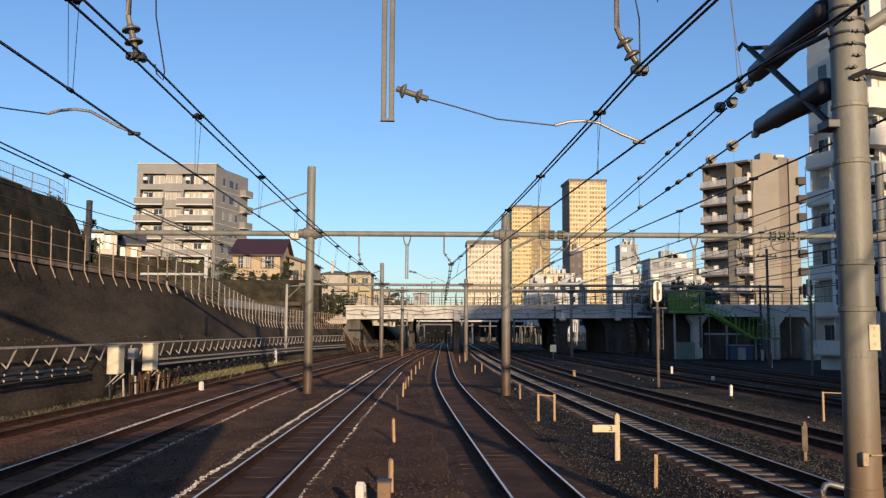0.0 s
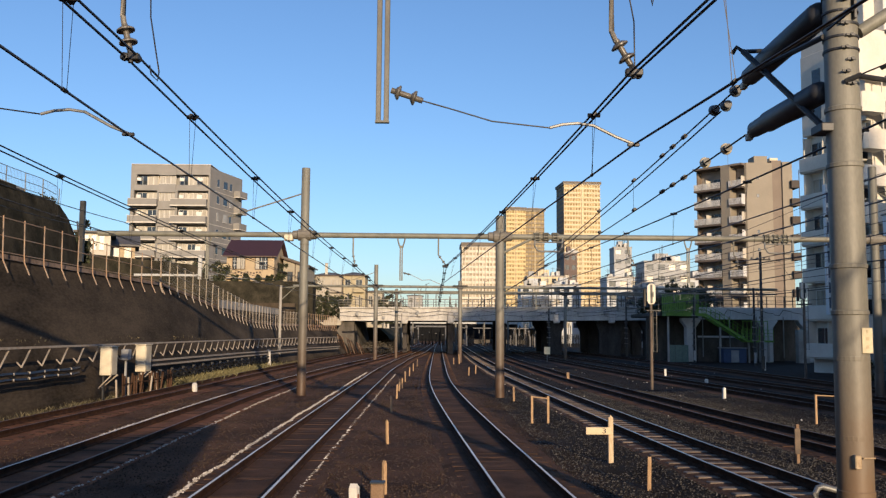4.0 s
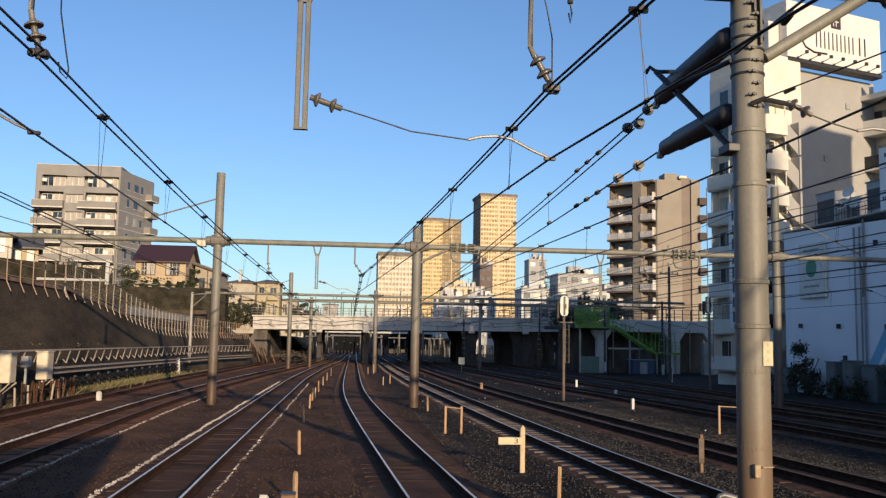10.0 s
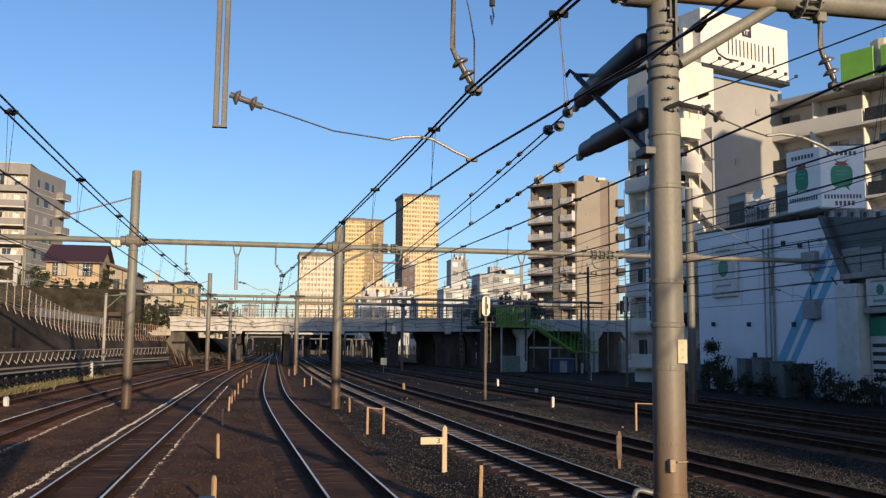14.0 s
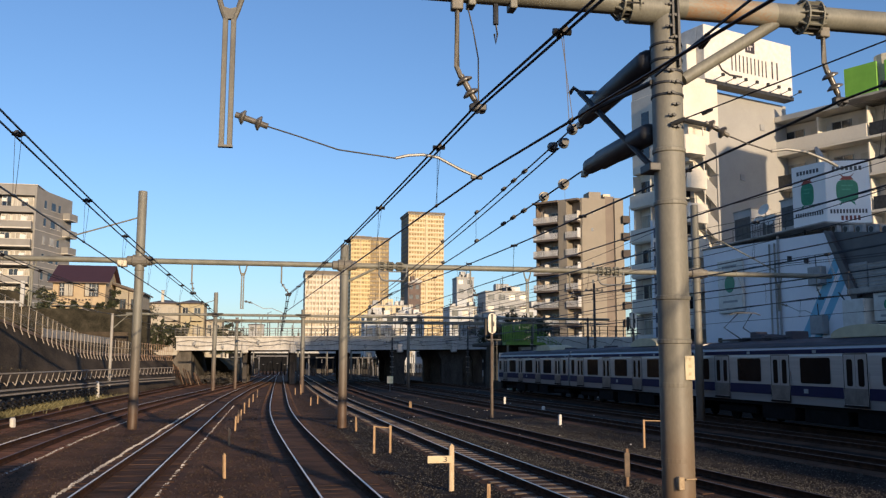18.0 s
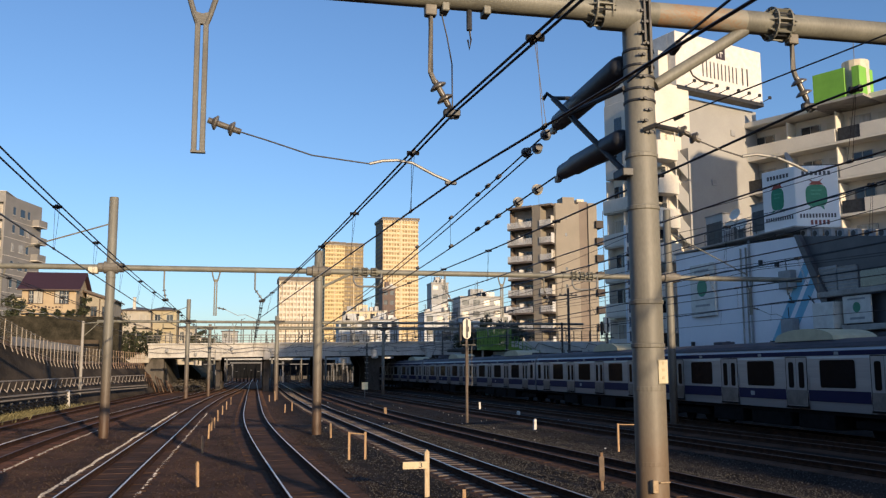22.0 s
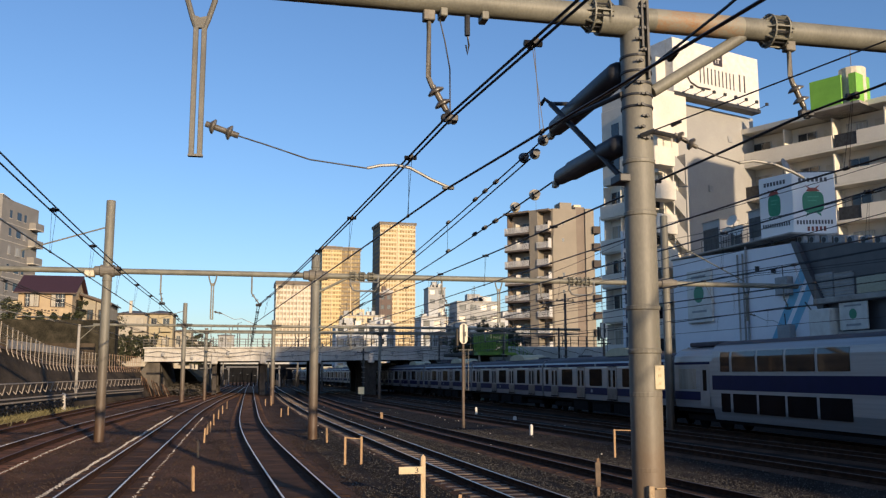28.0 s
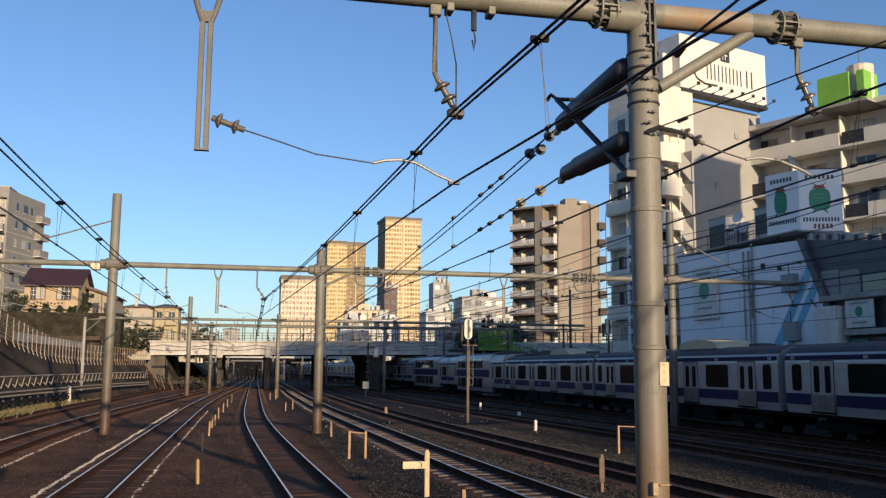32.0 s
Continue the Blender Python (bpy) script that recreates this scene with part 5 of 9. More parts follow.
def make_bridge():
    y0, y1 = BRIDGE_Y, 138.0
    th = thing("road_bridge", (2, 120, -0.3), "pale painted steel road bridge across all tracks", "bridge")
    joints = (-12.85, -4.3, 1.9, 9.2, 16.0, 23.2, 31.5)
    for a, b in zip(joints[:-1], joints[1:]):
        g = part("girder", sloped(a + 0.02, b - 0.02, y0, y0 + 0.45, -1.62, 0.0), M_GIRDER, th, world=True)
        o = world_origin(g)
        n = max(2, int((b - a) / 2.3))
        for k in range(1, n):
            x = a + (b - a) * k / n
            r = G().box(x - 0.03, x + 0.03, y0 - 0.10, y0, low_z(x) + 0.1, deck_z(x) - 0.05)
            r.v = [(p - o.x, q - o.y, w - o.z) for p, q, w in r.v]
            part("stiffener", r, M_GIRDER, g)
    part("girder", sloped(-12.85, 31.5, y1 - 0.5, y1, -1.62, 0.0), M_CONCDARK, th, world=True)
    part("lower_flange", sloped(-12.85, 31.5, y0 - 0.18, y0 + 0.6, -1.66, -1.58), M_GIRDER, th, world=True)
    part("deck", sloped(-12.85, 31.5, y0 + 0.45, y1 - 0.5, -0.75, -0.2), M_DECKSHADE, th, world=True)
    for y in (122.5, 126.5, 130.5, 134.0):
        part("inner_girder", sloped(-12.85, 31.5, y, y + 0.3, -1.6, -0.75), M_DECKSHADE, th, world=True)
    part("edge", sloped(-12.95, 31.6, y0 - 0.3, y0 + 0.25, 0.0, 0.16), M_GIRDER, th, world=True)
    # piers stand back under the deck; a pale bearing block carries the girder over each
    for x, w in ((-4.25, 0.28), (1.85, 0.38), (8.9, 0.4), (15.9, 0.85), (23.2, 1.45), (28.5, 0.7)):
        for k, y in enumerate((y0 + 1.2, y0 + 9.0, y0 + 16.5)):
            g = G().box(x - w, x + w, y, y + 1.1, -0.4, low_z(x) - (0.6 if w > 0.5 else 0.02), 0.04)
            if w > 0.5:
                g.prism([(x - w, low_z(x) - 1.5), (x + w, low_z(x) - 1.5), (x + w + 0.55, low_z(x) - 0.35), (x + w + 0.55, low_z(x) - 0.02), (x - w - 0.55, low_z(x) - 0.02), (x - w - 0.55, low_z(x) - 0.35)], "y", y - 0.01, y + 1.11)
            part("pier", g, M_DECKSHADE, th, world=True)
        part("bearing_block", G().box(x - 0.42, x + 0.42, y0 - 0.25, y0 + 0.3, low_z(x) - 0.42, low_z(x) + 1.0, 0.12), M_GIRDER, th, "pale bearing block over a pier", world=True)
    for h, r in ((0.45, 0.03), (0.8, 0.03), (1.15, 0.05)):
        part("railing", sloped(-12.95, 31.5, y0 - 0.03, y0 + 0.03, h - r, h + r), M_DROPSTEEL, th, world=True)
    o = world_origin(th)
    me = G().box(-0.04, 0.04, -0.04, 0.04, 0, 1.0).mesh("railing_post", M_DARKSTEEL)
    pieces("railing_post", me, th, [pose(-13.0 + 0.74 * k - o.x, y0 - o.y, deck_z(-13.0 + 0.74 * k) + 0.16 - o.z) for k in range(60)])
    tall = G().box(-0.06, 0.06, -0.06, 0.06, 0, 1.0).mesh("fence_post", M_DARKSTEEL)
    rng = random.Random(31)
    pieces("fence_post", tall, th, [pose(x - o.x, y0 + 0.4 - o.y, deck_z(x) - 0.25 - o.z) @ Matrix.Diagonal((1, 1, rng.uniform(1.7, 2.4), 1)) for x in [-11.5 + 1.45 * k + rng.uniform(-0.3, 0.3) for k in range(29)]])
    # abutment below the girder's end
    g = G().prism([(-13.4, -0.4), (-10.9, -0.4), (-10.95, 4.05), (-12.4, 4.05), (-13.4, 2.6)], "y", 118.5, 138)
    g.prism([(-10.9, -0.4), (-9.9, -0.4), (-10.9, 3.7)], "y", 119.6, 138)
    solid("wall_abutment", g, M_CONCDARK, "stained concrete bridge abutment below the girder's end", "abutment")
    st = thing("leaning_timbers", (-10.5, 112, -0.3), "old timbers leaning against the bridge abutment", "timbers")
    for k in range(11):
        x = -11.9 + 0.3 * k
        part("timber", G().cyl((x, 111.6 + 0.5 * (k % 3), -0.3), (x - 0.7 - 0.1 * (k % 4), 113.6, 2.3 - 0.12 * k), 0.06, n=6), M_SLEEPER if k % 3 else M_POLERUST, st, world=True)


make_bridge()
solid("ground_bank", G().prism([(-40, -0.4), (-6.3, -0.4), (-7.6, 2.0), (-9.0, 3.3), (-40, 4.0)], "y", 138.6, 190), M_SOIL, "dark earth bank behind the bridge", "bank")


def rubble(rng):
    t = rng.random_sample()
    return -10.6 + 4.6 * rng.random_sample(), 118 + 18 * t, -0.3 + max(0.0, 1.9 * (1 - abs(rng.normal(0, 0.55)))) * (0.4 + 0.6 * t)


stones("rubble_heap", 900, rubble, 0.22, M_CONCDARK, "dark heap of earth and broken stone below the bridge", 41)

M_STAIRGREEN = mat("stair_green_paint", (0.16, 0.31, 0.04), (0.11, 0.22, 0.028), 0.6, scale=1.2, bump=0.08)
M_GREENDARK = mat("deep_green_paint", (0.16, 0.30, 0.045), (0.11, 0.21, 0.03), 0.6, scale=1.5, bump=0.08)


def beyond_bridge():
    """The station throat beyond the bridge: white canopy frame, posts and signals, dark canopies, a pale station building."""
    rng = random.Random(4)
    # near-black colour stands for the bridge's shade on things behind it
    dark = mat("shade_dark_cladding", (0.014, 0.0145, 0.0165), (0.009, 0.0095, 0.0105), 0.9, spec=0.05, scale=0.4, bump=0.1)
    fp = mat("post_paint", (0.15, 0.15, 0.155), (0.09, 0.09, 0.095), 0.7, scale=3, bump=0.1)
    c = thing("far_gantry", (-1.0, 208, -0.3), "grey painted gantry far beyond the bridge", "gantry")
    for x in (-4.25, 2.1):
        part("leg", G().box(x - 0.13, x + 0.13, 208, 208.4, -0.3, 4.0, 0.03), fp, c, world=True)
    part("beam", G().box(-4.9, 2.7, 208, 208.4, 3.85, 4.2, 0.03), fp, c, world=True)
    for k in range(7):
        x = -3.5 + 0.8 * k
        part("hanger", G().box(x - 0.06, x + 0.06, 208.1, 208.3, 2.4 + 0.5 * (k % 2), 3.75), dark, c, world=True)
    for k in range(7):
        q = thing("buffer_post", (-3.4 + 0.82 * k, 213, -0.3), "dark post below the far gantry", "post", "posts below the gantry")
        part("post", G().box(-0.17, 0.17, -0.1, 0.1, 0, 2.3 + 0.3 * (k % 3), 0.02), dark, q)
        part("cap", G().box(-0.22, 0.22, -0.14, 0.14, 2.3 + 0.3 * (k % 3), 2.45 + 0.3 * (k % 3)), dark if k % 2 else fp, q)
    x = -10.6
    while x < 31:
        y = rng.uniform(197, 226)
        if not any(abs(x - LINE[k](y)) < 1.5 for k in LINE):
            p = thing("trackside_post", (x, y, -0.35), "slim trackside post beyond the bridge", "post", "posts beyond the bridge")
            hh, w = rng.uniform(2.2, 5.2), rng.uniform(0.06, 0.16)
            m = (M_CONCDARK, fp, M_DARKSTEEL, dark, dark, dark, M_DARKSTEEL)[rng.randrange(7)]
            part("post", G().box(-w, w, -0.07, 0.07, 0, hh), m, p)
            if rng.random() < 0.6:
                part("head", G().box(-w - 0.12, w + 0.12, -0.16, 0.06, hh - rng.uniform(0.3, 0.8), hh - 0.1, 0.02), fp if rng.random() < 0.4 else dark, p)
        x += rng.uniform(0.12, 0.5)
    for x0, x1, y0 in ((-12.0, -5.5, 236.0), (6.2, 8.0, 230.0), (9.8, 14.6, 240.0), (16.0, 30.0, 238.0)):
        r = thing("platform_canopy", ((x0 + x1) / 2, y0, -0.3), "dark platform canopy far beyond the road bridge", "canopy", "far platform canopies")
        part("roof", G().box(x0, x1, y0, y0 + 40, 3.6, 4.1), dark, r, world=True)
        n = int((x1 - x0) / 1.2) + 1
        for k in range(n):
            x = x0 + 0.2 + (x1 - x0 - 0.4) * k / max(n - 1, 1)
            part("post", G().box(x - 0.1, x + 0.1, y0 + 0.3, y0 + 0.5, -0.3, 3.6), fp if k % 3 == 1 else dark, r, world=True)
        part("platform", G().box(x0 + 0.3, x1 - 0.3, y0, y0 + 40, -0.3, 0.8), M_CONCDARK, r, world=True)
        part("fascia", G().box(x0, x1, y0 - 0.05, y0, 3.75, 4.0), fp, r, world=True)
    f = thing("depot_fence", (8, 195, -0.35), "dark slatted depot fence beyond the bridge", "fence")
    for x0, x1 in ((-11.0, -5.2), (5.6, 8.0), (9.2, 10.9), (12.9, 14.2), (15.6, 32.0)):
        n = int((x1 - x0) / 0.34)
        for k in range(n):
            part("slat", G().box(x0 + 0.34 * k, x0 + 0.34 * k + 0.2, 195, 195.05, -0.35, 1.7 + 0.9 * rng.random()), dark if rng.random() < 0.8 else fp, f, world=True)
    # the pale station building closes the view
    st = thing("station_building", (2, 300, -0.3), "long pale station building far down the line", "station")
    part("wall", G().box(-30, 66, 300, 312, 5.6, 8.2), M_PALEGREY, st, world=True)
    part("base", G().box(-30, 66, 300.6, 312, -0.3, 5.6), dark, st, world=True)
    for k in range(30):
        part("window", G().box(-28.5 + 3.1 * k, -26.4 + 3.1 * k, 299.94, 300.0, 6.3, 7.5), M_GLASS if k % 3 else M_CURTAIN, st, world=True)
        part("column", G().box(-29.6 + 3.1 * k, -29.2 + 3.1 * k, 300.1, 300.6, -0.3, 5.6), dark, st, world=True)


beyond_bridge()


def bridge_fittings():
    """Cables, lamps and boxes hung along the bridge's face and deck."""
    rng = random.Random(12)
    for k in range(10):
        x = -10.5 + 4.2 * k + rng.uniform(-1.0, 1.0)
        p = thing("bridge_box", (x, 117.68, low_z(x) + rng.uniform(0.2, 0.9)), "small grey junction box fixed to the bridge girder", "junction box", "boxes on the bridge")
        part("case", G().box(-0.16, 0.16, -0.1, 0.32, 0, rng.uniform(0.25, 0.5), 0.02), M_GREY, p)
        part("conduit", G().tube([(0, 0.1, 0), (0.05, 0.1, -0.3), (0.5, 0.1, -0.35)], 0.025, 5), M_DARKSTEEL, p)
    for k, x in enumerate((-9.5, -1.5, 6.5, 13.0, 19.0, 26.0, 30.0)):
        p = thing("bridge_lamp", (x, 121.0, 5.6), "slim dark street lamp on the bridge", "street lamp", "lamps on the bridge")
        part("pole", G().cyl((0, 0, -0.2), (0, 0, 3.2 + 0.4 * (k % 3)), 0.06, 0.045, n=8), M_DARKSTEEL, p)
        part("arm", G().tube([(0, 0, 3.1 + 0.4 * (k % 3)), (0.5, 0, 3.3 + 0.4 * (k % 3))], 0.03, 5), M_DARKSTEEL, p)
    c = thing("bridge_cable", (0, 117.6, 5.2), "dark cables looped along the bridge girder", "cable")
    for a, f in ((-0.35, 0.55), (-0.8, 0.43)):
        pts = [(x, 117.7, deck_z(x) + a - 0.3 * abs(math.sin((x + a) * f))) for x in np.arange(-13, 31.5, 0.6)]
        part("cable", G().tube(pts, 0.022, 4), M_WIRE, c, world=True)


bridge_fittings()


M_PALECONC = mat("pale_concrete", (0.60, 0.60, 0.59), (0.44, 0.435, 0.42), 0.85, scale=0.7, fine=14, bump=0.25, stretch=(1, 1, 0.4))


def make_viaduct():
    """The road's ramp on columns beside the tracks, with a lime-green stair."""
    y0 = 96.0
    th = thing("viaduct", (30, y0, -0.3), "grey concrete road ramp on columns beside the tracks", "viaduct")
    part("deck", G().box(24.0, 40.5, y0, y0 + 14, 4.6, 5.0, 0.03), M_CONCDARK, th, world=True)
    for a, b in ((28.2, 31.6), (31.62, 35.0), (35.02, 38.2), (38.22, 40.5)):
        part("parapet", G().box(a, b, y0 - 0.3, y0 - 0.05, 4.25, 5.55, 0.03), M_PALECONC, th, world=True)
    for x, w in ((27.4, 0.5), (35.6, 0.6), (40.0, 0.5)):
        g = G().box(x - w, x + w, y0 - 0.25, y0 + 0.9, -0.3, 4.3, 0.05)
        g.prism([(x - w, 3.4), (x + w, 3.4), (x + w + 0.5, 4.1), (x + w + 0.5, 4.4), (x - w - 0.5, 4.4), (x - w - 0.5, 4.1)], "y", y0 - 0.26, y0 + 0.91)
        part("pier", g, M_PALECONC, th, world=True)
    part("back_wall", G().box(23.8, 41, y0 + 5, y0 + 5.3, -0.3, 4.6), M_CONCDARK, th, world=True)
    part("low_wall", G().box(28.2, 33.2, y0 + 0.2, y0 + 0.4, -0.3, 2.3, 0.03), M_CONCDARK, th, world=True)
    part("sill_band", G().box(28.2, 33.2, y0 + 0.12, y0 + 0.2, 2.3, 2.5), M_PALECONC, th, world=True)
    for h in (0.35, 0.75, 1.2):
        part("parapet_rail", G().box(24.2, 40.5, y0 - 0.2, y0 - 0.14, 5.55 + h - 0.03, 5.55 + h + 0.03), M_DARKSTEEL, th, world=True)
    for k in range(18):
        part("rail_post", G().box(24.3 + 0.94 * k, 24.38 + 0.94 * k, y0 - 0.21, y0 - 0.13, 5.0 if k < 5 else 5.5, 6.78), M_DARKSTEEL, th, world=True)
    for k in range(12):
        part("conduit", G().tube([(28.3 + 1.0 * k, y0 - 0.36, 5.3 - 0.25 * (k % 3)), (28.9 + 1.0 * k, y0 - 0.36, 5.2 - 0.25 * (k % 3)), (29.3 + 1.0 * k, y0 - 0.36, 5.3 - 0.2 * ((k + 1) % 3))], 0.03, 5), M_DARKSTEEL, th, world=True)
    for k in range(5):
        part("drain_pipe", G().cyl((28.6 + 2.9 * k, y0 - 0.34, 0.2), (28.6 + 2.9 * k, y0 - 0.34, 4.6), 0.06, n=8), M_GALV, th, world=True)
    # stair
    st = thing("green_stair", (29, y0 - 2.2, -0.3), "lime-green steel stair with screened landings by the ramp", "stair")
    ya, yb = y0 - 2.6, y0 - 1.0
    part("landing", G().box(24.1, 28.2, ya, yb, 4.55, 4.85), M_STAIRGREEN, st, world=True)
    part("landing", G().box(32.5, 35.4, ya, yb, 1.85, 2.05), M_STAIRGREEN, st, world=True)
    for y in (ya, yb):
        part("stringer", G().prism([(28.2, 4.58), (28.2, 4.85), (32.6, 2.1), (32.6, 1.84)], "y", y - 0.05, y + 0.05), M_STAIRGREEN, st, world=True)
        for h in (0.4, 0.75, 1.1):
            part("handrail", G().tube([(24.1, y, 4.85 + h), (28.2, y, 4.85 + h), (32.6, y, 2.05 + h), (35.4, y, 2.05 + h)], 0.022, 6), M_STAIRGREEN, st, world=True)
        for k in range(25):
            x = 24.15 + 0.466 * k
            z = lerp([(24, 4.85), (28.2, 4.85), (32.6, 2.05), (37, 2.05)], x)
            part("baluster", G().box(x - 0.02, x + 0.02, y - 0.02, y + 0.02, z, z + 1.1), M_STAIRGREEN, st, world=True)
    for k in range(15):
        x, z = 28.35 + 0.29 * k, 4.68 - 0.185 * k
        part("tread", G().box(x - 0.14, x + 0.14, ya + 0.05, yb - 0.05, z - 0.03, z), M_STAIRGREEN, st, world=True)
    for k in range(20):
        part("screen_slat", G().box(24.1 + 0.2 * k, 24.24 + 0.2 * k, yb + 0.07, yb + 0.11, 4.85, 6.9), M_GREENDARK, st, world=True)
    part("screen_rail", G().box(24.1, 28.1, yb + 0.05, yb + 0.13, 6.9, 7.0), M_GREENDARK, st, world=True)
    for k in range(7):
        part("screen_post", G().box(32.7 + 0.44 * k, 32.76 + 0.44 * k, yb + 0.03, yb + 0.09, 2.05, 4.1), M_GREENDARK, st, world=True)
    part("screen_rail", G().box(32.6, 35.4, yb + 0.02, yb + 0.1, 4.05, 4.13), M_GREENDARK, st, world=True)
    for x in (24.5, 30.0, 33.0, 35.1):
        z = 4.55 if x < 28 else 3.4 if x < 31 else 1.85
        part("column", G().box(x - 0.09, x + 0.09, y0 - 1.9, y0 - 1.7, -0.3, z), M_CONC, st, world=True)
    # shed, pale cabinet and hoarding below
    sh = thing("blue_shed", (31.2, y0 - 2, -0.3), "small blue steel shed in the shade below the stair", "shed")
    part("body", G().box(-1.2, 1.2, -0.8, 0.8, 0, 1.5, 0.03), mat("blue_shed", (0.05, 0.08, 0.16), (0.035, 0.055, 0.11), 0.6), sh)
    part("roof", G().box(-1.3, 1.3, -0.95, 0.9, 1.5, 1.58, 0.02), M_GREY, sh)
    part("door", G().box(-0.4, 0.4, -0.83, -0.8, 0.05, 1.3), M_GREY, sh)
    cb = thing("pale_cabinet", (38.7, y0 - 1.8, -0.3), "tall pale steel cabinet in the shade below the ramp", "cabinet")
    part("body", G().box(-0.6, 0.6, -0.4, 0.4, 0, 3.5, 0.03), M_CONC, cb)
    part("door", G().box(-0.52, 0.52, -0.42, -0.4, 0.2, 3.3), M_CONC, cb)
    hd = thing("hoarding", (25.6, y0 - 1.2, -0.3), "short row of dull green boards below the ramp", "hoarding")
    for k in range(3):
        part("board", G().box(-0.9 + 0.7 * k, -0.23 + 0.7 * k, -0.03, 0.03, 0, 1.8, 0.01), mat("green_board", (0.15, 0.22, 0.19), (0.10, 0.15, 0.13), 0.7), hd)


make_viaduct()


# ---- buildings ----
def ring(x0, x1, z0, z1, y0, y1, t):
    """A rectangular frame of bars t wide, as one closed shape."""
    v = [(p, q, r) for q in (y0, y1) for d in (0.0, t) for p, r in ((x0 + d, z0 + d), (x1 - d, z0 + d), (x1 - d, z1 - d), (x0 + d, z1 - d))]
    f = []
    for k in range(4):
        n = (k + 1) % 4
        f += [(k, n, 4 + n, 4 + k), (8 + k, 12 + k, 12 + n, 8 + n), (k, 8 + k, 8 + n, n), (4 + k, 4 + n, 12 + n, 12 + k)]
    return G().add(v, f)


def facade_window(parent, x0, x1, z0, z1, y, glass, mull=1, m_frame=None, sill=True):
    """A window set 0.1 m into the wall face at y: frame, panes, sill."""
    m_frame = m_frame or M_FRAME
    t = 0.05
    w = part("window", ring(x0, x1, z0, z1, y - 0.02, y + 0.06, t), m_frame, parent)
    for k in range(1, mull + 1):
        x = x0 + (x1 - x0) * k / (mull + 1)
        part("mullion", G().box(x - t / 2, x + t / 2, y - 0.015, y + 0.05, z0 + t, z1 - t), m_frame, w)
    part("pane", G().box(x0 + t, x1 - t, y + 0.02, y + 0.03, z0 + t, z1 - t), glass, w)
    if sill:
        part("sill", G().box(x0 - 0.05, x1 + 0.05, y - 0.08, y + 0.02, z0 - 0.06, z0), m_frame, w)
    return w


def word_bars(parent, x0, x1, z0, z1, n, m, stroke):
    """A word as a row of plain upright bars."""
    w = (x1 - x0) / n
    for k in range(n):
        part("bar", G().box(x0 + w * (k + 0.5) - stroke / 2, x0 + w * (k + 0.5) + stroke / 2, -0.012, 0, z0, z1), m, parent)


def holed_wall(w, h, holes, y0, y1):
    """A wall in x and z from y0 to y1 with rectangular holes (x0, x1, z0, z1)."""
    xs = sorted({0.0, w, *[a for q in holes for a in q[:2]]})
    zs = sorted({0.0, h, *[a for q in holes for a in q[2:]]})
    g = G()
    for a, b in zip(xs[:-1], xs[1:]):
        runs, start = [], None
        for c, d in zip(zs[:-1], zs[1:]):
            m = ((a + b) / 2, (c + d) / 2)
            inside = any(q[0] < m[0] < q[1] and q[2] < m[1] < q[3] for q in holes)
            if not inside and start is None:
                start = c
            if inside and start is not None:
                runs.append((start, c))
                start = None
        if start is not None:
            runs.append((start, zs[-1]))
        for c, d in runs:
            g.box(a, b, y0, y1, c, d)
    return g


def tower_block(at, rz, w, d, floors, fh, wall_m, label, bays, group="", top=1.2, side_cols=0, glass=None, ground=0.0, side_m=None):
    """A far high-rise: front and one side with a regular grid of balconies and windows. Front at y=0, facing -y."""
    th = thing("high_rise", at, label, "high-rise", group, rz)
    h = floors * fh + ground
    bw = w / bays
    holes = [(bw * (i + 0.14), bw * (i + 0.86), ground + fh * (k + 0.36), ground + fh * (k + 0.86)) for i in range(bays) for k in range(floors)]
    part("wall", holed_wall(w, h, holes, 0, 0.5), wall_m, th)
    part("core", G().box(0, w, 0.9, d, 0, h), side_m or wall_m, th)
    glass = glass or (M_GLASS, M_CURTAIN)
    for i in range(bays):
        for k in range(floors):
            x0, x1, z0, z1 = bw * (i + 0.14), bw * (i + 0.86), ground + fh * (k + 0.36), ground + fh * (k + 0.86)
            part("window", G().box(x0, x1, 0.35, 0.4, z0, z1), glass[0] if random.random() < 0.6 else glass[1], th)
    side = G()
    for k in range(floors):
        z = ground + fh * (k + 0.3)
        for j in range(side_cols):
            y = 1.6 + (d - 3) * (j + 0.15) / side_cols
            y2 = 1.6 + (d - 3) * (j + 0.8) / side_cols
            side.box(-0.04, 0.0, y, y2, z, z + fh * 0.5)
            side.box(w, w + 0.04, y, y2, z, z + fh * 0.5)
    if side.v:
        tagged(part("side_glazing", side, glass[0], th), kind="stuff")
    for k in range(0, floors, 1):
        part("slab_edge", G().box(-0.25, w + 0.25, -0.35, 0.0, ground + fh * k - 0.12, ground + fh * k + 0.12), wall_m, th)
    part("roof", G().box(-0.6, w + 0.6, -0.7, d + 0.6, h, h + top * 0.4, 0.05), M_CONC, th)
    part("roof_room", G().box(w * 0.2, w * 0.75, d * 0.25, d * 0.75, h + top * 0.4, h + top + 2.0), M_GREY, th)
    return th


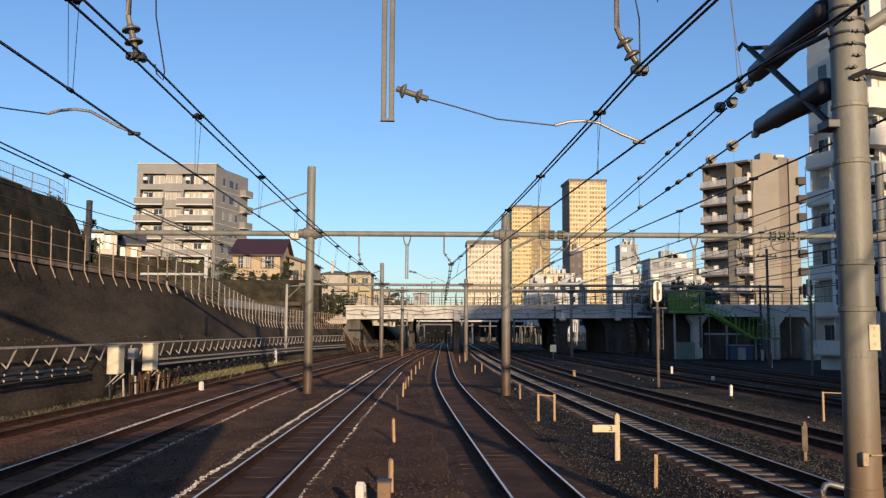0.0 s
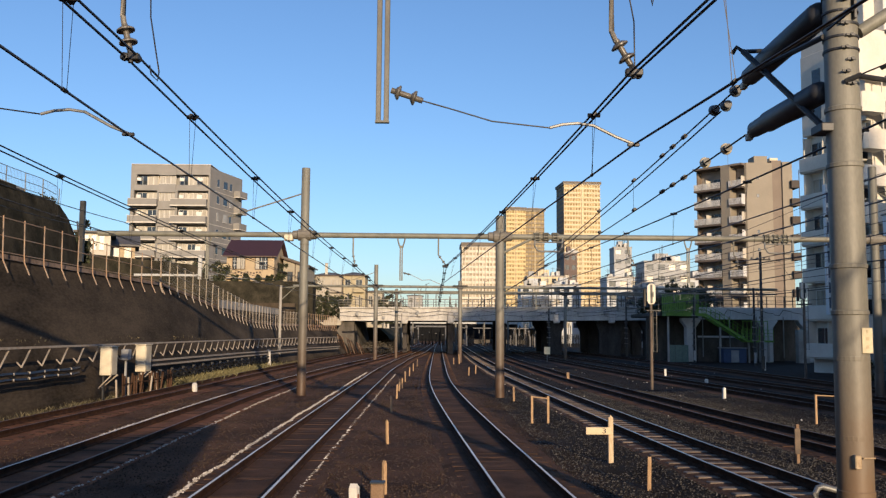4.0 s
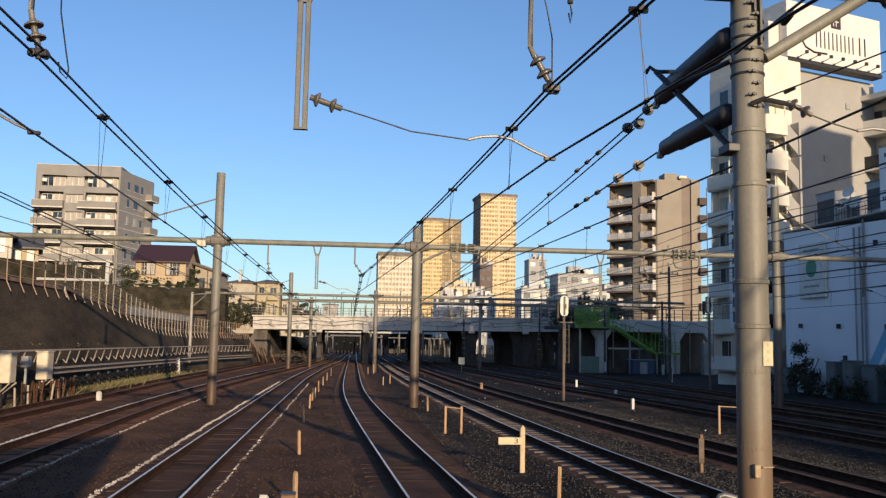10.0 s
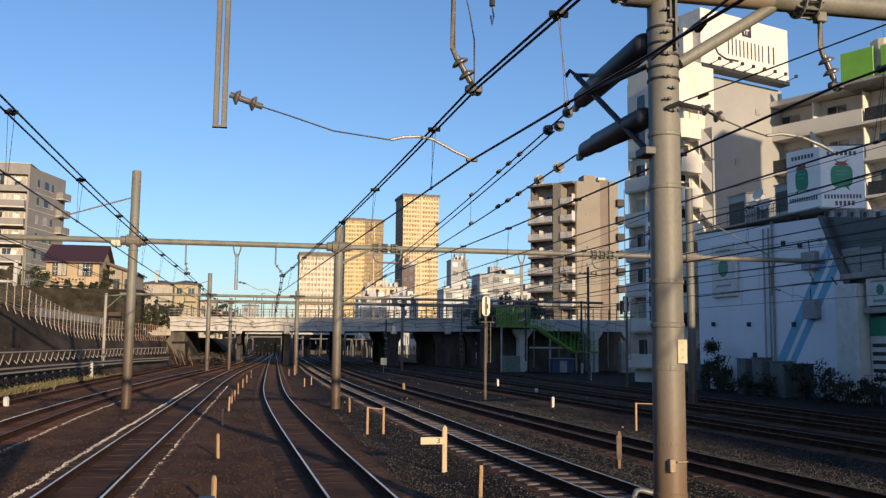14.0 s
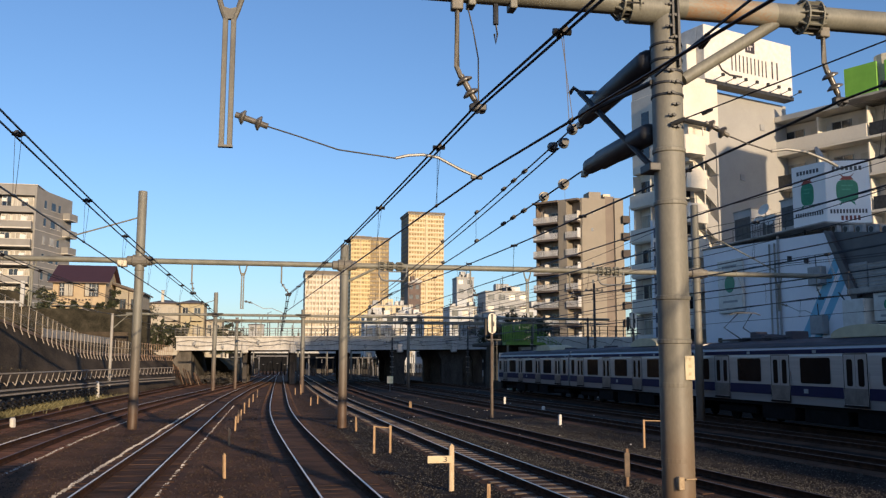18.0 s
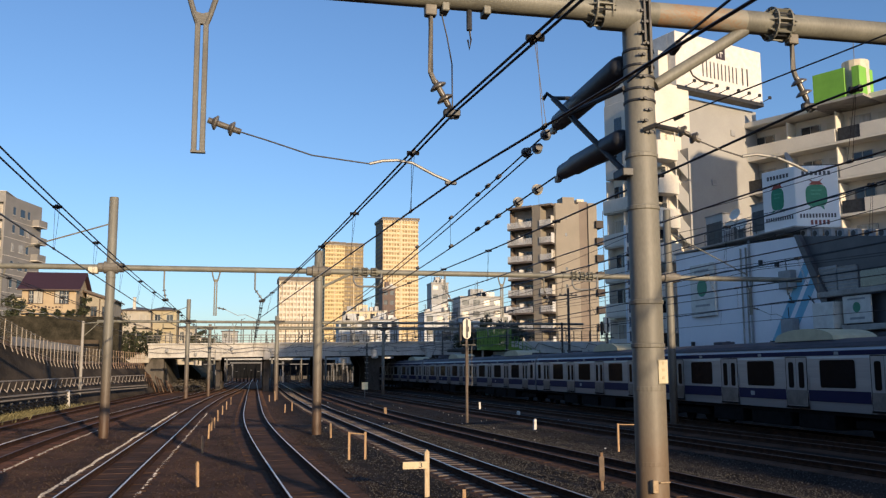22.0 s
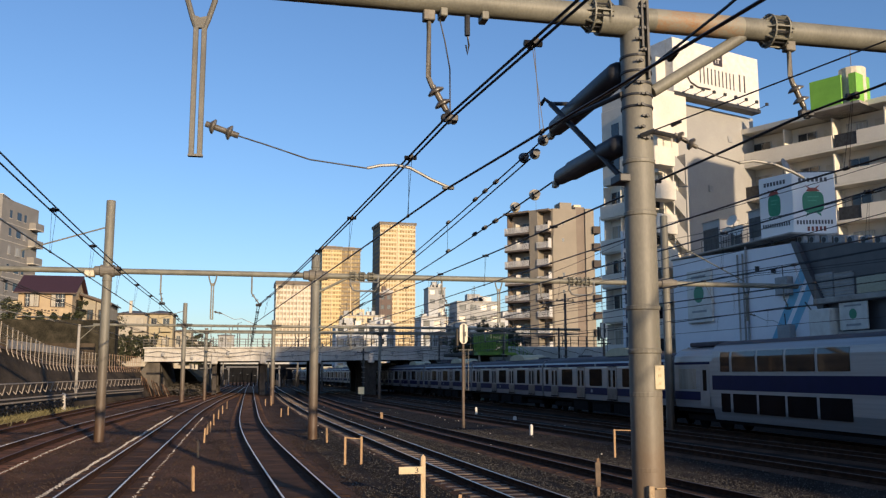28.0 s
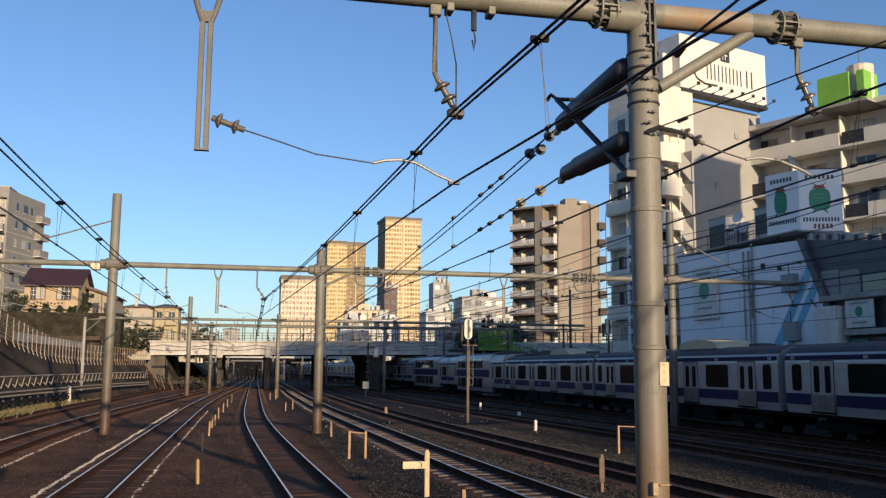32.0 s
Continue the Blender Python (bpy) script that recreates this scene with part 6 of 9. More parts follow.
M_TOWERGOLD = mat("sand_tile", (0.60, 0.48, 0.25), (0.52, 0.41, 0.21), 0.6, scale=0.4, fine=4, bump=0.1)
M_TOWERCREAM = mat("cream_tile", (0.60, 0.49, 0.31), (0.52, 0.42, 0.26), 0.6, scale=0.4, fine=4, bump=0.1)
M_TOWERWHITE = mat("pale_tile", (0.62, 0.57, 0.48), (0.54, 0.49, 0.41), 0.6, scale=0.4, fine=4, bump=0.1)
M_TOWERWIN = mat("tower_window", (0.33, 0.245, 0.125), (0.25, 0.185, 0.095), 0.7, scale=0.5, bump=0.02, spec=0.1)
M_TOWERPANE = mat("tower_pane", (0.44, 0.345, 0.18), (0.36, 0.28, 0.145), 0.7, scale=0.5, bump=0.02, spec=0.1)
M_CROWNSHADE = mat("tower_crown_and_shade", (0.16, 0.13, 0.10), (0.11, 0.09, 0.07), 0.7, scale=0.5, bump=0.05)
TW = (M_TOWERWIN, M_TOWERPANE)
# the cream tower's side walls take the dark crown colour as their shade
for t, w, d, h in ((tower_block((85.22, 593.6, -8.64), 4, 24.8, 25, 36, 3.106, M_TOWERCREAM, "tall cream and sand-coloured residential tower lit by the sun", 13, "distant towers", side_cols=4, glass=TW, side_m=M_CROWNSHADE), 24.8, 25, 36 * 3.106),
                   (tower_block((45.4, 582.8, -7.36), 1, 12.8, 21, 33, 2.754, M_TOWERGOLD, "tall sand-coloured residential tower lit by the sun", 7, "distant towers", side_cols=4, glass=TW), 12.8, 21, 33 * 2.754),
                   # the recessed wing's shade is put into a darker tile colour
                   (tower_block((58.47, 586.56, -7.36), 1, 12.6, 21, 33, 2.754, mat("shaded_wing_tile", (0.23, 0.185, 0.115), (0.19, 0.15, 0.095), 0.6, scale=0.4, bump=0.1), "set-back wing of a sand-coloured tower with shade in its tile colour", 6, "distant towers", side_cols=4, glass=TW), 12.6, 21, 33 * 2.754)):
    part("crown", G().box(-0.8, w + 0.8, -0.9, d + 0.8, h + 0.5, h + 2.0, 0.1), M_CROWNSHADE, t)
    part("pier_strip", G().box(w * 0.48, w * 0.52, -0.5, 0.0, 0, h), M_TOWERCREAM, t)
slab = tower_block((14.5, 520, -8), 2, 20.3, 18, 20, 3.05, M_TOWERWHITE, "pale residential slab with regular balconies in the distance", 10, "distant towers", side_cols=3, glass=(mat("slab_recess", (0.42, 0.36, 0.27), (0.34, 0.29, 0.21), 0.7, scale=0.5, bump=0.02, spec=0.1), mat("slab_pane", (0.52, 0.46, 0.36), (0.44, 0.38, 0.29), 0.7, scale=0.5, bump=0.02, spec=0.1)))
part("crown", G().box(-0.4, 20.7, -0.5, 18.4, 61.6, 63.6, 0.1), M_CROWNSHADE, slab)
for k in range(11):
    part("fin", G().box(2.0 * k - 0.12, 2.0 * k + 0.12, -0.55, 0.0, 0, 61.0), M_TOWERWHITE, slab)


def grey_apartments():
    """The stepped grey block on the hill: balconies in two bays, rounded flank."""
    base = 9.0
    th = thing("apartment_block", (-52.0, 150, base), "grey seven-storey apartment block with balconies on the hill", "apartment block")
    m = mat("grey_tile", (0.255, 0.245, 0.232), (0.215, 0.207, 0.195), 0.7, scale=0.5, fine=6, bump=0.1)
    m2 = mat("pale_grey_wall", (0.58, 0.54, 0.48), (0.50, 0.465, 0.41), 0.7, scale=0.5, fine=6, bump=0.1)
    fh, w, n = 2.92, 13.2, 7
    h = n * fh

    def flank(u, v=0.0):
        """A point u metres along the receding flank and v metres out of it."""
        return (w + 0.227 * u + 0.974 * v, 0.974 * u - 0.227 * v)
    holes = []
    for k in range(n):
        z = fh * k
        if k == n - 1:
            holes.append((0.7, 12.9, z + 0.75, z + 2.55))
            continue
        holes += [(0.3, 4.2, z + 0.15, z + 2.72), (4.55, 7.3, z + 0.95, z + 2.35), (7.7, 12.9, z + 0.15, z + 2.72)]
    part("wall", holed_wall(w, h + 1.3, holes, 0, 0.6), m, th)
    part("core", G().box(0, w, 1.7, 12, 0, h + 1.3).prism([(w, 0.0), (w + 2.8, 12), (w, 12)], "z", 0, h + 0.9), m, th)
    part("side_wall", G().box(-0.3, 0.0, 0, 12, 0, h + 1.3).box(w - 0.3, w, 0.6, 1.7, 0, h + 1.3), m, th)
    part("roof", G().box(-0.3, w + 0.1, -0.12, 12, h + 1.3, h + 1.42, 0.02), m2, th)
    part("roof_rail", G().tube([(3.5, 3.0, h + 1.9), (10.5, 3.0, h + 1.9)], 0.03, 5), M_GALV, th)
    part("lift_room", G().box(4.0, 7.0, 5.0, 8.5, h + 1.42, h + 2.3), m, th)
    for k in range(n):
        z = fh * k
        for x0, x1 in ((0.5, 4.2), (7.7, 12.6)):
            if k < n - 1:
                part("balcony", G().box(x0 - 0.9, x1 + 0.25, -1.0, 0.0, z + 0.02, z + 0.2).box(x0 - 0.9, x1 + 0.25, -1.0, -0.88, z + 0.2, z + 1.15).box(x0 - 0.9, x0 - 0.78, -0.88, 0.0, z + 0.2, z + 1.15).box(x1 + 0.13, x1 + 0.25, -0.88, 0, z + 0.2, z + 1.15), m, th)
                part("balcony_cap", G().box(x0 - 0.95, x1 + 0.3, -1.04, -0.84, z + 1.15, z + 1.24), m2, th)
                part("balcony_edge", G().box(x0 - 0.95, x1 + 0.3, -1.04, -0.9, z - 0.06, z + 0.16), m2, th)
            nb = 2 if x1 - x0 < 4 else 3
            for i in range(nb):
                a = x0 + (x1 - x0) * i / nb
                facade_window(th, a + 0.1, a + (x1 - x0) / nb - 0.1, z + 0.2, z + 2.45, 0.9, M_CURTAIN if random.random() < 0.72 else M_GLASS, 1, M_WHITE, False)
            part("air_conditioner", G().box(x0 + 0.5, x0 + 1.2, -0.8, -0.5, z + 1.3, z + 1.85, 0.03), M_WHITE, th)
            part("recess", G().box(x0, x1, 1.2, 1.4, z + 0.1, z + 2.4), m2, th)
        if k < n:
            part("air_conditioner", G().box(11.2, 12.1, -0.8, -0.45, z + 1.25, z + 1.9, 0.03), M_WHITE, th)
        facade_window(th, 4.55, 7.3, z + 0.95, z + 2.35, 0.3, M_CURTAIN, 2, M_WHITE)
        part("bay_panel", G().box(4.5, 7.4, -0.12, 0.0, z + 2.4, z + fh + 0.9), m, th)
        for a, b in ((2.6, 3.3), (5.0, 6.4), (7.4, 8.1)):
            q = [flank(a, 0.03), flank(b, 0.03), flank(b, -0.05), flank(a, -0.05)]
            fw = part("flank_window", G().prism(q, "z", z + 0.9, z + 2.2), M_GLASS if (k + int(a)) % 3 else M_CURTAIN, th)
            part("flank_sill", G().prism([flank(a - 0.1, 0.12), flank(b + 0.1, 0.12), flank(b + 0.1, 0.0), flank(a - 0.1, 0.0)], "z", z + 0.8, z + 0.9), m2, fw)
        part("flank_band", G().prism([flank(0.0, 0.04), flank(12.0, 0.04), flank(12.0, -0.02), flank(0.0, -0.02)], "z", z - 0.05, z + 0.05), m2, th)
        if k > 1:
            q = [flank(9.2, 0.0), flank(9.2, 1.15), flank(12.2, 1.15), flank(12.2, 0.0)]
            part("flank_balcony", G().prism(q, "z", z + 0.0, z + 0.15), m2, th)
            part("balcony_wall", G().prism([flank(9.2, 1.05), flank(9.2, 1.15), flank(12.2, 1.15), flank(12.2, 1.05)], "z", z + 0.15, z + 1.2), m, th)
            part("balcony_wall", G().prism([flank(9.2, 0.0), flank(9.2, 1.05), flank(9.3, 1.05), flank(9.3, 0.0)], "z", z + 0.15, z + 1.2), m, th)


grey_apartments()


def tan_apartments():
    """The ten-storey tan block: one side carries two stacks of balconies, the end wall is plain with a dark groove."""
    c48, s48 = math.cos(radians(48)), math.sin(radians(48))
    fh, n, L = 3.16, 10, 9.6
    th = thing("apartment_block", (53.9 - L * c48, 153 + L * s48, -0.3), "tan ten-storey apartment block with railed balconies and a plain end", "apartment block", rz=-48)
    tan = mat("tan_tile_wall", (0.262, 0.23, 0.183), (0.228, 0.20, 0.16), 0.7, scale=0.4, fine=6, bump=0.1)
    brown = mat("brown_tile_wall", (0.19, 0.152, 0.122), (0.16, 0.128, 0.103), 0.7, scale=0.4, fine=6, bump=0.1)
    # balcony slabs: brown, darkened to hold the shade on their undersides
    soffit = mat("shaded_brown_soffit", (0.125, 0.10, 0.085), (0.095, 0.077, 0.066), 0.8, scale=0.8, bump=0.1)
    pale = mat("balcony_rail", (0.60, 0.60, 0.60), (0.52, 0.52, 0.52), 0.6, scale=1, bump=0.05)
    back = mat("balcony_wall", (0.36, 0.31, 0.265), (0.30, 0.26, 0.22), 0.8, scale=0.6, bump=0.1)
    # stair galleries: dark brown with their shade put into the colour
    shade = mat("shaded_brown_panel", (0.055, 0.042, 0.035), (0.04, 0.03, 0.026), 0.7, scale=0.8, bump=0.1)
    h = n * fh + 1.25

    def end(u, v=0.0):
        """A point u metres along the end wall and v metres out of it."""
        return (L + c48 * u + s48 * v, s48 * u - c48 * v)
    part("core", G().prism([(0.0, 1.3), (L - 0.3, 1.3), end(0.3, -0.4), end(8.0, -0.4), (5.0, 12.0), (0, 9)], "z", 0, h - 0.1), back, th)
    part("stack_wall", G().box(5.15, 6.95, -1.0, 1.3, 0, h, 0.03), tan, th)
    part("side_wall", G().box(-0.25, 0.0, 0.0, 9, 0, h), brown, th)
    part("flank", G().prism([end(0), end(4.5), end(4.5, -0.5), end(0.3, -0.5), (L - 0.4, 1.3), (L - 0.4, 0.0)], "z", 0, h + 0.1), tan, th)
    part("flank_groove", G().prism([end(4.5, -0.35), end(6.3, -0.35), end(6.3, -0.8), end(4.5, -0.8)], "z", 0, h + 0.6), brown, th)
    part("flank_end", G().prism([end(6.3), end(8.0), end(8.0, -0.8), end(6.3, -0.8)], "z", 0, h + 0.3), tan, th)
    part("roof", G().prism([(-0.3, -1.3), (5.2, -1.3), (5.2, -0.9), (6.9, -0.9), (6.9, -1.1), (L - 0.3, -1.1), (L - 0.3, 1), end(8.0, -0.6), (5.0, 12.0), (-0.3, 9)], "z", h - 0.35, h), brown, th)
    part("roof_room", G().prism([end(1.6, -0.6), end(3.9, -0.6), end(3.9, -3.6), end(1.6, -3.6)], "z", h, h + 1.4), tan, th)
    part("roof_tank", G().prism([end(4.6, -1.2), end(6.0, -1.2), end(6.0, -2.6), end(4.6, -2.6)], "z", h + 0.6, h + 1.2), M_CREAM, th)
    part("aerial", G().cyl((4.4, 3, h), (4.4, 3, h + 3.2), 0.03, n=5).cyl((4.0, 3, h + 3.0), (4.8, 3, h + 3.0), 0.02, n=4).cyl((4.1, 3, h + 2.7), (4.7, 3, h + 2.7), 0.02, n=4), M_GALV, th)
    for k in range(n):
        z = fh * k + 0.25
        for x0, x1 in ((-0.1, 5.15), (6.8, L - 0.35)):
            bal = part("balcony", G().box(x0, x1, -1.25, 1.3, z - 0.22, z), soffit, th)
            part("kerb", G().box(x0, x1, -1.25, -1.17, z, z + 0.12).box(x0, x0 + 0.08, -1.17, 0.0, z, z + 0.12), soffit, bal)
            rail = part("railing", G().box(x0, x1, -1.25, -1.19, z + 1.12, z + 1.19).box(x0, x0 + 0.06, -1.19, 0.0, z + 1.12, z + 1.19), pale, th)
            b = G()
            x = x0
            while x < x1:
                b.box(x, x + 0.13, -1.24, -1.2, z + 0.12, z + 1.12)
                x += 0.23
            for j in range(5):
                b.box(x0 + 0.01, x0 + 0.05, -1.17 + 0.23 * j, -1.04 + 0.23 * j, z + 0.12, z + 1.12)
            tagged(part("railing_infill", b, pale, rail), kind="stuff")
            m = 2 if x1 - x0 > 4 else 1
            for i in range(m):
                a = x0 + 0.5 + 2.1 * i
                facade_window(th, a, a + 1.7, z + 0.1, z + 2.2, 1.22, M_GLASS if random.random() < 0.75 else M_CURTAIN, 1, M_FRAME, False)
            part("partition", G().box(x0 + 2.35, x0 + 2.42, -1.1, 1.2, z + 0.1, z + 1.9), M_PALEWALL if k % 2 else pale, th)
        q = [end(1.7, 0.02), end(2.15, 0.02), end(2.15, -0.02), end(1.7, -0.02)]
        if k != 7:
            part("slit_window", G().prism(q, "z", z + 1.3, z + 1.9), M_GLASS, th)
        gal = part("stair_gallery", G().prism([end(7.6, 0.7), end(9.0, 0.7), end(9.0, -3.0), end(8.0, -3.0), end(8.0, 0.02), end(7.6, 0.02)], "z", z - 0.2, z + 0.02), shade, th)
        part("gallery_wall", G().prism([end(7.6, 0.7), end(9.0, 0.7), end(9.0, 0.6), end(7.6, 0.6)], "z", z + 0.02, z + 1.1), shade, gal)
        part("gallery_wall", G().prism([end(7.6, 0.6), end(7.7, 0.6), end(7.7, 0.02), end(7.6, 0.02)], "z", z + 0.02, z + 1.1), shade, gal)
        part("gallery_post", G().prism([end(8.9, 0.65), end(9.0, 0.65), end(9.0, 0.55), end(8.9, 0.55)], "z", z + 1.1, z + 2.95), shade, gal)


M_PALEWALL = mat("pale_render", (0.58, 0.54, 0.46), (0.48, 0.44, 0.37), 0.85, scale=0.8, fine=12, bump=0.2)
tan_apartments()


def pitched_house(at, w, d, h, ridge, wall_m, roof_m, label, rz=0, gable_front=False, wins=((0.2, 0.42), (0.62, 0.85)), glass=None, frame_m=None):
    th = thing("house", at, label, "house", "houses on the hill", rz)
    part("wall", G().box(0, w, 0, d, 0, h), wall_m, th)
    e = 0.45
    if gable_front:
        g = G().prism([(-e, h - 0.15), (w / 2, h + ridge), (w + e, h - 0.15), (w + e, h), (w / 2, h + ridge + 0.18), (-e, h)], "y", -e, d + e)
        gb = G().prism([(0, h), (w, h), (w / 2, h + ridge)], "y", 0.02, d)
    else:
        g = G().prism([(-e, h - 0.15), (d / 2, h + ridge), (d + e, h - 0.15), (d + e, h), (d / 2, h + ridge + 0.18), (-e, h)], "x", -e, w + e)
        gb = G().prism([(0, h), (d, h), (d / 2, h + ridge)], "x", 0.02, w - 0.02)
    part("roof", g, roof_m, th)
    part("gable", gb, wall_m, th)
    for a, b in wins:
        for z0, z1 in ((h * 0.62, h * 0.92),) + (((h * 0.12, h * 0.42),) if h > 4.5 else ()):
            facade_window(th, w * a, w * b, z0, z1, -0.03, glass or M_CURTAIN, 1, frame_m or M_FRAME)
    facade_x = G().box(w, w + 0.04, d * 0.3, d * 0.6, h * 0.6, h * 0.9)
    part("side_window", facade_x, M_GLASS, th)
    return th


M_OCHRE = mat("ochre_render", (0.46, 0.36, 0.23), (0.39, 0.30, 0.19), 0.85, scale=0.8, fine=12, bump=0.2)
M_CREAMWALL = mat("cream_render", (0.60, 0.52, 0.38), (0.52, 0.44, 0.31), 0.85, scale=0.8, fine=12, bump=0.2)
M_PALEWALL = mat("pale_render", (0.58, 0.54, 0.46), (0.48, 0.44, 0.37), 0.85, scale=0.8, fine=12, bump=0.2)
M_MAROON = mat("maroon_roof", (0.062, 0.026, 0.030), (0.040, 0.017, 0.020), 0.6, scale=2, bump=0.25, stretch=(1, 6, 6))
M_SLATE = mat("grey_roof", (0.12, 0.115, 0.11), (0.08, 0.075, 0.07), 0.6, scale=2, bump=0.25, stretch=(1, 6, 6))
M_BROWNFRAME = mat("brown_frame", (0.10, 0.065, 0.045), (0.07, 0.045, 0.03), 0.6, scale=3, bump=0.05)
h1 = pitched_house((-24.9, 105, 6.0), 5.6, 7.5, 5.45, 2.1, M_OCHRE, M_MAROON, "ochre house with a maroon pitched roof on the hill", frame_m=M_BROWNFRAME, wins=())
for x0, panes in ((0.72, (M_GLASS, M_CURTAIN, M_CURTAIN)), (3.4, (M_CURTAIN, M_GLASS, M_GLASS))):
    w, x1, z0, z1 = 0.46, x0 + 1.42, 3.9, 5.3
    win = part("window", ring(x0 - 0.06, x1 + 0.06, z0 - 0.06, z1 + 0.06, -0.12, 0.0, 0.06), M_BROWNFRAME, h1, "brown-framed window with glazing bars")
    for j in (1, 2):
        part("mullion", G().box(x0 + 0.475 * j - 0.025, x0 + 0.475 * j + 0.025, -0.1, 0, z0, z1), M_BROWNFRAME, win)
    for j, pm in enumerate(panes):
        a = x0 + 0.475 * j + 0.03
        part("pane", G().box(a, a + 0.41, -0.05, -0.03, z0, z1), pm, win)
        if pm is M_GLASS:
            for z in (4.35, 4.81):
                part("glazing_bar", G().box(a, a + 0.41, -0.08, -0.05, z, z + 0.04), M_WHITE, win)
            part("glazing_bar", G().box(a + 0.19, a + 0.22, -0.08, -0.05, z0, z1), M_WHITE, win)
# the name on the wall, as plain dark bars
for j in range(9):
    zc = 3.42 + 0.06 * math.sin(j * 1.9)
    part("bar", G().box(0.95 + 0.36 * j, 1.17 + 0.36 * j, -0.03, 0.0, zc - 0.05, zc + 0.14), M_BROWNFRAME, h1)
part("gutter", G().box(-0.4, 6.0, -0.56, -0.45, 5.3, 5.42), M_BROWNFRAME, h1)
part("porch_roof", G().box(-1.6, 0.1, 0.6, 3.0, 4.6, 4.75).box(0.0, 5.6, -0.5, 0.0, 2.7, 2.82), M_SLATE, h1)
part("lower_wing", G().box(-1.4, 0.0, 1.0, 6.0, 0, 4.6), M_CREAMWALL, h1)
lean = thing("house", (-18.9, 109, 6.0), "beige house with a grey roof falling to one side", "house", "houses on the hill")
part("wall", G().prism([(0, 0), (2.9, 0), (2.9, 4.65), (0, 5.6)], "y", 0, 7), mat("beige_wall", (0.36, 0.32, 0.25), (0.29, 0.26, 0.20), 0.85, scale=0.8, fine=12, bump=0.2), lean)
part("roof", G().prism([(-0.3, 5.70), (3.25, 4.55), (3.25, 4.71), (-0.3, 5.86)], "y", -0.4, 7.4), M_SLATE, lean)
part("fascia", G().prism([(-0.3, 5.52), (3.25, 4.37), (3.25, 4.55), (-0.3, 5.70)], "y", -0.42, -0.34), M_BROWNFRAME, lean)
for a, b in ((0.5, 1.2), (1.75, 2.5)):
    facade_window(lean, a, b, 2.7, 3.9, -0.03, M_GLASS, 1, M_BROWNFRAME)
part("drainpipe", G().cyl((1.48, -0.06, 0), (1.48, -0.06, 5.0), 0.05, n=6), M_BROWNFRAME, lean)


def hip_house(at, w, d, h, rise, wall_m, label, floors=2):
    """A boxy house with a shallow hipped roof, balcony and rows of windows."""
    th = thing("house", at, label, "house", "houses behind the hill")
    fh = h / floors
    holes = [(w * a, w * b, fh * (k + 0.32), fh * (k + 0.78)) for k in range(floors) for a, b in ((0.1, 0.34), (0.58, 0.86))]
    part("wall", holed_wall(w, h, holes, 0, 0.25), wall_m, th)
    part("core", G().box(0, w, 0.26, d, 0, h), wall_m, th)
    for q in holes:
        facade_window(th, q[0], q[1], q[2], q[3], 0.12, M_GLASS if random.random() < 0.6 else M_CURTAIN, 1, M_FRAME)
    e = 0.35
    g = G()
    g.add([(-e, -e, h), (w + e, -e, h), (w + e, d + e, h), (-e, d + e, h), (-e, -e, h + 0.12), (w + e, -e, h + 0.12), (w + e, d + e, h + 0.12), (-e, d + e, h + 0.12), (w * 0.4, d * 0.4, h + rise), (w * 0.6, d * 0.6, h + rise)],
          [(0, 3, 2, 1), (0, 1, 5, 4), (1, 2, 6, 5), (2, 3, 7, 6), (3, 0, 4, 7), (4, 5, 9, 8), (5, 6, 9), (6, 7, 8, 9), (7, 4, 8)])
    part("roof", g, M_SLATE, th)
    part("balcony", G().box(w * 0.5, w * 0.95, -0.8, 0.0, fh * (floors - 1) + 0.1, fh * (floors - 1) + 0.2).box(w * 0.5, w * 0.95, -0.8, -0.74, fh * (floors - 1) + 0.2, fh * (floors - 1) + 1.0), wall_m, th)
    part("gutter", G().box(-e, w + e, -e - 0.08, -e, h - 0.02, h + 0.1), M_BROWNFRAME, th)
    part("downpipe", G().cyl((0.1, -0.06, 0), (0.1, -0.06, h), 0.04, n=6), M_BROWNFRAME, th)
    return th


M_DULLWALL = mat("dull_render", (0.44, 0.40, 0.33), (0.36, 0.325, 0.265), 0.85, scale=0.8, fine=12, bump=0.2)
M_SANDWALL = mat("sand_render", (0.43, 0.37, 0.24), (0.36, 0.305, 0.195), 0.85, scale=0.8, fine=12, bump=0.2)
hip_house((-20.5, 150, 3.2), 4.6, 6, 8.8, 0.75, M_DULLWALL, "pale three-storey house with a shallow hipped roof", 3)
hip_house((-15.8, 149, 3.2), 3.75, 6, 8.8, 0.75, M_SANDWALL, "sand-coloured three-storey house with a shallow hipped roof", 3)
hip_house((-11.95, 152, 3.2), 2.6, 5, 6.2, 0.4, M_DULLWALL, "small pale house beside taller ones", 2)
hip_house((-25.6, 156, 4.0), 4.8, 6, 8.0, 0.8, M_SANDWALL, "cream house half hidden behind others", 3)
hip_house((-22.2, 138, 3.6), 2.4, 5, 6.2, 0.5, M_SANDWALL, "small cream house with a low roof", 2)
hip_house((-10.5, 320, -0.3), 5.3, 8, 16.0, 0.5, M_GREY, "grey boxy building far behind the bridge", 5)
ch = thing("roof_mast", (-18.75, 150.5, 12.2), "pale square vent mast above the houses", "mast")
part("shaft", G().box(-0.22, 0.22, -0.2, 0.2, 0, 1.9, 0.02), M_PALEWALL, ch)
part("cap", G().box(-0.28, 0.28, -0.26, 0.26, 1.9, 2.0), M_GREY, ch)
pitched_house((-30.14, 74.5, 6.9), 2.5, 4.5, 4.0, 0.12, M_PALEWALL, M_SLATE, "small pale house with a flat roof above the wall", 20, False, ((0.15, 0.3), (0.4, 0.55), (0.65, 0.8)))
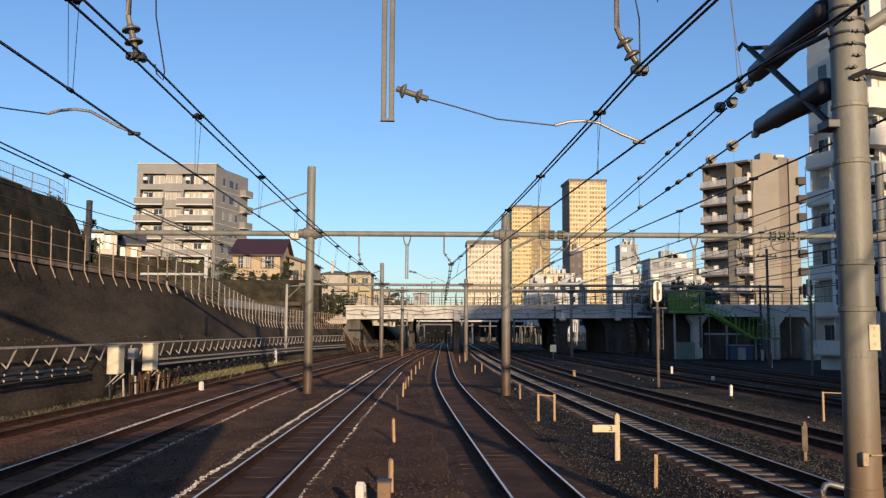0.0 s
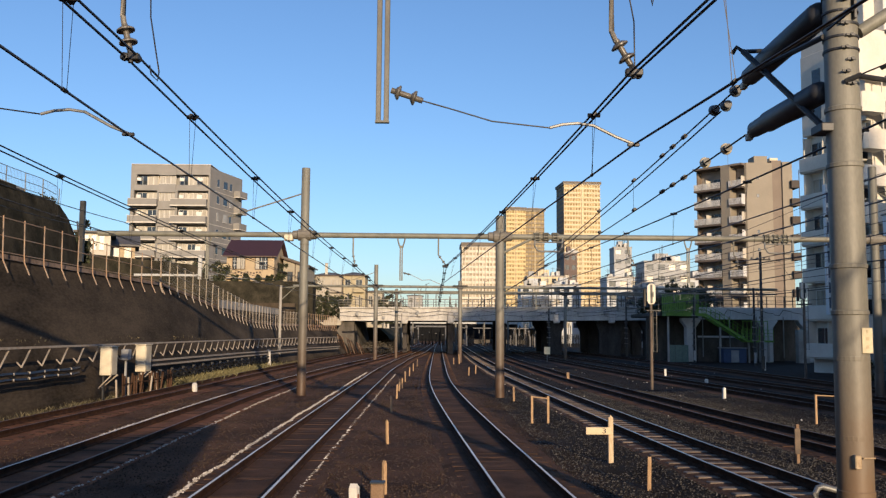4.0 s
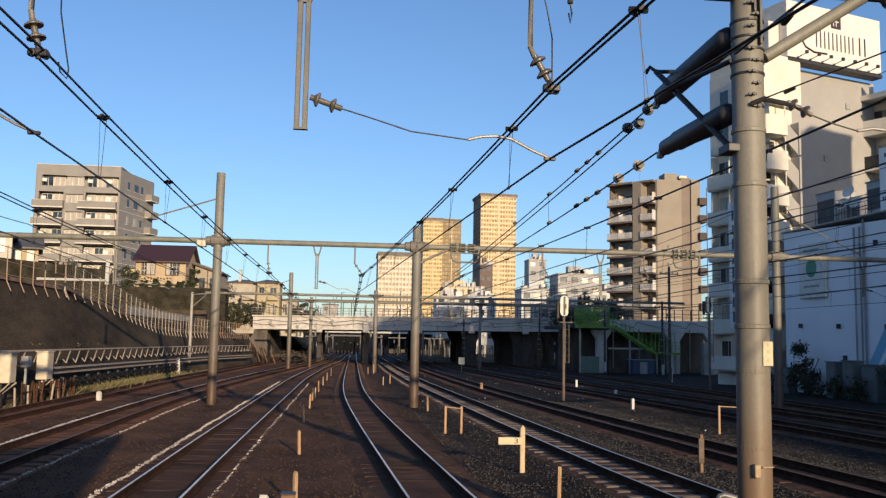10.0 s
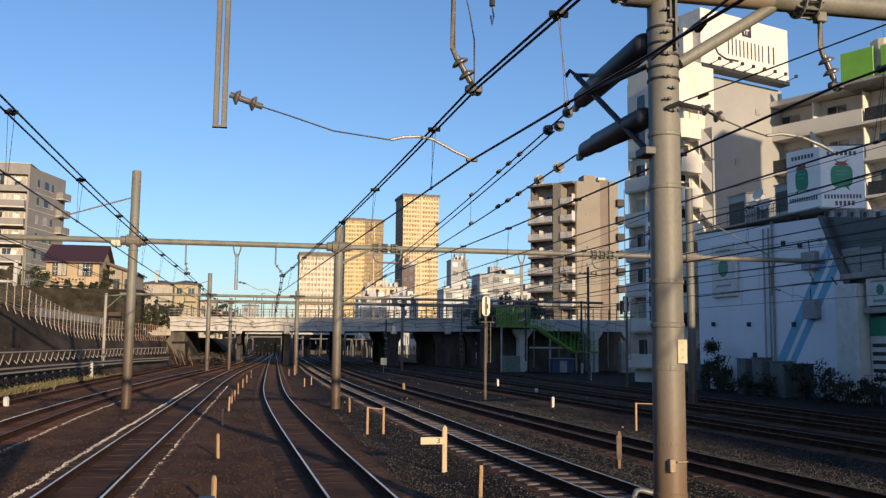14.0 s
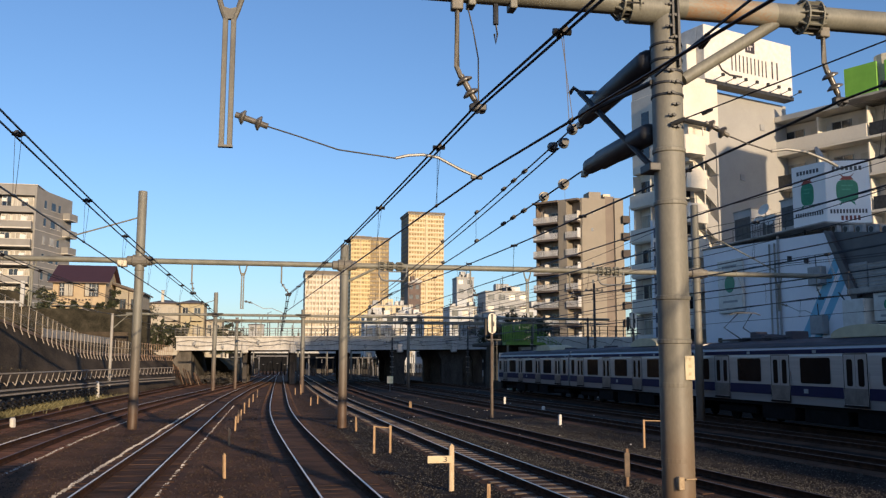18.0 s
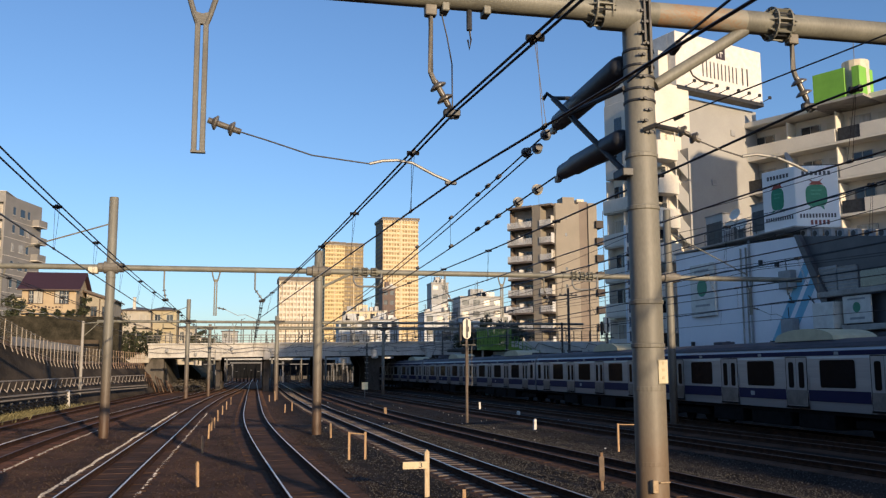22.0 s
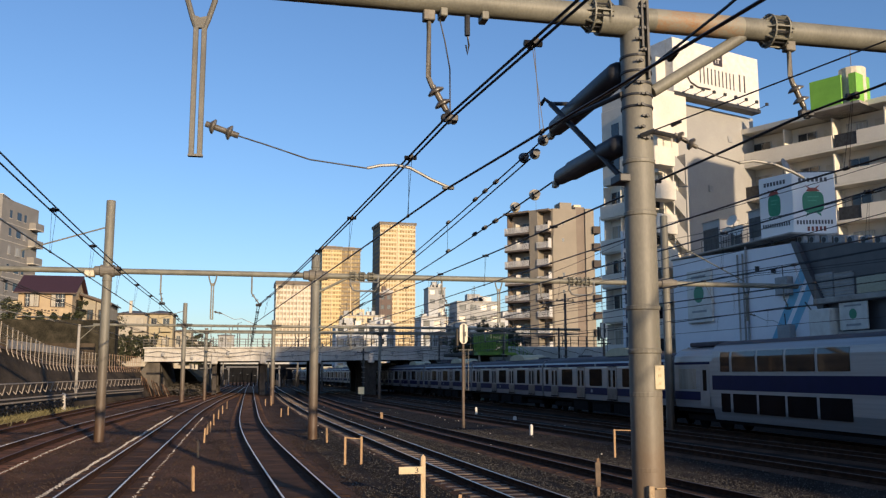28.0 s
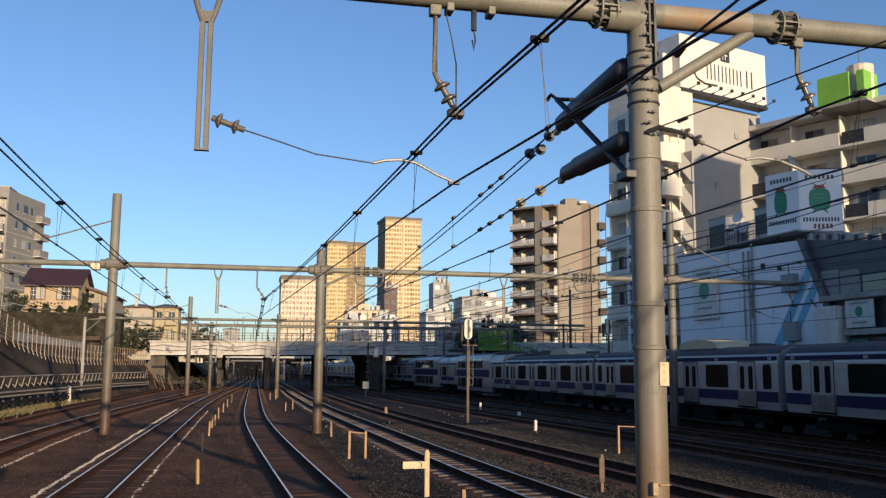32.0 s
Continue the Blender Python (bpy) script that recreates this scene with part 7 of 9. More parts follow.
pitched_house((-29.4, 79, 6.9), 2.35, 4.5, 3.3, 0.95, M_OCHRE, M_SLATE, "ochre bungalow with a grey tiled roof above the wall", 20)


def hill_fence():
    th = thing("terrace_wall", (-19, 96, 5.4), "dark concrete terrace wall below the houses", "terrace wall")
    part("wall", G().box(-30, -15.2, 95.5, 96.0, 3.0, 5.6), M_WALLDARK, th, world=True)
    part("terrace", G().box(-32, -14.3, 102.6, 105.2, 3.0, 8.35, 0.1), M_MOSSY, th, world=True)
    part("wall", G().prism([(-33, 5), (-19.0, 5), (-19.0, 7.0), (-20, 8.0), (-22.4, 8.25), (-29.4, 8.9), (-33, 9.0)], "y", 73.4, 73.7), M_MOSSY, th, world=True)
    part("pale_post", G().box(-19.72, -19.42, 73.2, 73.4, 6.8, 8.8, 0.02), M_PALEGREY, th, "pale grey square post", world=True)
    part("pale_rail", G().box(-25.0, -19.75, 73.28, 73.4, 7.05, 7.24, 0.02), M_PALEGREY, th, "pale horizontal rail on the dark wall", world=True)
    part("wall", G().box(-16.6, -16.2, 66, 96, 3.0, 4.9), M_WALLDARK, th, world=True)
    part("pale_band", G().box(-16.19, -16.12, 66, 92, 4.3, 4.9), M_CONC, th, world=True)


hill_fence()


def right_side():
    """The white-blue hall along the train's track and the hotels behind it."""
    k = -math.degrees(math.atan(0.07))
    # frame of the hall: local x runs towards the camera along its wall, y into the building
    blue = mat("pale_blue_wall", (0.88, 0.87, 0.90), (0.82, 0.815, 0.85), 0.75, scale=0.35, fine=5, bump=0.1, stretch=(1, 1, 0.5))
    th = thing("hotel_hall", (30.75, 60.7, -0.3), "pale blue windowless hotel hall with a sloped end beside the tracks", "building", rz=-86.0)
    h = 11.2
    part("wall", G().prism([(0, 0), (16.0, 0), (16.0, 6.5), (13.9, 10.62), (0, h)], "y", 0, 16), blue, th)
    part("coping", G().box(-0.1, 13.7, -0.12, 16.1, h - 0.02, h + 0.1, 0.03), M_CONC, th)
    dark = mat("dark_panel", (0.075, 0.076, 0.085), (0.055, 0.056, 0.064), 0.5, scale=1, bump=0.05)
    part("dark_end", G().prism([(13.9, 10.62), (24, 9.2), (24, 0), (16.0, 0), (16.0, 6.5)], "y", -0.05, 12), dark, th, "dark grey clad end")
    part("slope_edge", G().prism([(13.85, 10.7), (14.25, 10.62), (16.4, 6.9), (16.4, 6.45), (15.95, 6.45)], "y", -0.35, -0.05), dark, th)
    for x0, x1 in ((15.55, 17.0), (17.1, 18.6)):
        lv = part("louvre_panel", G().box(x0, x1, -0.12, -0.05, 7.1, 8.6 - 0.12 * (x0 - 15)), M_GREY, th, "grey louvred panel")
        for j in range(7):
            part("louvre_blade", G().box(x0 + 0.04, x1 - 0.04, -0.16, -0.12, 7.2 + 0.19 * j, 7.27 + 0.19 * j), M_CONC, lv)
    part("side_glass", G().box(18.8, 22.0, -0.1, -0.05, 7.15, 8.1), M_GLASS, th)
    part("ledge", G().box(16.0, 24, -0.7, -0.05, 6.75, 7.05, 0.03), M_CONC, th)
    part("ledge", G().box(17.7, 24, -0.6, -0.05, 4.8, 5.12, 0.03), M_CONC, th)
    part("annex", G().box(15.8, 17.5, -0.9, 0.0, 0, 6.45, 0.04), M_WHITE, th, "white projecting annex")
    s2 = part("sign_board", G().box(17.8, 19.9, -0.5, -0.4, 5.2, 6.7, 0.02), M_WHITE, th, "white sign board with a green emblem")
    part("emblem", G().lathe([(0, 0.28), (0.01, 0.28)], (18.85, -0.51, 6.05), (0, 1, 0), 14), mat("emblem_green", (0.03, 0.25, 0.14), (0.02, 0.2, 0.11), 0.5), s2)
    part("text_bar", G().box(18.3, 19.4, -0.51, -0.5, 5.4, 5.52), M_GREY, s2)
    part("text_bar", G().box(18.2, 19.5, -0.51, -0.5, 6.45, 6.55), M_GREY, s2)
    cyan = mat("light_blue_stripe", (0.22, 0.50, 0.68), (0.17, 0.42, 0.58), 0.6, scale=1, bump=0.05)
    part("stripe", G().prism([(8.6, 1.4), (9.5, 1.4), (15.0, 9.0), (14.5, 9.4)], "y", -0.012, 0.0), cyan, th, "pale cyan diagonal stripe")
    part("stripe", G().prism([(9.9, 1.4), (10.5, 1.4), (15.6, 8.2), (15.25, 8.75)], "y", -0.012, 0.0), cyan, th, "pale cyan diagonal stripe")
    sb = part("sign_board", G().box(2.2, 5.2, -0.25, -0.05, 6.4, 10.1, 0.03), M_WHITE, th, "white sign board with a green emblem")
    part("emblem", G().lathe([(0, 0.62), (0.01, 0.62)], (3.7, -0.27, 8.4), (0, 1, 0), 14), mat("emblem_green", (0.03, 0.25, 0.14), (0.02, 0.2, 0.11), 0.5), sb)
    part("text_bar", G().box(2.8, 4.6, -0.262, -0.25, 7.1, 7.25), M_GREY, sb)
    part("text_bar", G().box(2.8, 4.6, -0.262, -0.25, 9.5, 9.7), M_GREY, sb)
    for x in (8.2, 8.75):
        part("downpipe", G().cyl((x, -0.12, 0), (x, -0.12, 10.6), 0.06, n=8), M_CONC, th)
    part("downpipe", G().cyl((9.1, -0.1, 0), (9.1, -0.1, 11), 0.07, n=8), M_GREY, th)
    for x, z in ((12.35, 7.55), (12.35, 4.65)):
        part("wall_unit", G().box(x, x + 1.15, -0.45, 0.0, z, z + 1.1, 0.03), M_GREY, th)
        part("unit_wire", G().tube([(x + 0.5, -0.2, z + 1.1), (x + 0.45, -0.2, z + 1.8)], 0.03, 5), M_DARKSTEEL, th)
    part("conduit", G().tube([(15.6, -0.12, 0.5), (15.6, -0.12, 6.0), (14.6, -0.12, 7.0)], 0.04, 5), M_DARKSTEEL, th)
    for x, z in ((10.2, 9.3), (11.8, 9.0), (2.0, 4.4), (6.3, 4.3), (11.0, 4.2), (6.9, 2.3)):
        part("bracket", G().box(x, x + 0.12, -0.25, 0, z, z + 0.3), M_DARKSTEEL, th)
    pn = part("side_sign", G().box(17.6, 19.0, -0.17, -0.05, 0.9, 4.6, 0.02), M_WHITE, th, "white sign panel with green head")
    part("sign_head", G().box(17.6, 19.0, -0.185, -0.17, 3.6, 4.6), mat("emblem_green", (0.03, 0.25, 0.14)), pn)
    for j in range(5):
        part("text_bar", G().box(17.75, 18.8, -0.18, -0.17, 1.2 + 0.45 * j, 1.4 + 0.45 * j), M_DARKSTEEL, pn)
    # roof plant
    for x, y, w, d, hh in ((1.0, 2.0, 2.2, 1.6, 2.6), (3.9, 2.4, 1.4, 1.2, 1.8), (8.0, 1.0, 1.5, 1.2, 2.2), (9.7, 1.0, 1.5, 1.2, 2.2), (6.2, 3.5, 1.6, 1.2, 1.5)):
        u = thing("roof_unit", (0, 0, 0), "pale grey ventilation cabinet on the hall roof", "ventilation unit", "roof units on the hall")
        u.matrix_basis = pose(30.75, 60.7, -0.3, 0, 0, -86.0) @ pose(x, y, h + 0.1)
        part("cabinet", G().box(0, w, 0, d, 0, hh, 0.03), M_PALEGREY, u)
        part("louvre", G().box(0.15, w - 0.15, -0.03, 0.0, hh * 0.2, hh * 0.8), M_DARKSTEEL, u)
        part("cap", G().box(-0.06, w + 0.06, -0.06, d + 0.06, hh, hh + 0.08), M_CONC, u)
    for x, z in ((5.6, 0.6), (6.3, 1.3), (7.0, 0.5)):
        u = thing("satellite_dish", (0, 0, 0), "white satellite dish on the hall roof", "satellite dish", "satellite dishes")
        u.matrix_basis = pose(30.75, 60.7, -0.3, 0, 0, -86.0) @ pose(x, 1.0, h + 0.1)
        part("dish", G().lathe([(0, 0.05), (0.05, 0.25), (0.14, 0.42), (0.16, 0.43), (0.06, 0.24), (0.03, 0.05)], (0, 0, z + 0.6), (0.3, -1, 0.5), 14), M_WHITE, u, smooth=True)
        part("mast", G().cyl((0, 0.05, 0), (0, 0.05, z + 0.6), 0.03, n=6), M_GALV, u)
    # rail along the hall roof
    u = thing("roof_railing", (0, 0, 0), "dark railing on the hall roof", "railing")
    u.matrix_basis = pose(30.75, 60.7, -0.3, 0, 0, -86.0) @ pose(0, 0.6, h + 0.1)
    for z in (0.5, 1.0):
        part("rail", G().tube([(3.0, 0, z), (9.0, 0, z)], 0.025, 5), M_DARKSTEEL, u)
    for j in range(11):
        part("baluster", G().cyl((3.0 + 0.6 * j, 0, 0), (3.0 + 0.6 * j, 0, 1.0), 0.02, n=5), M_DARKSTEEL, u)
    # small cooler units along the roof edge below the billboard
    for j in range(7):
        u = thing("cooler_unit", (0, 0, 0), "small dark-grilled cooler unit on the hall roof", "cooler unit", "cooler units on the hall")
        u.matrix_basis = pose(30.75, 60.7, -0.3, 0, 0, -86.0) @ pose(12.9 + 1.05 * j, 0.9, 10.7 - 0.15 * j)
        part("case", G().box(0, 0.6, 0, 0.3, 0, 0.45, 0.02), M_GREY, u)
        part("fan_grille", G().lathe([(0, 0.17), (0.02, 0.17), (0.02, 0.03)], (0.26, -0.0, 0.23), (0, -1, 0), 14), M_DARKSTEEL, u)
        part("foot", G().box(0.05, 0.55, 0.05, 0.25, -0.3, 0.0), M_DARKSTEEL, u)
    # billboard of two boards that meet at a corner
    bb = thing("billboard", (32.5, 48.05, 10.7), "white two-sided billboard with a green emblem on each board", "billboard", rz=-18.0)
    white = mat("billboard_white", (0.86, 0.86, 0.86), (0.80, 0.80, 0.81), 0.6, scale=0.6, bump=0.03)
    green = mat("emblem_green", (0.03, 0.25, 0.14), (0.02, 0.2, 0.11), 0.5)
    red = mat("emblem_red", (0.30, 0.05, 0.03), (0.24, 0.04, 0.025), 0.5)
    for side in (0, 1):
        wd, half = (2.4, 0.46) if side else (2.55, 0.64)
        pb = part("board", G().box(0, wd, 0, 0.25, 0.35, 4.2, 0.02), white, bb)
        if side:
            pb.matrix_basis = pose(-0.02, 0.02, 0, 0, 0, -52) @ pose(-2.4, 0, 0)
        x = 1.1 if side else 1.22
        ring = [(x + half * math.copysign(abs(math.cos(q)) ** 0.55, math.cos(q)), 2.32 + 0.68 * math.copysign(abs(math.sin(q)) ** 0.6, math.sin(q))) for q in [2 * math.pi * (n + 0.5) / 24 for n in range(24)]]
        eb = part("emblem", G().prism(ring, "y", -0.015, 0.0), green, pb)
        for n, wz in enumerate((2.62, 2.38)):
            part("emblem_line", G().box(x - half * 0.5, x + half * (0.55 - 0.2 * n), -0.019, -0.015, wz, wz + 0.07), mat("emblem_pale", (0.06, 0.36, 0.22), (0.05, 0.3, 0.18), 0.5), eb)
        part("emblem_top", G().prism([(x - 0.42, 3.0), (x + 0.42, 3.0), (x + 0.25, 3.18), (x + 0.45, 3.4), (x + 0.16, 3.22), (x - 0.16, 3.22), (x - 0.45, 3.4), (x - 0.25, 3.18)], "y", -0.015, 0.0), red, pb)
        part("emblem_foot", G().prism([(x - 0.4, 1.65), (x - 0.2, 1.65), (x - 0.45, 1.42)], "y", -0.015, 0.0).prism([(x + 0.4, 1.65), (x + 0.2, 1.65), (x + 0.45, 1.42)], "y", -0.015, 0.0), green, pb)
        ink = mat("board_ink", (0.10, 0.10, 0.11), (0.08, 0.08, 0.09), 0.6, bump=0)
        word_bars(pb, 0.15, wd - 0.2, 0.95, 1.2, 12, ink, 0.11)
        if not side:
            word_bars(pb, 0.75, 1.95, 0.52, 0.8, 5, mat("letter_red", (0.25, 0.08, 0.07), bump=0), 0.14)
        word_bars(pb, 0.35, wd - 0.4, 3.6, 3.85, 7, ink, 0.16)
    for x, y in ((0.2, 0.35), (2.3, 0.35), (-1.0, 1.5)):
        part("leg", G().box(x, x + 0.12, y, y + 0.12, -0.5, 3.8), M_DARKSTEEL, bb)
    part("top_rail", G().tube([(0.1, 0.5, 4.35), (2.7, 0.5, 4.35)], 0.03, 5), M_DARKSTEEL, bb)
    dish = thing("satellite_dish", (32.9, 49.4, 14.6), "grey satellite dish above the billboard", "satellite dish", "satellite dishes")
    part("dish", G().lathe([(0, 0.05), (0.06, 0.3), (0.16, 0.5), (0.18, 0.51), (0.07, 0.28), (0.03, 0.05)], (0, 0, 1.0), (0.6, -1, 0.4), 14), M_GREY, dish, smooth=True)
    part("mast", G().cyl((0, 0.05, -3.6), (0, 0.05, 1.0), 0.035, n=6), M_GALV, dish)


def lettering(text, parent, at, size, width, m):
    """Raised letters in the built-in font, in the plane y = at[1], scaled to a width."""
    cu = bpy.data.curves.new("letters", "FONT")
    cu.body, cu.size, cu.extrude = text, size, 0.004
    tmp = bpy.data.objects.new("letters", cu)
    scene.collection.objects.link(tmp)
    bpy.context.view_layer.update()
    me = bpy.data.meshes.new_from_object(tmp.evaluated_get(bpy.context.evaluated_depsgraph_get()))
    bpy.data.objects.remove(tmp)
    xs = [v.co.x for v in me.vertices]
    s = width / (max(xs) - min(xs))
    for v in me.vertices:
        v.co = Vector((at[0] + (v.co.x - min(xs)) * s, at[1] - v.co.z, at[2] + v.co.y))
    me.materials.clear()
    me.materials.append(m)
    ob = new("lettering", me)
    ob.parent = parent
    return ob


right_side()


def white_hotel():
    """The white hotel tower with curved balconies and a roof sign."""
    th = thing("hotel_tower", (33.0, 64.0, -0.3), "white hotel tower with rounded balconies and a roof sign", "hotel", rz=19.0)
    white = mat("white_tile", (0.72, 0.68, 0.60), (0.62, 0.58, 0.50), 0.6, scale=0.5, fine=6, bump=0.08)
    beige = mat("beige_render", (0.35, 0.348, 0.338), (0.31, 0.308, 0.30), 0.8, scale=0.4, fine=8, bump=0.1)
    part("core", G().box(1.3, 11.0, 1.2, 7.6, 0, 25.2, 0.03), beige, th)
    part("stair_shaft", G().box(-0.5, 1.4, 1.0, 7.6, 0, 21.9), white, th)
    part("shaft_head", G().prism([(-2.45, 0.9), (-2.45, 0.35), (-2.3, 0.1), (-2.05, 0.0), (1.4, 0.0), (1.4, 7.6), (-0.5, 7.6), (-0.5, 0.9)], "z", 21.85, 25.5), white, th)
    # open stair: a rounded landing parapet and a sloping flight at each floor
    rim = [(-2.45, 1.0), (-2.45, 0.25), (-2.3, -0.05), (-2.0, -0.22), (-0.35, -0.25), (-0.35, -0.12), (-1.95, -0.1), (-2.2, 0.02), (-2.32, 0.28), (-2.32, 1.0)]
    for k in range(7):
        zt = 20.7 - 2.73 * k
        part("stair_parapet", G().prism(rim, "z", zt - 1.5, zt), white, th)
        part("landing", G().prism([(-2.3, 1.0), (-2.3, 0.2), (-2.0, -0.1), (-0.3, -0.1), (-0.3, 1.0)], "z", zt - 1.5, zt - 1.35), white, th)
        part("stair_flight", G().prism([(-0.35, zt), (1.25, zt - 1.3), (1.25, zt - 2.8), (-0.35, zt - 1.5)], "y", 0.22, 0.36), beige, th)
        part("newel", G().box(1.2, 1.4, 0.1, 1.0, zt - 2.8, zt - 0.2), beige, th)
        part("stair_door", G().box(-1.0, -0.52, 0.96, 1.0, zt - 1.35, zt + 0.7), M_GLASS, th)
        part("stair_post", G().cyl((-0.35, 0.0, zt), (-0.35, 0.0, zt + 1.3), 0.05, n=6), white, th)
        if k % 2 == 0:
            part("air_conditioner", G().box(-1.9, -1.2, 0.3, 0.6, zt - 1.35, zt - 0.75 + 0.9, 0.03), M_PALEWALL, th)
    fh = 2.95
    for k in range(7):
        z = 1.2 + fh * k
        if k < 6:
            part("side_balcony", G().box(-1.4, -1.25, 1.25, 7.6, z, z + 1.1, 0.03).box(-1.25, -0.5, 7.45, 7.6, z, z + 1.1), white, th)
            part("slab", G().box(-1.3, -0.4, 1.2, 7.6, z - 0.1, z + 0.05), white, th)
            for j in range(3):
                y0 = 1.4 + 2.05 * j
                w = part("window", G().box(-0.56, -0.5, y0, y0 + 1.5, z + 0.1, z + 2.3), M_GLASS if (j + k) % 3 else M_CURTAIN, th)
                part("frame", G().box(-0.6, -0.5, y0 + 0.72, y0 + 0.78, z + 0.1, z + 2.3), M_FRAME, w)
                part("divider", G().box(-1.25, -0.5, y0 + 1.7, y0 + 1.78, z + 0.05, z + 2.8), white, th)
                if (j + k) % 2:
                    part("air_conditioner", G().box(-1.15, -0.85, y0 + 0.2, y0 + 0.95, z + 0.05, z + 0.65, 0.03), M_PALEWALL, th)
    part("upper_wall", G().box(-1.0, -0.45, 0.9, 7.6, 18.9, 25.5, 0.05), white, th)
    for y0, z0 in ((2.2, 20.0), (5.4, 20.0), (2.2, 23.0), (5.4, 23.0)):
        part("window", G().box(-1.03, -0.99, y0, y0 + 0.9, z0, z0 + 1.1), M_GLASS, th)
    part("rooftop_box", G().box(-0.9, 1.4, 0.9, 7.6, 25.5, 28.6, 0.05), white, th)
    for x, z in ((7.6, 22.6), (5.0, 18.0), (9.0, 14.0), (5.0, 12.0)):
        part("vent", G().box(x, x + 0.5, 1.12, 1.2, z, z + 0.5), M_GREY, th)
    vert = part("vertical_sign", G().box(-2.0, -1.42, 4.2, 4.5, 4.5, 14.5, 0.02), mat("sign_pale_blue", (0.70, 0.74, 0.78), (0.62, 0.66, 0.70), 0.5), th, "tall pale sign with dark marks")
    for j in range(8):
        part("mark", G().box(-1.93, -1.5, 4.185, 4.2, 5.0 + 1.15 * j, 5.8 + 1.15 * j), mat("mark_blue", (0.12, 0.16, 0.24), bump=0), vert)
    sg = thing("roof_sign", (33.1, 64.05, 24.9), "white roof sign with black lettering on a steel frame", "sign", rz=19.0)
    part("panel", G().box(0, 10.4, 0, 0.8, 0.4, 5.0, 0.04), M_WHITE, sg)
    part("return_panel", G().box(0.0, 0.3, 0.8, 5.5, 0.4, 5.0, 0.03), M_WHITE, sg)
    part("frame", G().box(0, 10.4, -0.1, 0.9, 0.08, 0.4, 0.02), M_DARKSTEEL, sg)
    for j in range(8):
        x = 0.8 + 1.3 * j
        lm = part("sign_lamp", G().tube([(x, 0, 0.3), (x + 0.2, -0.9, 0.55)], 0.035, 5).box(x + 0.1, x + 0.36, -1.05, -0.85, 0.5, 0.75, 0.03), M_DARKSTEEL, sg)
    ink = mat("sign_ink", (0.035, 0.025, 0.03), (0.03, 0.02, 0.025), 0.5, bump=0)
    # the name is drawn as plain bars, with a plain emblem above
    em = part("emblem", G().box(4.75, 5.85, -0.02, 0.0, 3.45, 4.65), ink, sg)
    part("emblem_mark", G().box(5.0, 5.07, -0.03, -0.02, 3.65, 4.45).box(5.3, 5.37, -0.03, -0.02, 3.65, 4.45).box(5.05, 5.6, -0.03, -0.02, 4.0, 4.1), M_WHITE, em)
    word_bars(sg, 2.9, 7.4, 1.62, 3.05, 10, ink, 0.13)
    part("sweep_stroke", G().tube([(2.6, -0.02, 2.75), (2.1, -0.02, 2.9), (1.6, -0.02, 2.6), (1.5, -0.02, 2.0), (1.9, -0.02, 1.45), (2.8, -0.02, 1.15), (4.2, -0.02, 1.2)], 0.08, 6), ink, sg)
    for x in (7.85, 8.45):
        part("bar", G().box(x, x + 0.16, -0.02, 0, 1.62, 3.15), ink, sg)


white_hotel()


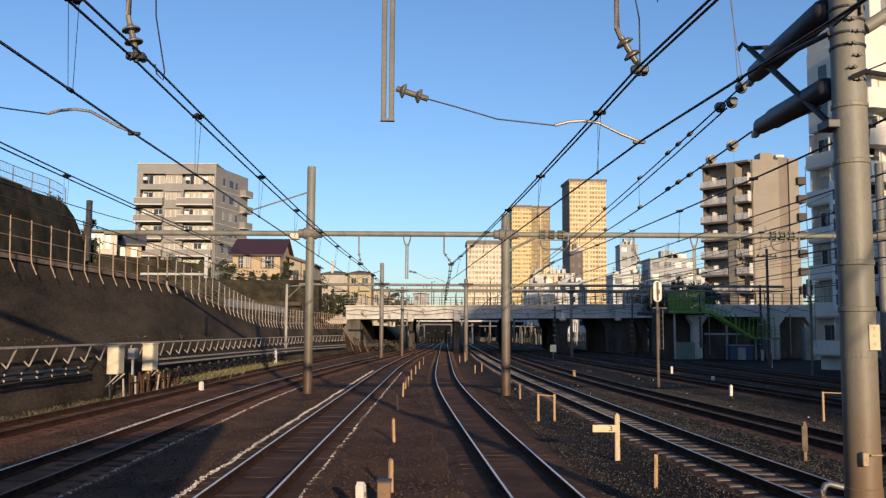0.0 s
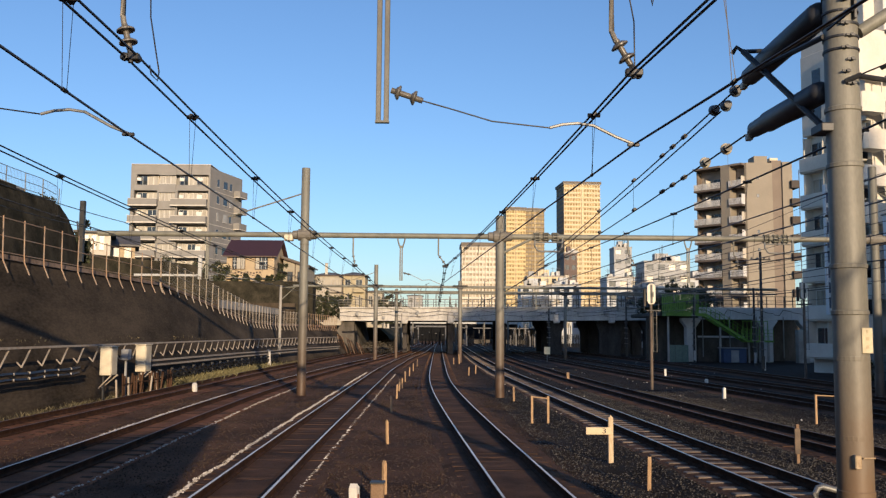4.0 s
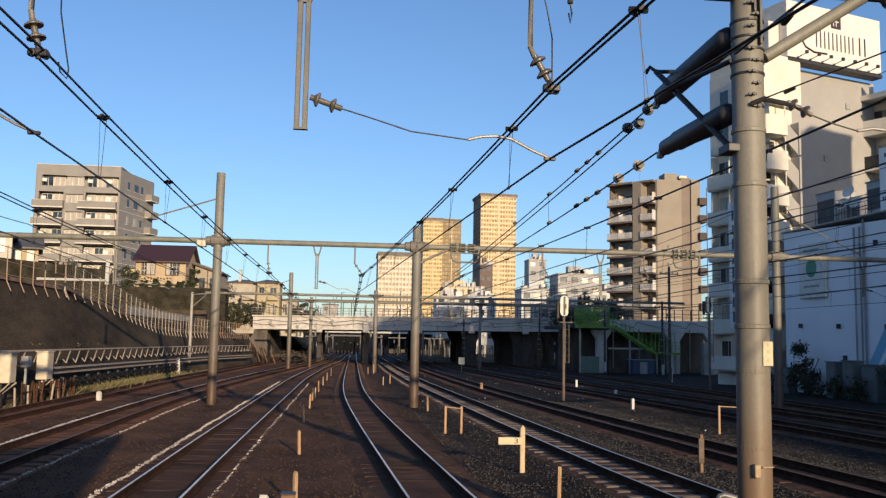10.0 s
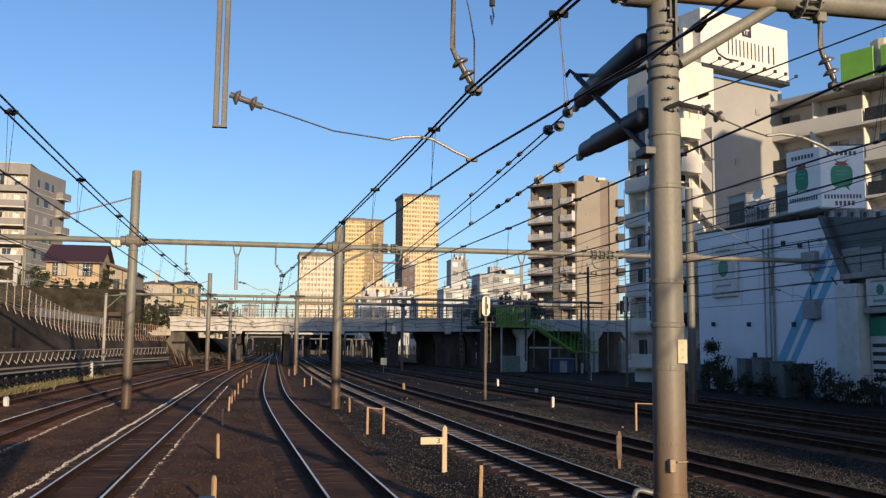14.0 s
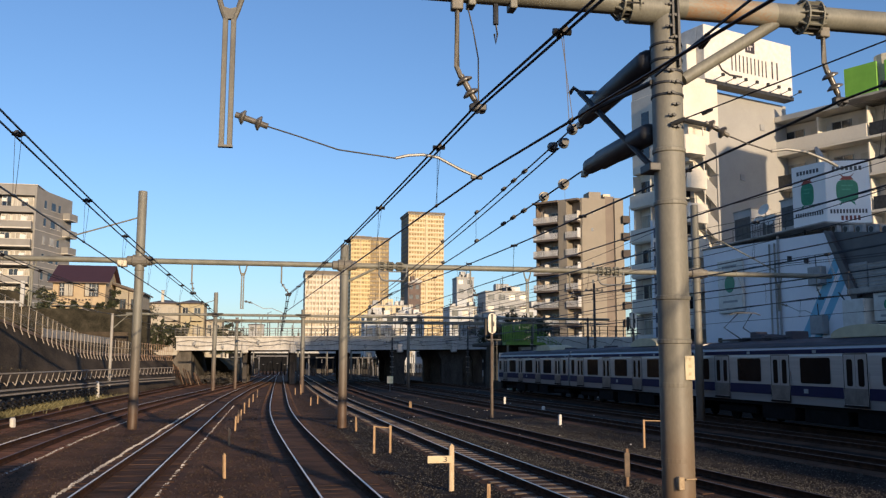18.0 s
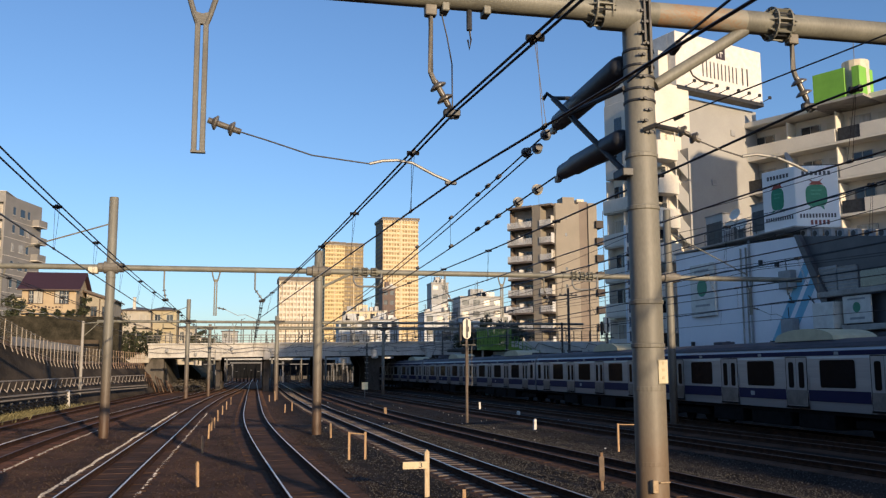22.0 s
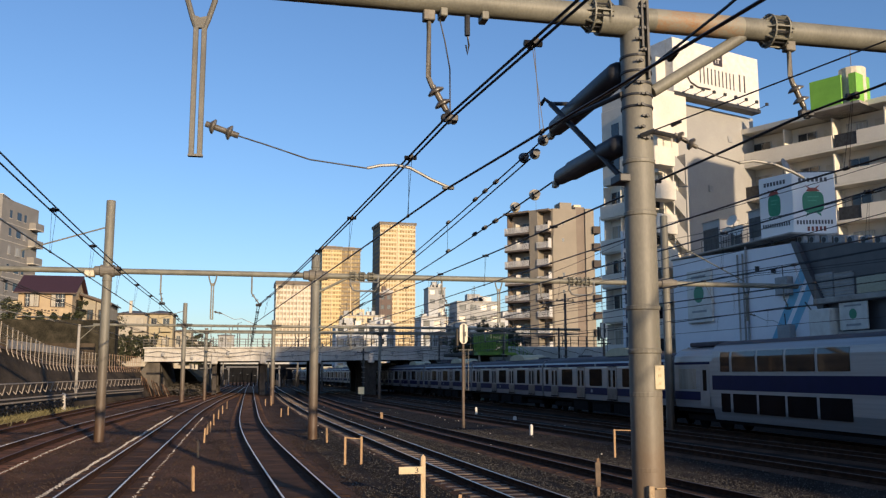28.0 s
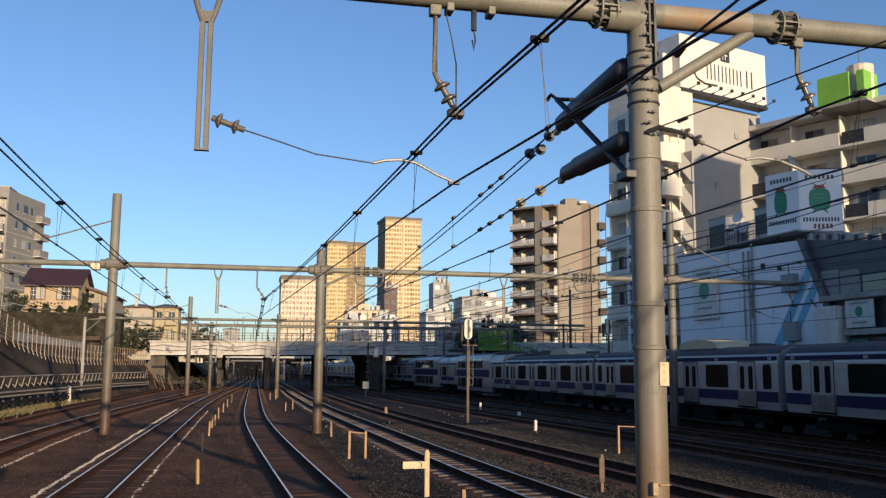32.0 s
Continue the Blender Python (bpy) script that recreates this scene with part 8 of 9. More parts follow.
def balcony_hotel():
    """The long beige block with continuous balconies and a green roof box."""
    rz = -63.5
    th = thing("balcony_block", (41.3, 69.0, -0.3), "beige apartment block with long balconies and a green roof box", "apartment block", rz=rz)
    beige = mat("beige_parapet", (0.74, 0.70, 0.61), (0.66, 0.62, 0.54), 0.75, scale=0.4, fine=8, bump=0.1)
    inner = mat("balcony_back", (0.62, 0.585, 0.525), (0.53, 0.50, 0.45), 0.8, scale=0.5, bump=0.1)
    L, fh, n = 26.0, 2.95, 8
    part("core", G().box(0.3, L, 1.5, 12, 0, n * fh - 0.2), inner, th)
    part("side_wall", G().box(0, 0.3, 0, 12, 0, n * fh + 0.2), beige, th)
    part("roof", G().box(-0.3, L, -0.2, 12.2, n * fh - 0.1, n * fh + 0.35, 0.03), beige, th)
    for k in range(n):
        z = fh * k
        part("slab", G().box(0.3, L, 0.0, 1.5, z - 0.12, z + 0.08), beige, th)
        if k:
            for j in range(3):
                part("parapet", G().box(0.35 + 8.6 * j + (1.8 if j % 2 == k % 2 else 0.0), 0.35 + 8.6 * j + 8.4, -0.02, 0.12, z + 0.05, z + 1.15, 0.02), beige, th)
                part("railing", G().box(0.35 + 8.6 * j, 0.35 + 8.6 * j + 8.4, 0.02, 0.08, z + 1.05, z + 1.12).box(0.35 + 8.6 * j, 0.35 + 8.6 * j + 1.8, 0.03, 0.06, z + 0.1, z + 1.05), M_DARKSTEEL, th)
        for j in range(6):
            x = 0.9 + 4.2 * j
            facade_window(th, x, x + 1.7, z + 0.1, z + 2.2, 1.42, M_GLASS if (j + k) % 3 else M_CURTAIN, 1, M_FRAME, False)
            part("door_panel", G().box(x + 2.3, x + 3.1, 1.42, 1.5, z + 0.1, z + 2.1), M_PALEWALL, th)
            part("partition", G().box(x + 3.6, x + 3.7, 0.15, 1.5, z + 0.08, z + 2.6), beige, th)
            if (j * 7 + k * 3) % 4 == 0:
                part("air_conditioner", G().box(x + 2.4, x + 3.2, 0.3, 0.65, z + 0.1, z + 0.75, 0.03), M_WHITE, th)
    gb = thing("green_roof_box", (43.55, 61.3, 23.4), "bright green louvred box on the roof", "roof box", rz=rz)
    gm = mat("bright_green_panel", (0.22, 0.50, 0.05), (0.18, 0.42, 0.04), 0.5, scale=1, bump=0.05)
    part("panel", G().box(0, 2.6, 0, 0.2, 0, 2.4, 0.02), gm, gb)
    part("panel", G().box(3.2, 3.6, 0, 0.2, 0, 2.3, 0.02), gm, gb)
    part("panel", G().box(3.6, 3.8, 0.0, 2.2, 0, 2.3, 0.02), gm, gb)
    part("tank", G().cyl((2.85, 1.4, 0), (2.85, 1.4, 3.0), 1.0, n=16), M_CREAM, gb)
    part("aerial", G().cyl((3.0, 1, 3), (3.0, 1, 5.5), 0.03, n=5).cyl((2.4, 1, 5.2), (3.6, 1, 5.2), 0.02, n=4).cyl((2.5, 1, 4.9), (3.5, 1, 4.9), 0.02, n=4), M_GALV, gb)
    part("deck", G().box(-0.3, 4.0, -0.1, 3.4, -0.2, 0.0), M_CONC, gb)


balcony_hotel()


def far_blocks():
    """Low and middle-height buildings between the bridge and the towers."""
    rng = random.Random(9)
    white = mat("far_white", (0.50, 0.52, 0.54), (0.42, 0.44, 0.46), 0.7, scale=0.3, bump=0.05)
    spec = [(43.0, 300, 4.4, 8, 30, mat("far_brown", (0.13, 0.09, 0.075), (0.10, 0.07, 0.06), 0.7, scale=0.4, bump=0.05)), (24.5, 260, 9.0, 10, 16.5, white), (34, 262, 8.5, 10, 17.0, white), (30.5, 300, 13, 10, 22.0, M_TOWERCREAM), (27.5, 258, 7, 8, 12, M_PALEWALL), (46, 240, 9, 10, 18, white), (55, 235, 12, 10, 22.0, M_GREY), (66, 236, 10, 10, 17.5, white), (40, 190, 12, 8, 11.5, M_GREY), (74, 230, 12, 10, 13, white),
            (-24, 300, 8, 8, 13, M_PALEWALL), (60, 300, 6, 8, 32, M_GREY)]
    for x, y, w, d, h, m in spec:
        n = max(2, int(h / 3.1))
        th = thing("building", (x, y, -0.3), "mid-rise building beyond the bridge", "building", "buildings beyond the bridge")
        bays = max(2, int(w / 2.6))
        fh, bw = h / n, w / bays
        holes = [(bw * (i + 0.2), bw * (i + 0.8), fh * (k + 0.35), fh * (k + 0.8)) for i in range(bays) for k in range(n)]
        part("wall", holed_wall(w, h, holes, 0, 0.3), m, th)
        part("core", G().box(0, w, 0.31, d, 0, h), m, th)
        for q in holes:
            part("window", G().box(q[0], q[1], 0.22, 0.3, q[2], q[3]), M_GLASS if rng.random() < 0.7 else M_CURTAIN, th)
        part("roof", G().box(-0.15, w + 0.15, -0.15, d, h, h + 0.4), M_CONC, th)
        part("roof_room", G().box(w * 0.3, w * 0.6, d * 0.3, d * 0.6, h + 0.4, h + 2.6), m, th)
        for q in range(5):
            ax, ay, top = w * rng.uniform(0.05, 0.95), d * 0.3, h + rng.uniform(2.4, 6.5)
            a = part("aerial", G().cyl((ax, ay, h + 0.4), (ax, ay, top), 0.06, n=5), M_DARKSTEEL, th)
            for c in range(rng.randrange(3)):
                part("crossbar", G().box(ax - 0.7 + 0.2 * c, ax + 0.7 - 0.2 * c, ay - 0.03, ay + 0.03, top - 0.4 - 0.5 * c, top - 0.34 - 0.5 * c), M_DARKSTEEL, a)
        for q in range(3):
            ax = w * rng.uniform(0.02, 0.8)
            part("roof_plant", G().box(ax, ax + rng.uniform(0.7, 1.8), 0.4, 1.6, h + 0.4, h + rng.uniform(0.9, 2.0), 0.03), M_GREY if q % 2 else M_PALEGREY, th)
        part("roof_tank", G().box(w * 0.65, w * 0.85, d * 0.2, d * 0.5, h + 0.4, h + 1.8, 0.1), M_WHITE, th)


far_blocks()


def roof_above_wall():
    th = thing("low_house", (-28.5, 40, 9.3), "pale low house behind the upper wall's fence", "house", "houses on the hill")
    part("wall", G().box(0, 5, 0, 9, 0, 1.3), M_PALEWALL, th)
    part("roof", G().prism([(-0.3, 1.25), (9.4, 1.0), (9.4, 1.12), (-0.3, 1.4)], "x", -0.3, 5.4), M_CONC, th)
    for k in range(3):
        part("window", G().box(5.0, 5.04, 1.2 + 2.6 * k, 2.6 + 2.6 * k, 0.3, 1.0), M_GLASS, th)


roof_above_wall()


# ---- small things beside the tracks ----
def gz(x, y):
    return ground_height(x, y)


def stake(x, y, h, name="marker_stake", m=None, r=0.035, label="weathered orange-brown timber stake in the ballast", group="stakes along the track", lean=0.0):
    th = thing(name, (x, y, gz(x, y) - 0.05), label, "stake", group)
    th.matrix_basis = th.matrix_basis @ pose(0, 0, 0, random.uniform(-2, 2), random.uniform(-2.5, 2.5) + lean, random.uniform(0, 90))
    part("post", G().box(-r, r, -r, r, 0, h, 0.008).prism([(-r * 0.9, h - 0.005), (r * 0.9, h - 0.005), (0, h + 0.05)], "y", -r * 0.9, r * 0.9), m or M_WOODSTAKE, th)
    return th


for x, y, h in ((-0.91, 16.3, 0.60), (-1.25, 23.4, 0.62), (-1.58, 32.0, 0.62), (-1.70, 38.8, 0.62), (-1.79, 43.5, 0.6), (-1.72, 45.5, 0.55), (-1.78, 51.5, 0.62), (-1.75, 58.5, 0.6), (-1.7, 66, 0.6), (-1.6, 75, 0.6), (3.98, 16.85, 0.62),
                (3.30, 38.0, 0.62), (2.2, 60.5, 0.6), (2.75, 62.5, 0.6), (2.1, 82.0, 0.9), (1.55, 80.0, 0.6)):
    stake(x, y, h)
for x, y, h, r in ((12.92, 40.2, 0.50, 0.065), (15.7, 52, 0.3, 0.08), (15.5, 60.5, 0.5, 0.07), (-11.0, 41.0, 0.45, 0.085), (27.0, 73.5, 1.0, 0.09), (19.0, 40, 0.3, 0.08)):
    stake(x, y, h, "white_marker", M_WHITE, r, "short white concrete marker post beside the track", "white marker posts")
stake(-12.95, 69.5, 1.4, "white_marker", M_WHITE, 0.10, "tall white leaning marker post by the wall", "white marker posts", lean=-6.0)
stake(7.73, 52.5, 0.55, "orange_marker", M_WOODSTAKE, 0.075, "short orange-stained marker post", "white marker posts")

# white-headed post with worn figures, close to the camera
p = stake(-1.22, 13.85, 0.57, "kilometre_post", M_WHITE, 0.065, "white kilometre post with worn red figures", "kilometre posts")
for j in range(3):
    part("figure_mark", G().box(-0.025, 0.025, -0.072, -0.065, 0.2 + 0.1 * j, 0.265 + 0.1 * j), mat("faded_red", (0.30, 0.12, 0.08), bump=0), p)
p = thing("ground_box", (-0.95, 14.95, -0.3), "small dark steel box beside the track", "box")
part("body", G().box(-0.11, 0.11, -0.1, 0.1, 0, 0.42, 0.015), M_POLERUST, p)
part("lid", G().box(-0.125, 0.125, -0.115, 0.115, 0.42, 0.45, 0.008), M_DARKSTEEL, p)


def distance_sign():
    th = thing("gradient_post", (3.92, 20.2, -0.3), "pale wooden gradient post with one arm", "gradient post")
    part("post", G().box(-0.055, 0.055, -0.055, 0.055, 0, 1.02, 0.008).prism([(-0.055, 1.02), (0.055, 1.02), (0, 1.09)], "y", -0.055, 0.055), mat("pale_wood", (0.62, 0.50, 0.34), (0.45, 0.34, 0.21), 0.8, scale=5, stretch=(5, 5, 1), bump=0.3), th)
    arm = part("arm", G().box(-0.56, 0.0, -0.085, -0.057, 0.66, 0.82, 0.006), mat("pale_board", (0.66, 0.55, 0.37), (0.55, 0.44, 0.28), 0.8, scale=4, bump=0.2), th)
    lettering("3", arm, (-0.20, -0.087, 0.69), 0.16, 0.085, M_DARKSTEEL)


distance_sign()


def hurdle(x0, x1, y, h):
    th = thing("signal_wire_frame", (x0, y, -0.33), "thin weathered frame of two posts and a bar", "frame")
    for x in (0, x1 - x0):
        part("post", G().box(x - 0.035, x + 0.035, -0.035, 0.035, 0, h, 0.006), M_WOODSTAKE, th)
    part("bar", G().cyl((0, 0, h - 0.03), (x1 - x0, 0, h - 0.08), 0.02, n=6), M_WOODSTAKE, th)


hurdle(3.1, 3.62, 29.0, 0.92)
hurdle(12.5, 14.1, 29.5, 1.0)


def cable_post():
    th = thing("junction_post", (8.1, 20.15, -0.33), "weathered post carrying a narrow brown junction box", "post")
    part("post", G().box(-0.035, 0.035, -0.035, 0.035, 0, 0.95, 0.006), M_POLERUST, th)
    part("box", G().box(-0.09, 0.04, -0.085, -0.035, 0.3, 0.86, 0.008), mat("stained_box", (0.16, 0.115, 0.08), (0.08, 0.058, 0.042), 0.7, scale=4, bump=0.2), th)
    th = thing("bent_pipe", (6.35, 15.1, -0.33), "rusty bent vent pipe with a pale top", "pipe")
    part("pipe", G().tube([(0, 0, 0), (0, 0, 0.32), (0.04, 0, 0.40), (0.12, 0, 0.42), (0.62, -0.1, 0.30)], 0.05, 10), M_GALV, th, smooth=True)
    part("stub", G().cyl((0, 0, 0), (0, 0, 0.22), 0.06, n=10), M_POLERUST, th)


cable_post()


def small_sign(x, y, top, w, h, m, label):
    th = thing("track_sign", (x, y, -0.33), label, "sign", "small track signs")
    part("post", G().cyl((0, 0, 0), (0, 0, top), 0.04, n=8), M_GALV, th)
    part("plate", G().box(-w / 2, w / 2, -0.07, -0.045, top - h, top, 0.01), m, th)
    return th


small_sign(10.9, 88.0, 1.6, 0.6, 0.7, mat("yellowish_sign", (0.85, 0.78, 0.52), (0.76, 0.69, 0.45), 0.5), "small pale yellow square sign on a post")
s = small_sign(5.95, 84.5, 1.1, 0.45, 0.35, M_WOODSTAKE, "small dark sign with two pale marks")
part("mark", G().box(-0.2, -0.06, -0.08, -0.07, 0.8, 1.0).box(0.06, 0.2, -0.08, -0.07, 0.8, 1.0), M_WHITE, s)


def signal_mast(x, y, top, label):
    mast_m = mat("signal_mast_paint", (0.15, 0.12, 0.095), (0.085, 0.062, 0.047), 0.7, scale=2, bump=0.15)
    th = thing("signal_mast", (x, y, -0.33), label, "signal", "railway signals")
    part("mast", G().cyl((0, 0, 0), (0, 0, top), 0.085, 0.075, n=12), mast_m, th, smooth=True)
    for dx in (0.13, 0.32):
        part("ladder_rail", G().box(dx - 0.012, dx + 0.012, 0.1, 0.13, 2.0, top - 1.3), M_BLACK, th)
    for j in range(3, int((top - 2) / 0.35)):
        part("rung", G().cyl((0.13, 0.115, 1.0 + 0.35 * j), (0.32, 0.115, 1.0 + 0.35 * j), 0.01, n=5), M_BLACK, th)
    part("platform", G().box(-0.25, 0.5, -0.1, 0.5, top - 1.35, top - 1.3), M_DARKSTEEL, th)
    pts = [(0.22 * math.cos(q), top - 0.45 + (0.33 if math.sin(q) > 0 else -0.33) + 0.22 * math.sin(q)) for q in [2 * math.pi * j / 24 + 0.01 for j in range(24)]]
    hd = part("signal_head", G().prism(pts, "y", -0.14, -0.08), mat("signal_back", (0.72, 0.68, 0.58), (0.62, 0.58, 0.48), 0.6), th, "pale oval back plate of a signal head")
    part("housing", G().box(-0.16, 0.16, -0.08, 0.25, top - 1.0, top + 0.1, 0.03), M_DARKSTEEL, hd)
    part("slot", G().box(-0.05, 0.06, -0.17, -0.14, top - 0.95, top + 0.05, 0.01).box(0.0, 0.11, -0.2, -0.14, top - 0.6, top - 0.35, 0.01), M_DARKSTEEL, hd)
    part("side_box", G().box(-0.36, -0.25, 0.0, 0.3, top - 1.1, top - 0.2, 0.02), M_CONCDARK, hd)
    part("rail", G().tube([(-0.25, 0.4, top - 1.3), (-0.25, 0.4, top - 0.3), (0.5, 0.4, top - 0.3), (0.5, 0.4, top - 1.3)], 0.018, 5), M_DARKSTEEL, th)
    return th


signal_mast(11.3, 46.9, 5.5, "signal mast with a ladder beside the shaded track")
signal_mast(23.98, 58.0, 6.3, "tall signal mast behind the train")


def steel_masts():
    for x, y, h, lab in ((30.0, 84, 7.4, "dark lattice mast by the viaduct"), (23.0, 108, 7.5, "dark pole in front of the bridge"), (26.6, 92, 6.8, "grey pole by the green stair"), (13.6, 108, 6.0, "dark pole in front of the bridge"), (25.6, 70, 9.5, "dark grey pole behind the train's track")):
        th = thing("utility_pole", (x, y, -0.33), lab, "pole", "poles by the viaduct")
        part("pole", G().cyl((0, 0, 0), (0, 0, h), 0.12, 0.10, n=10), M_DARKSTEEL, th, smooth=True)
        part("arm", G().box(-0.8, 0.8, -0.03, 0.03, h - 0.66, h - 0.58), M_DARKSTEEL, th)
        for j in range(7):
            part("stub", G().cyl((-0.2, -0.1, 1.8 + 0.62 * j), (0.2, -0.1, 1.8 + 0.62 * j), 0.03, n=5).box(-0.24, -0.16, -0.14, -0.05, 1.75 + 0.62 * j, 1.9 + 0.62 * j), M_CONC if j % 2 else M_DROPSTEEL, th)
        part("guard_plate", G().box(-0.13, 0.13, -0.16, -0.11, 0.3, 1.3, 0.02), M_PALEGREY if x > 26 else M_CONCDARK, th)
        for dx in (-0.7, -0.25, 0.3, 0.7):
            part("pin_insulator", G().lathe([(0, 0.03), (0.05, 0.07), (0.12, 0.06), (0.16, 0.03)], (dx, 0, h - 0.58), (0, 0, 1), 8), M_PORCELAIN, th)
    th = thing("lamp_post", (-13.6, 77.5, -0.33), "pale trackside post with a bracket arm by the wall", "post")
    part("pole", G().cyl((0, 0, 0), (0, 0, 6.9), 0.13, 0.11, n=12), M_CONC, th, smooth=True)
    part("footing", G().lathe([(0, 0.35), (0.35, 0.3), (0.5, 0.14)], (0, 0, 0), (0, 0, 1), 12), M_CONC, th)
    part("arm", G().cyl((0, 0, 6.7), (2.4, 0, 6.9), 0.05, n=8), M_PIPE, th)
    part("brace", G().cyl((0, 0, 5.6), (1.2, 0, 6.75), 0.035, n=8), M_PIPE, th)


steel_masts()


M_CABINET = mat("cabinet_grey_green", (0.15, 0.165, 0.16), (0.10, 0.11, 0.105), 0.6, scale=2, bump=0.08)


def right_yard():
    """Cabinets, fence and bushes at the foot of the hall."""
    for k, (y, w, h, m) in enumerate(((52.6, 1.1, 2.2, M_CABINET), (50.9, 1.2, 2.3, M_CABINET), (48.9, 1.6, 2.1, M_CABINET), (47.0, 1.1, 2.0, M_DARKSTEEL), (57.8, 0.9, 1.7, M_CABINET), (59.6, 0.7, 2.0, M_CONC))):
        x = 34.1 - 0.07 * y
        th = thing("equipment_cabinet", (x - 0.6, y, -0.33), "dull grey-green steel equipment cabinet by the hall wall", "cabinet", "cabinets by the hall")
        part("body", G().box(-0.35, 0.35, -w / 2, w / 2, 0, h, 0.03), m, th)
        part("door", G().box(-0.37, -0.35, -w / 2 + 0.06, w / 2 - 0.06, 0.15, h - 0.12), m, th)
        part("roof", G().box(-0.42, 0.42, -w / 2 - 0.05, w / 2 + 0.05, h, h + 0.06), m, th)
    th = thing("pipe_fence", (31.0, 44, -0.33), "thin grey pipe fence by the hall wall", "fence")
    for j in range(9):
        part("post", G().cyl((31.2 - 0.07 * (j - 4), 42 + 0.9 * j, -0.33), (31.2 - 0.07 * (j - 4), 42 + 0.9 * j, 1.2), 0.03, n=6), M_GREY, th, world=True)
    for z in (0.5, 1.2):
        part("rail", G().tube([(31.5, 42, z), (30.9, 49.2, z)], 0.025, 5), M_GREY, th, world=True)
    shrub("bush", (29.9, 56.3, -0.3), (1.3, 1.6, 2.6), 1900, "dark leafy bush in the shade by the hall", 21, leaf=0.12)
    for k, (y, s) in enumerate(((54.2, 0.8), (51.5, 0.7), (46.5, 1.1), (44.2, 1.2), (42.5, 1.0), (49.5, 0.7), (59, 0.8), (40.8, 0.9))):
        shrub("bush", (32.9 - 0.07 * y, y, -0.3), (0.8, 1.2, 1.4 * s), 700, "low scrubby weeds in the shade by the hall", 30 + k, group="weeds by the hall", leaf=0.1)


right_yard()
for k, (x, y, z, s) in enumerate(((-25.2, 103.5, 8.3, 0.9), (-23.4, 103.2, 8.3, 0.36), (-22.1, 103.3, 8.3, 0.44), (-20.8, 103.4, 8.3, 0.32), (-19.6, 103.4, 8.3, 0.4), (-18.3, 104.3, 8.3, 0.9), (-34.5, 118, 8.3, 1.5), (-37.0, 122, 9.0, 1.6), (-31.5, 116, 8.2, 1.6), (-29.0, 110, 7.8, 1.5), (-17.5, 124, 5.3, 2.4), (-20.5, 126, 5.3, 2.6))):
    shrub("garden_shrub", (x, y, z), (1.1 * s, 0.9 * s, 1.7 * s), 1300, "dark rounded garden shrub by the houses on the hill", 60 + k, group="garden shrubs", leaf=0.17)
for k in range(9):
    shrub("bank_shrub", (-20.6 + 0.95 * k, 123.0 + 1.4 * (k % 3), 4.3 + 0.4 * (k % 2)), (1.3, 1.1, 2.2 + 0.3 * (k % 3)), 700, "dark scrub on the bank above the tracks", 130 + k, group="scrub on the bank", leaf=0.2)
for k, (x, y, s) in enumerate(((27.5, 112, 1.6), (30.5, 113, 1.9), (33.5, 112, 1.5), (-9.6, 151, 0.9), (-8.2, 153, 0.8), (-6.8, 152, 0.75), (-5.6, 155, 0.6))):
    shrub("tree_crown", (x, y, 5.0 if y < 150 else 4.2), (1.5 * s, 1.2 * s, (1.4 if y < 150 else 4.2) * s), 1100, "dense dark green trees behind the bridge", 90 + k, group="trees behind the bridge", leaf=0.3)


shrub("ivy_bush", (-21.3, 52.8, 6.6), (0.9, 1.3, 2.6), 1800, "dark ivy bush at the end of the upper wall", 77, leaf=0.13)
shrub("ivy_bush", (-21.9, 49.0, 8.2), (0.7, 1.6, 1.2), 900, "dark ivy bush on top of the upper wall", 78, leaf=0.12)


def platform():
    """Platform end the camera stands on, with roof and blocks added unseen for shade."""
    g = G().box(-1.7, 0.55, -160, 1.6, -0.3, 1.08)
    solid("pavement_platform", g, M_CONC, "concrete railway platform", "platform")
    # roof out of view, outlined so that its shadow falls across the tracks
    r = G().prism([(0.25, 2.9), (-1.46, -1.35), (-2.2, -5.8), (-2.4, -20), (0.0, -60), (5.0, -60), (3.0, -20), (2.3, -9.3)], "z", 4.55, 4.75)
    for x, y in ((-0.1, -5.5), (0.1, -17.0), (1.2, -29.0), (1.8, -41.0), (2.2, -53.0)):
        r.box(x - 0.12, x + 0.12, y - 0.12, y + 0.12, -0.3, 4.56)
    solid("ceiling_platform_roof", r, M_CONCDARK, "unseen platform roof on single columns, shaped for its shadow", "platform roof")

    # added tower, unseen far behind the platform, shades hall and most of the bridge
    tb = thing("town_tower", (83.0, -200.0, -0.3), "unseen grey tower added to cast shade on the bridge", "building")
    part("wall", G().box(7.5, 19.4, 0, 12.0, 0, 68.5), M_CONC, tb)
    part("roof", G().box(7.4, 19.5, -0.1, 12.1, 68.5, 68.9), M_CONCDARK, tb)
    # blocks added out of view beside the station, keeping low sun off tracks there
    for x0, x1, y0, y1, h in ((47.0, 51.5, 20.0, 28.0, 28.2), (46.3, 60.0, 5.0, 30.0, 7.0), (38.0, 46.3, 3.0, 20.0, 14.3), (38.0, 60.0, -60.0, 3.0, 15.3), (26.0, 31.0, -90.0, 16.0, 8.5)):
        th = thing("town_block", (x0, y0, -0.3), "unseen grey block added to keep sun off the tracks", "building", "town blocks beside the station")
        part("wall", G().box(0, x1 - x0, 0, y1 - y0, 0, h), M_CONC, th)
        part("roof", G().box(-0.2, x1 - x0 + 0.2, -0.0, y1 - y0, h, h + 0.3), M_CONCDARK, th)


platform()


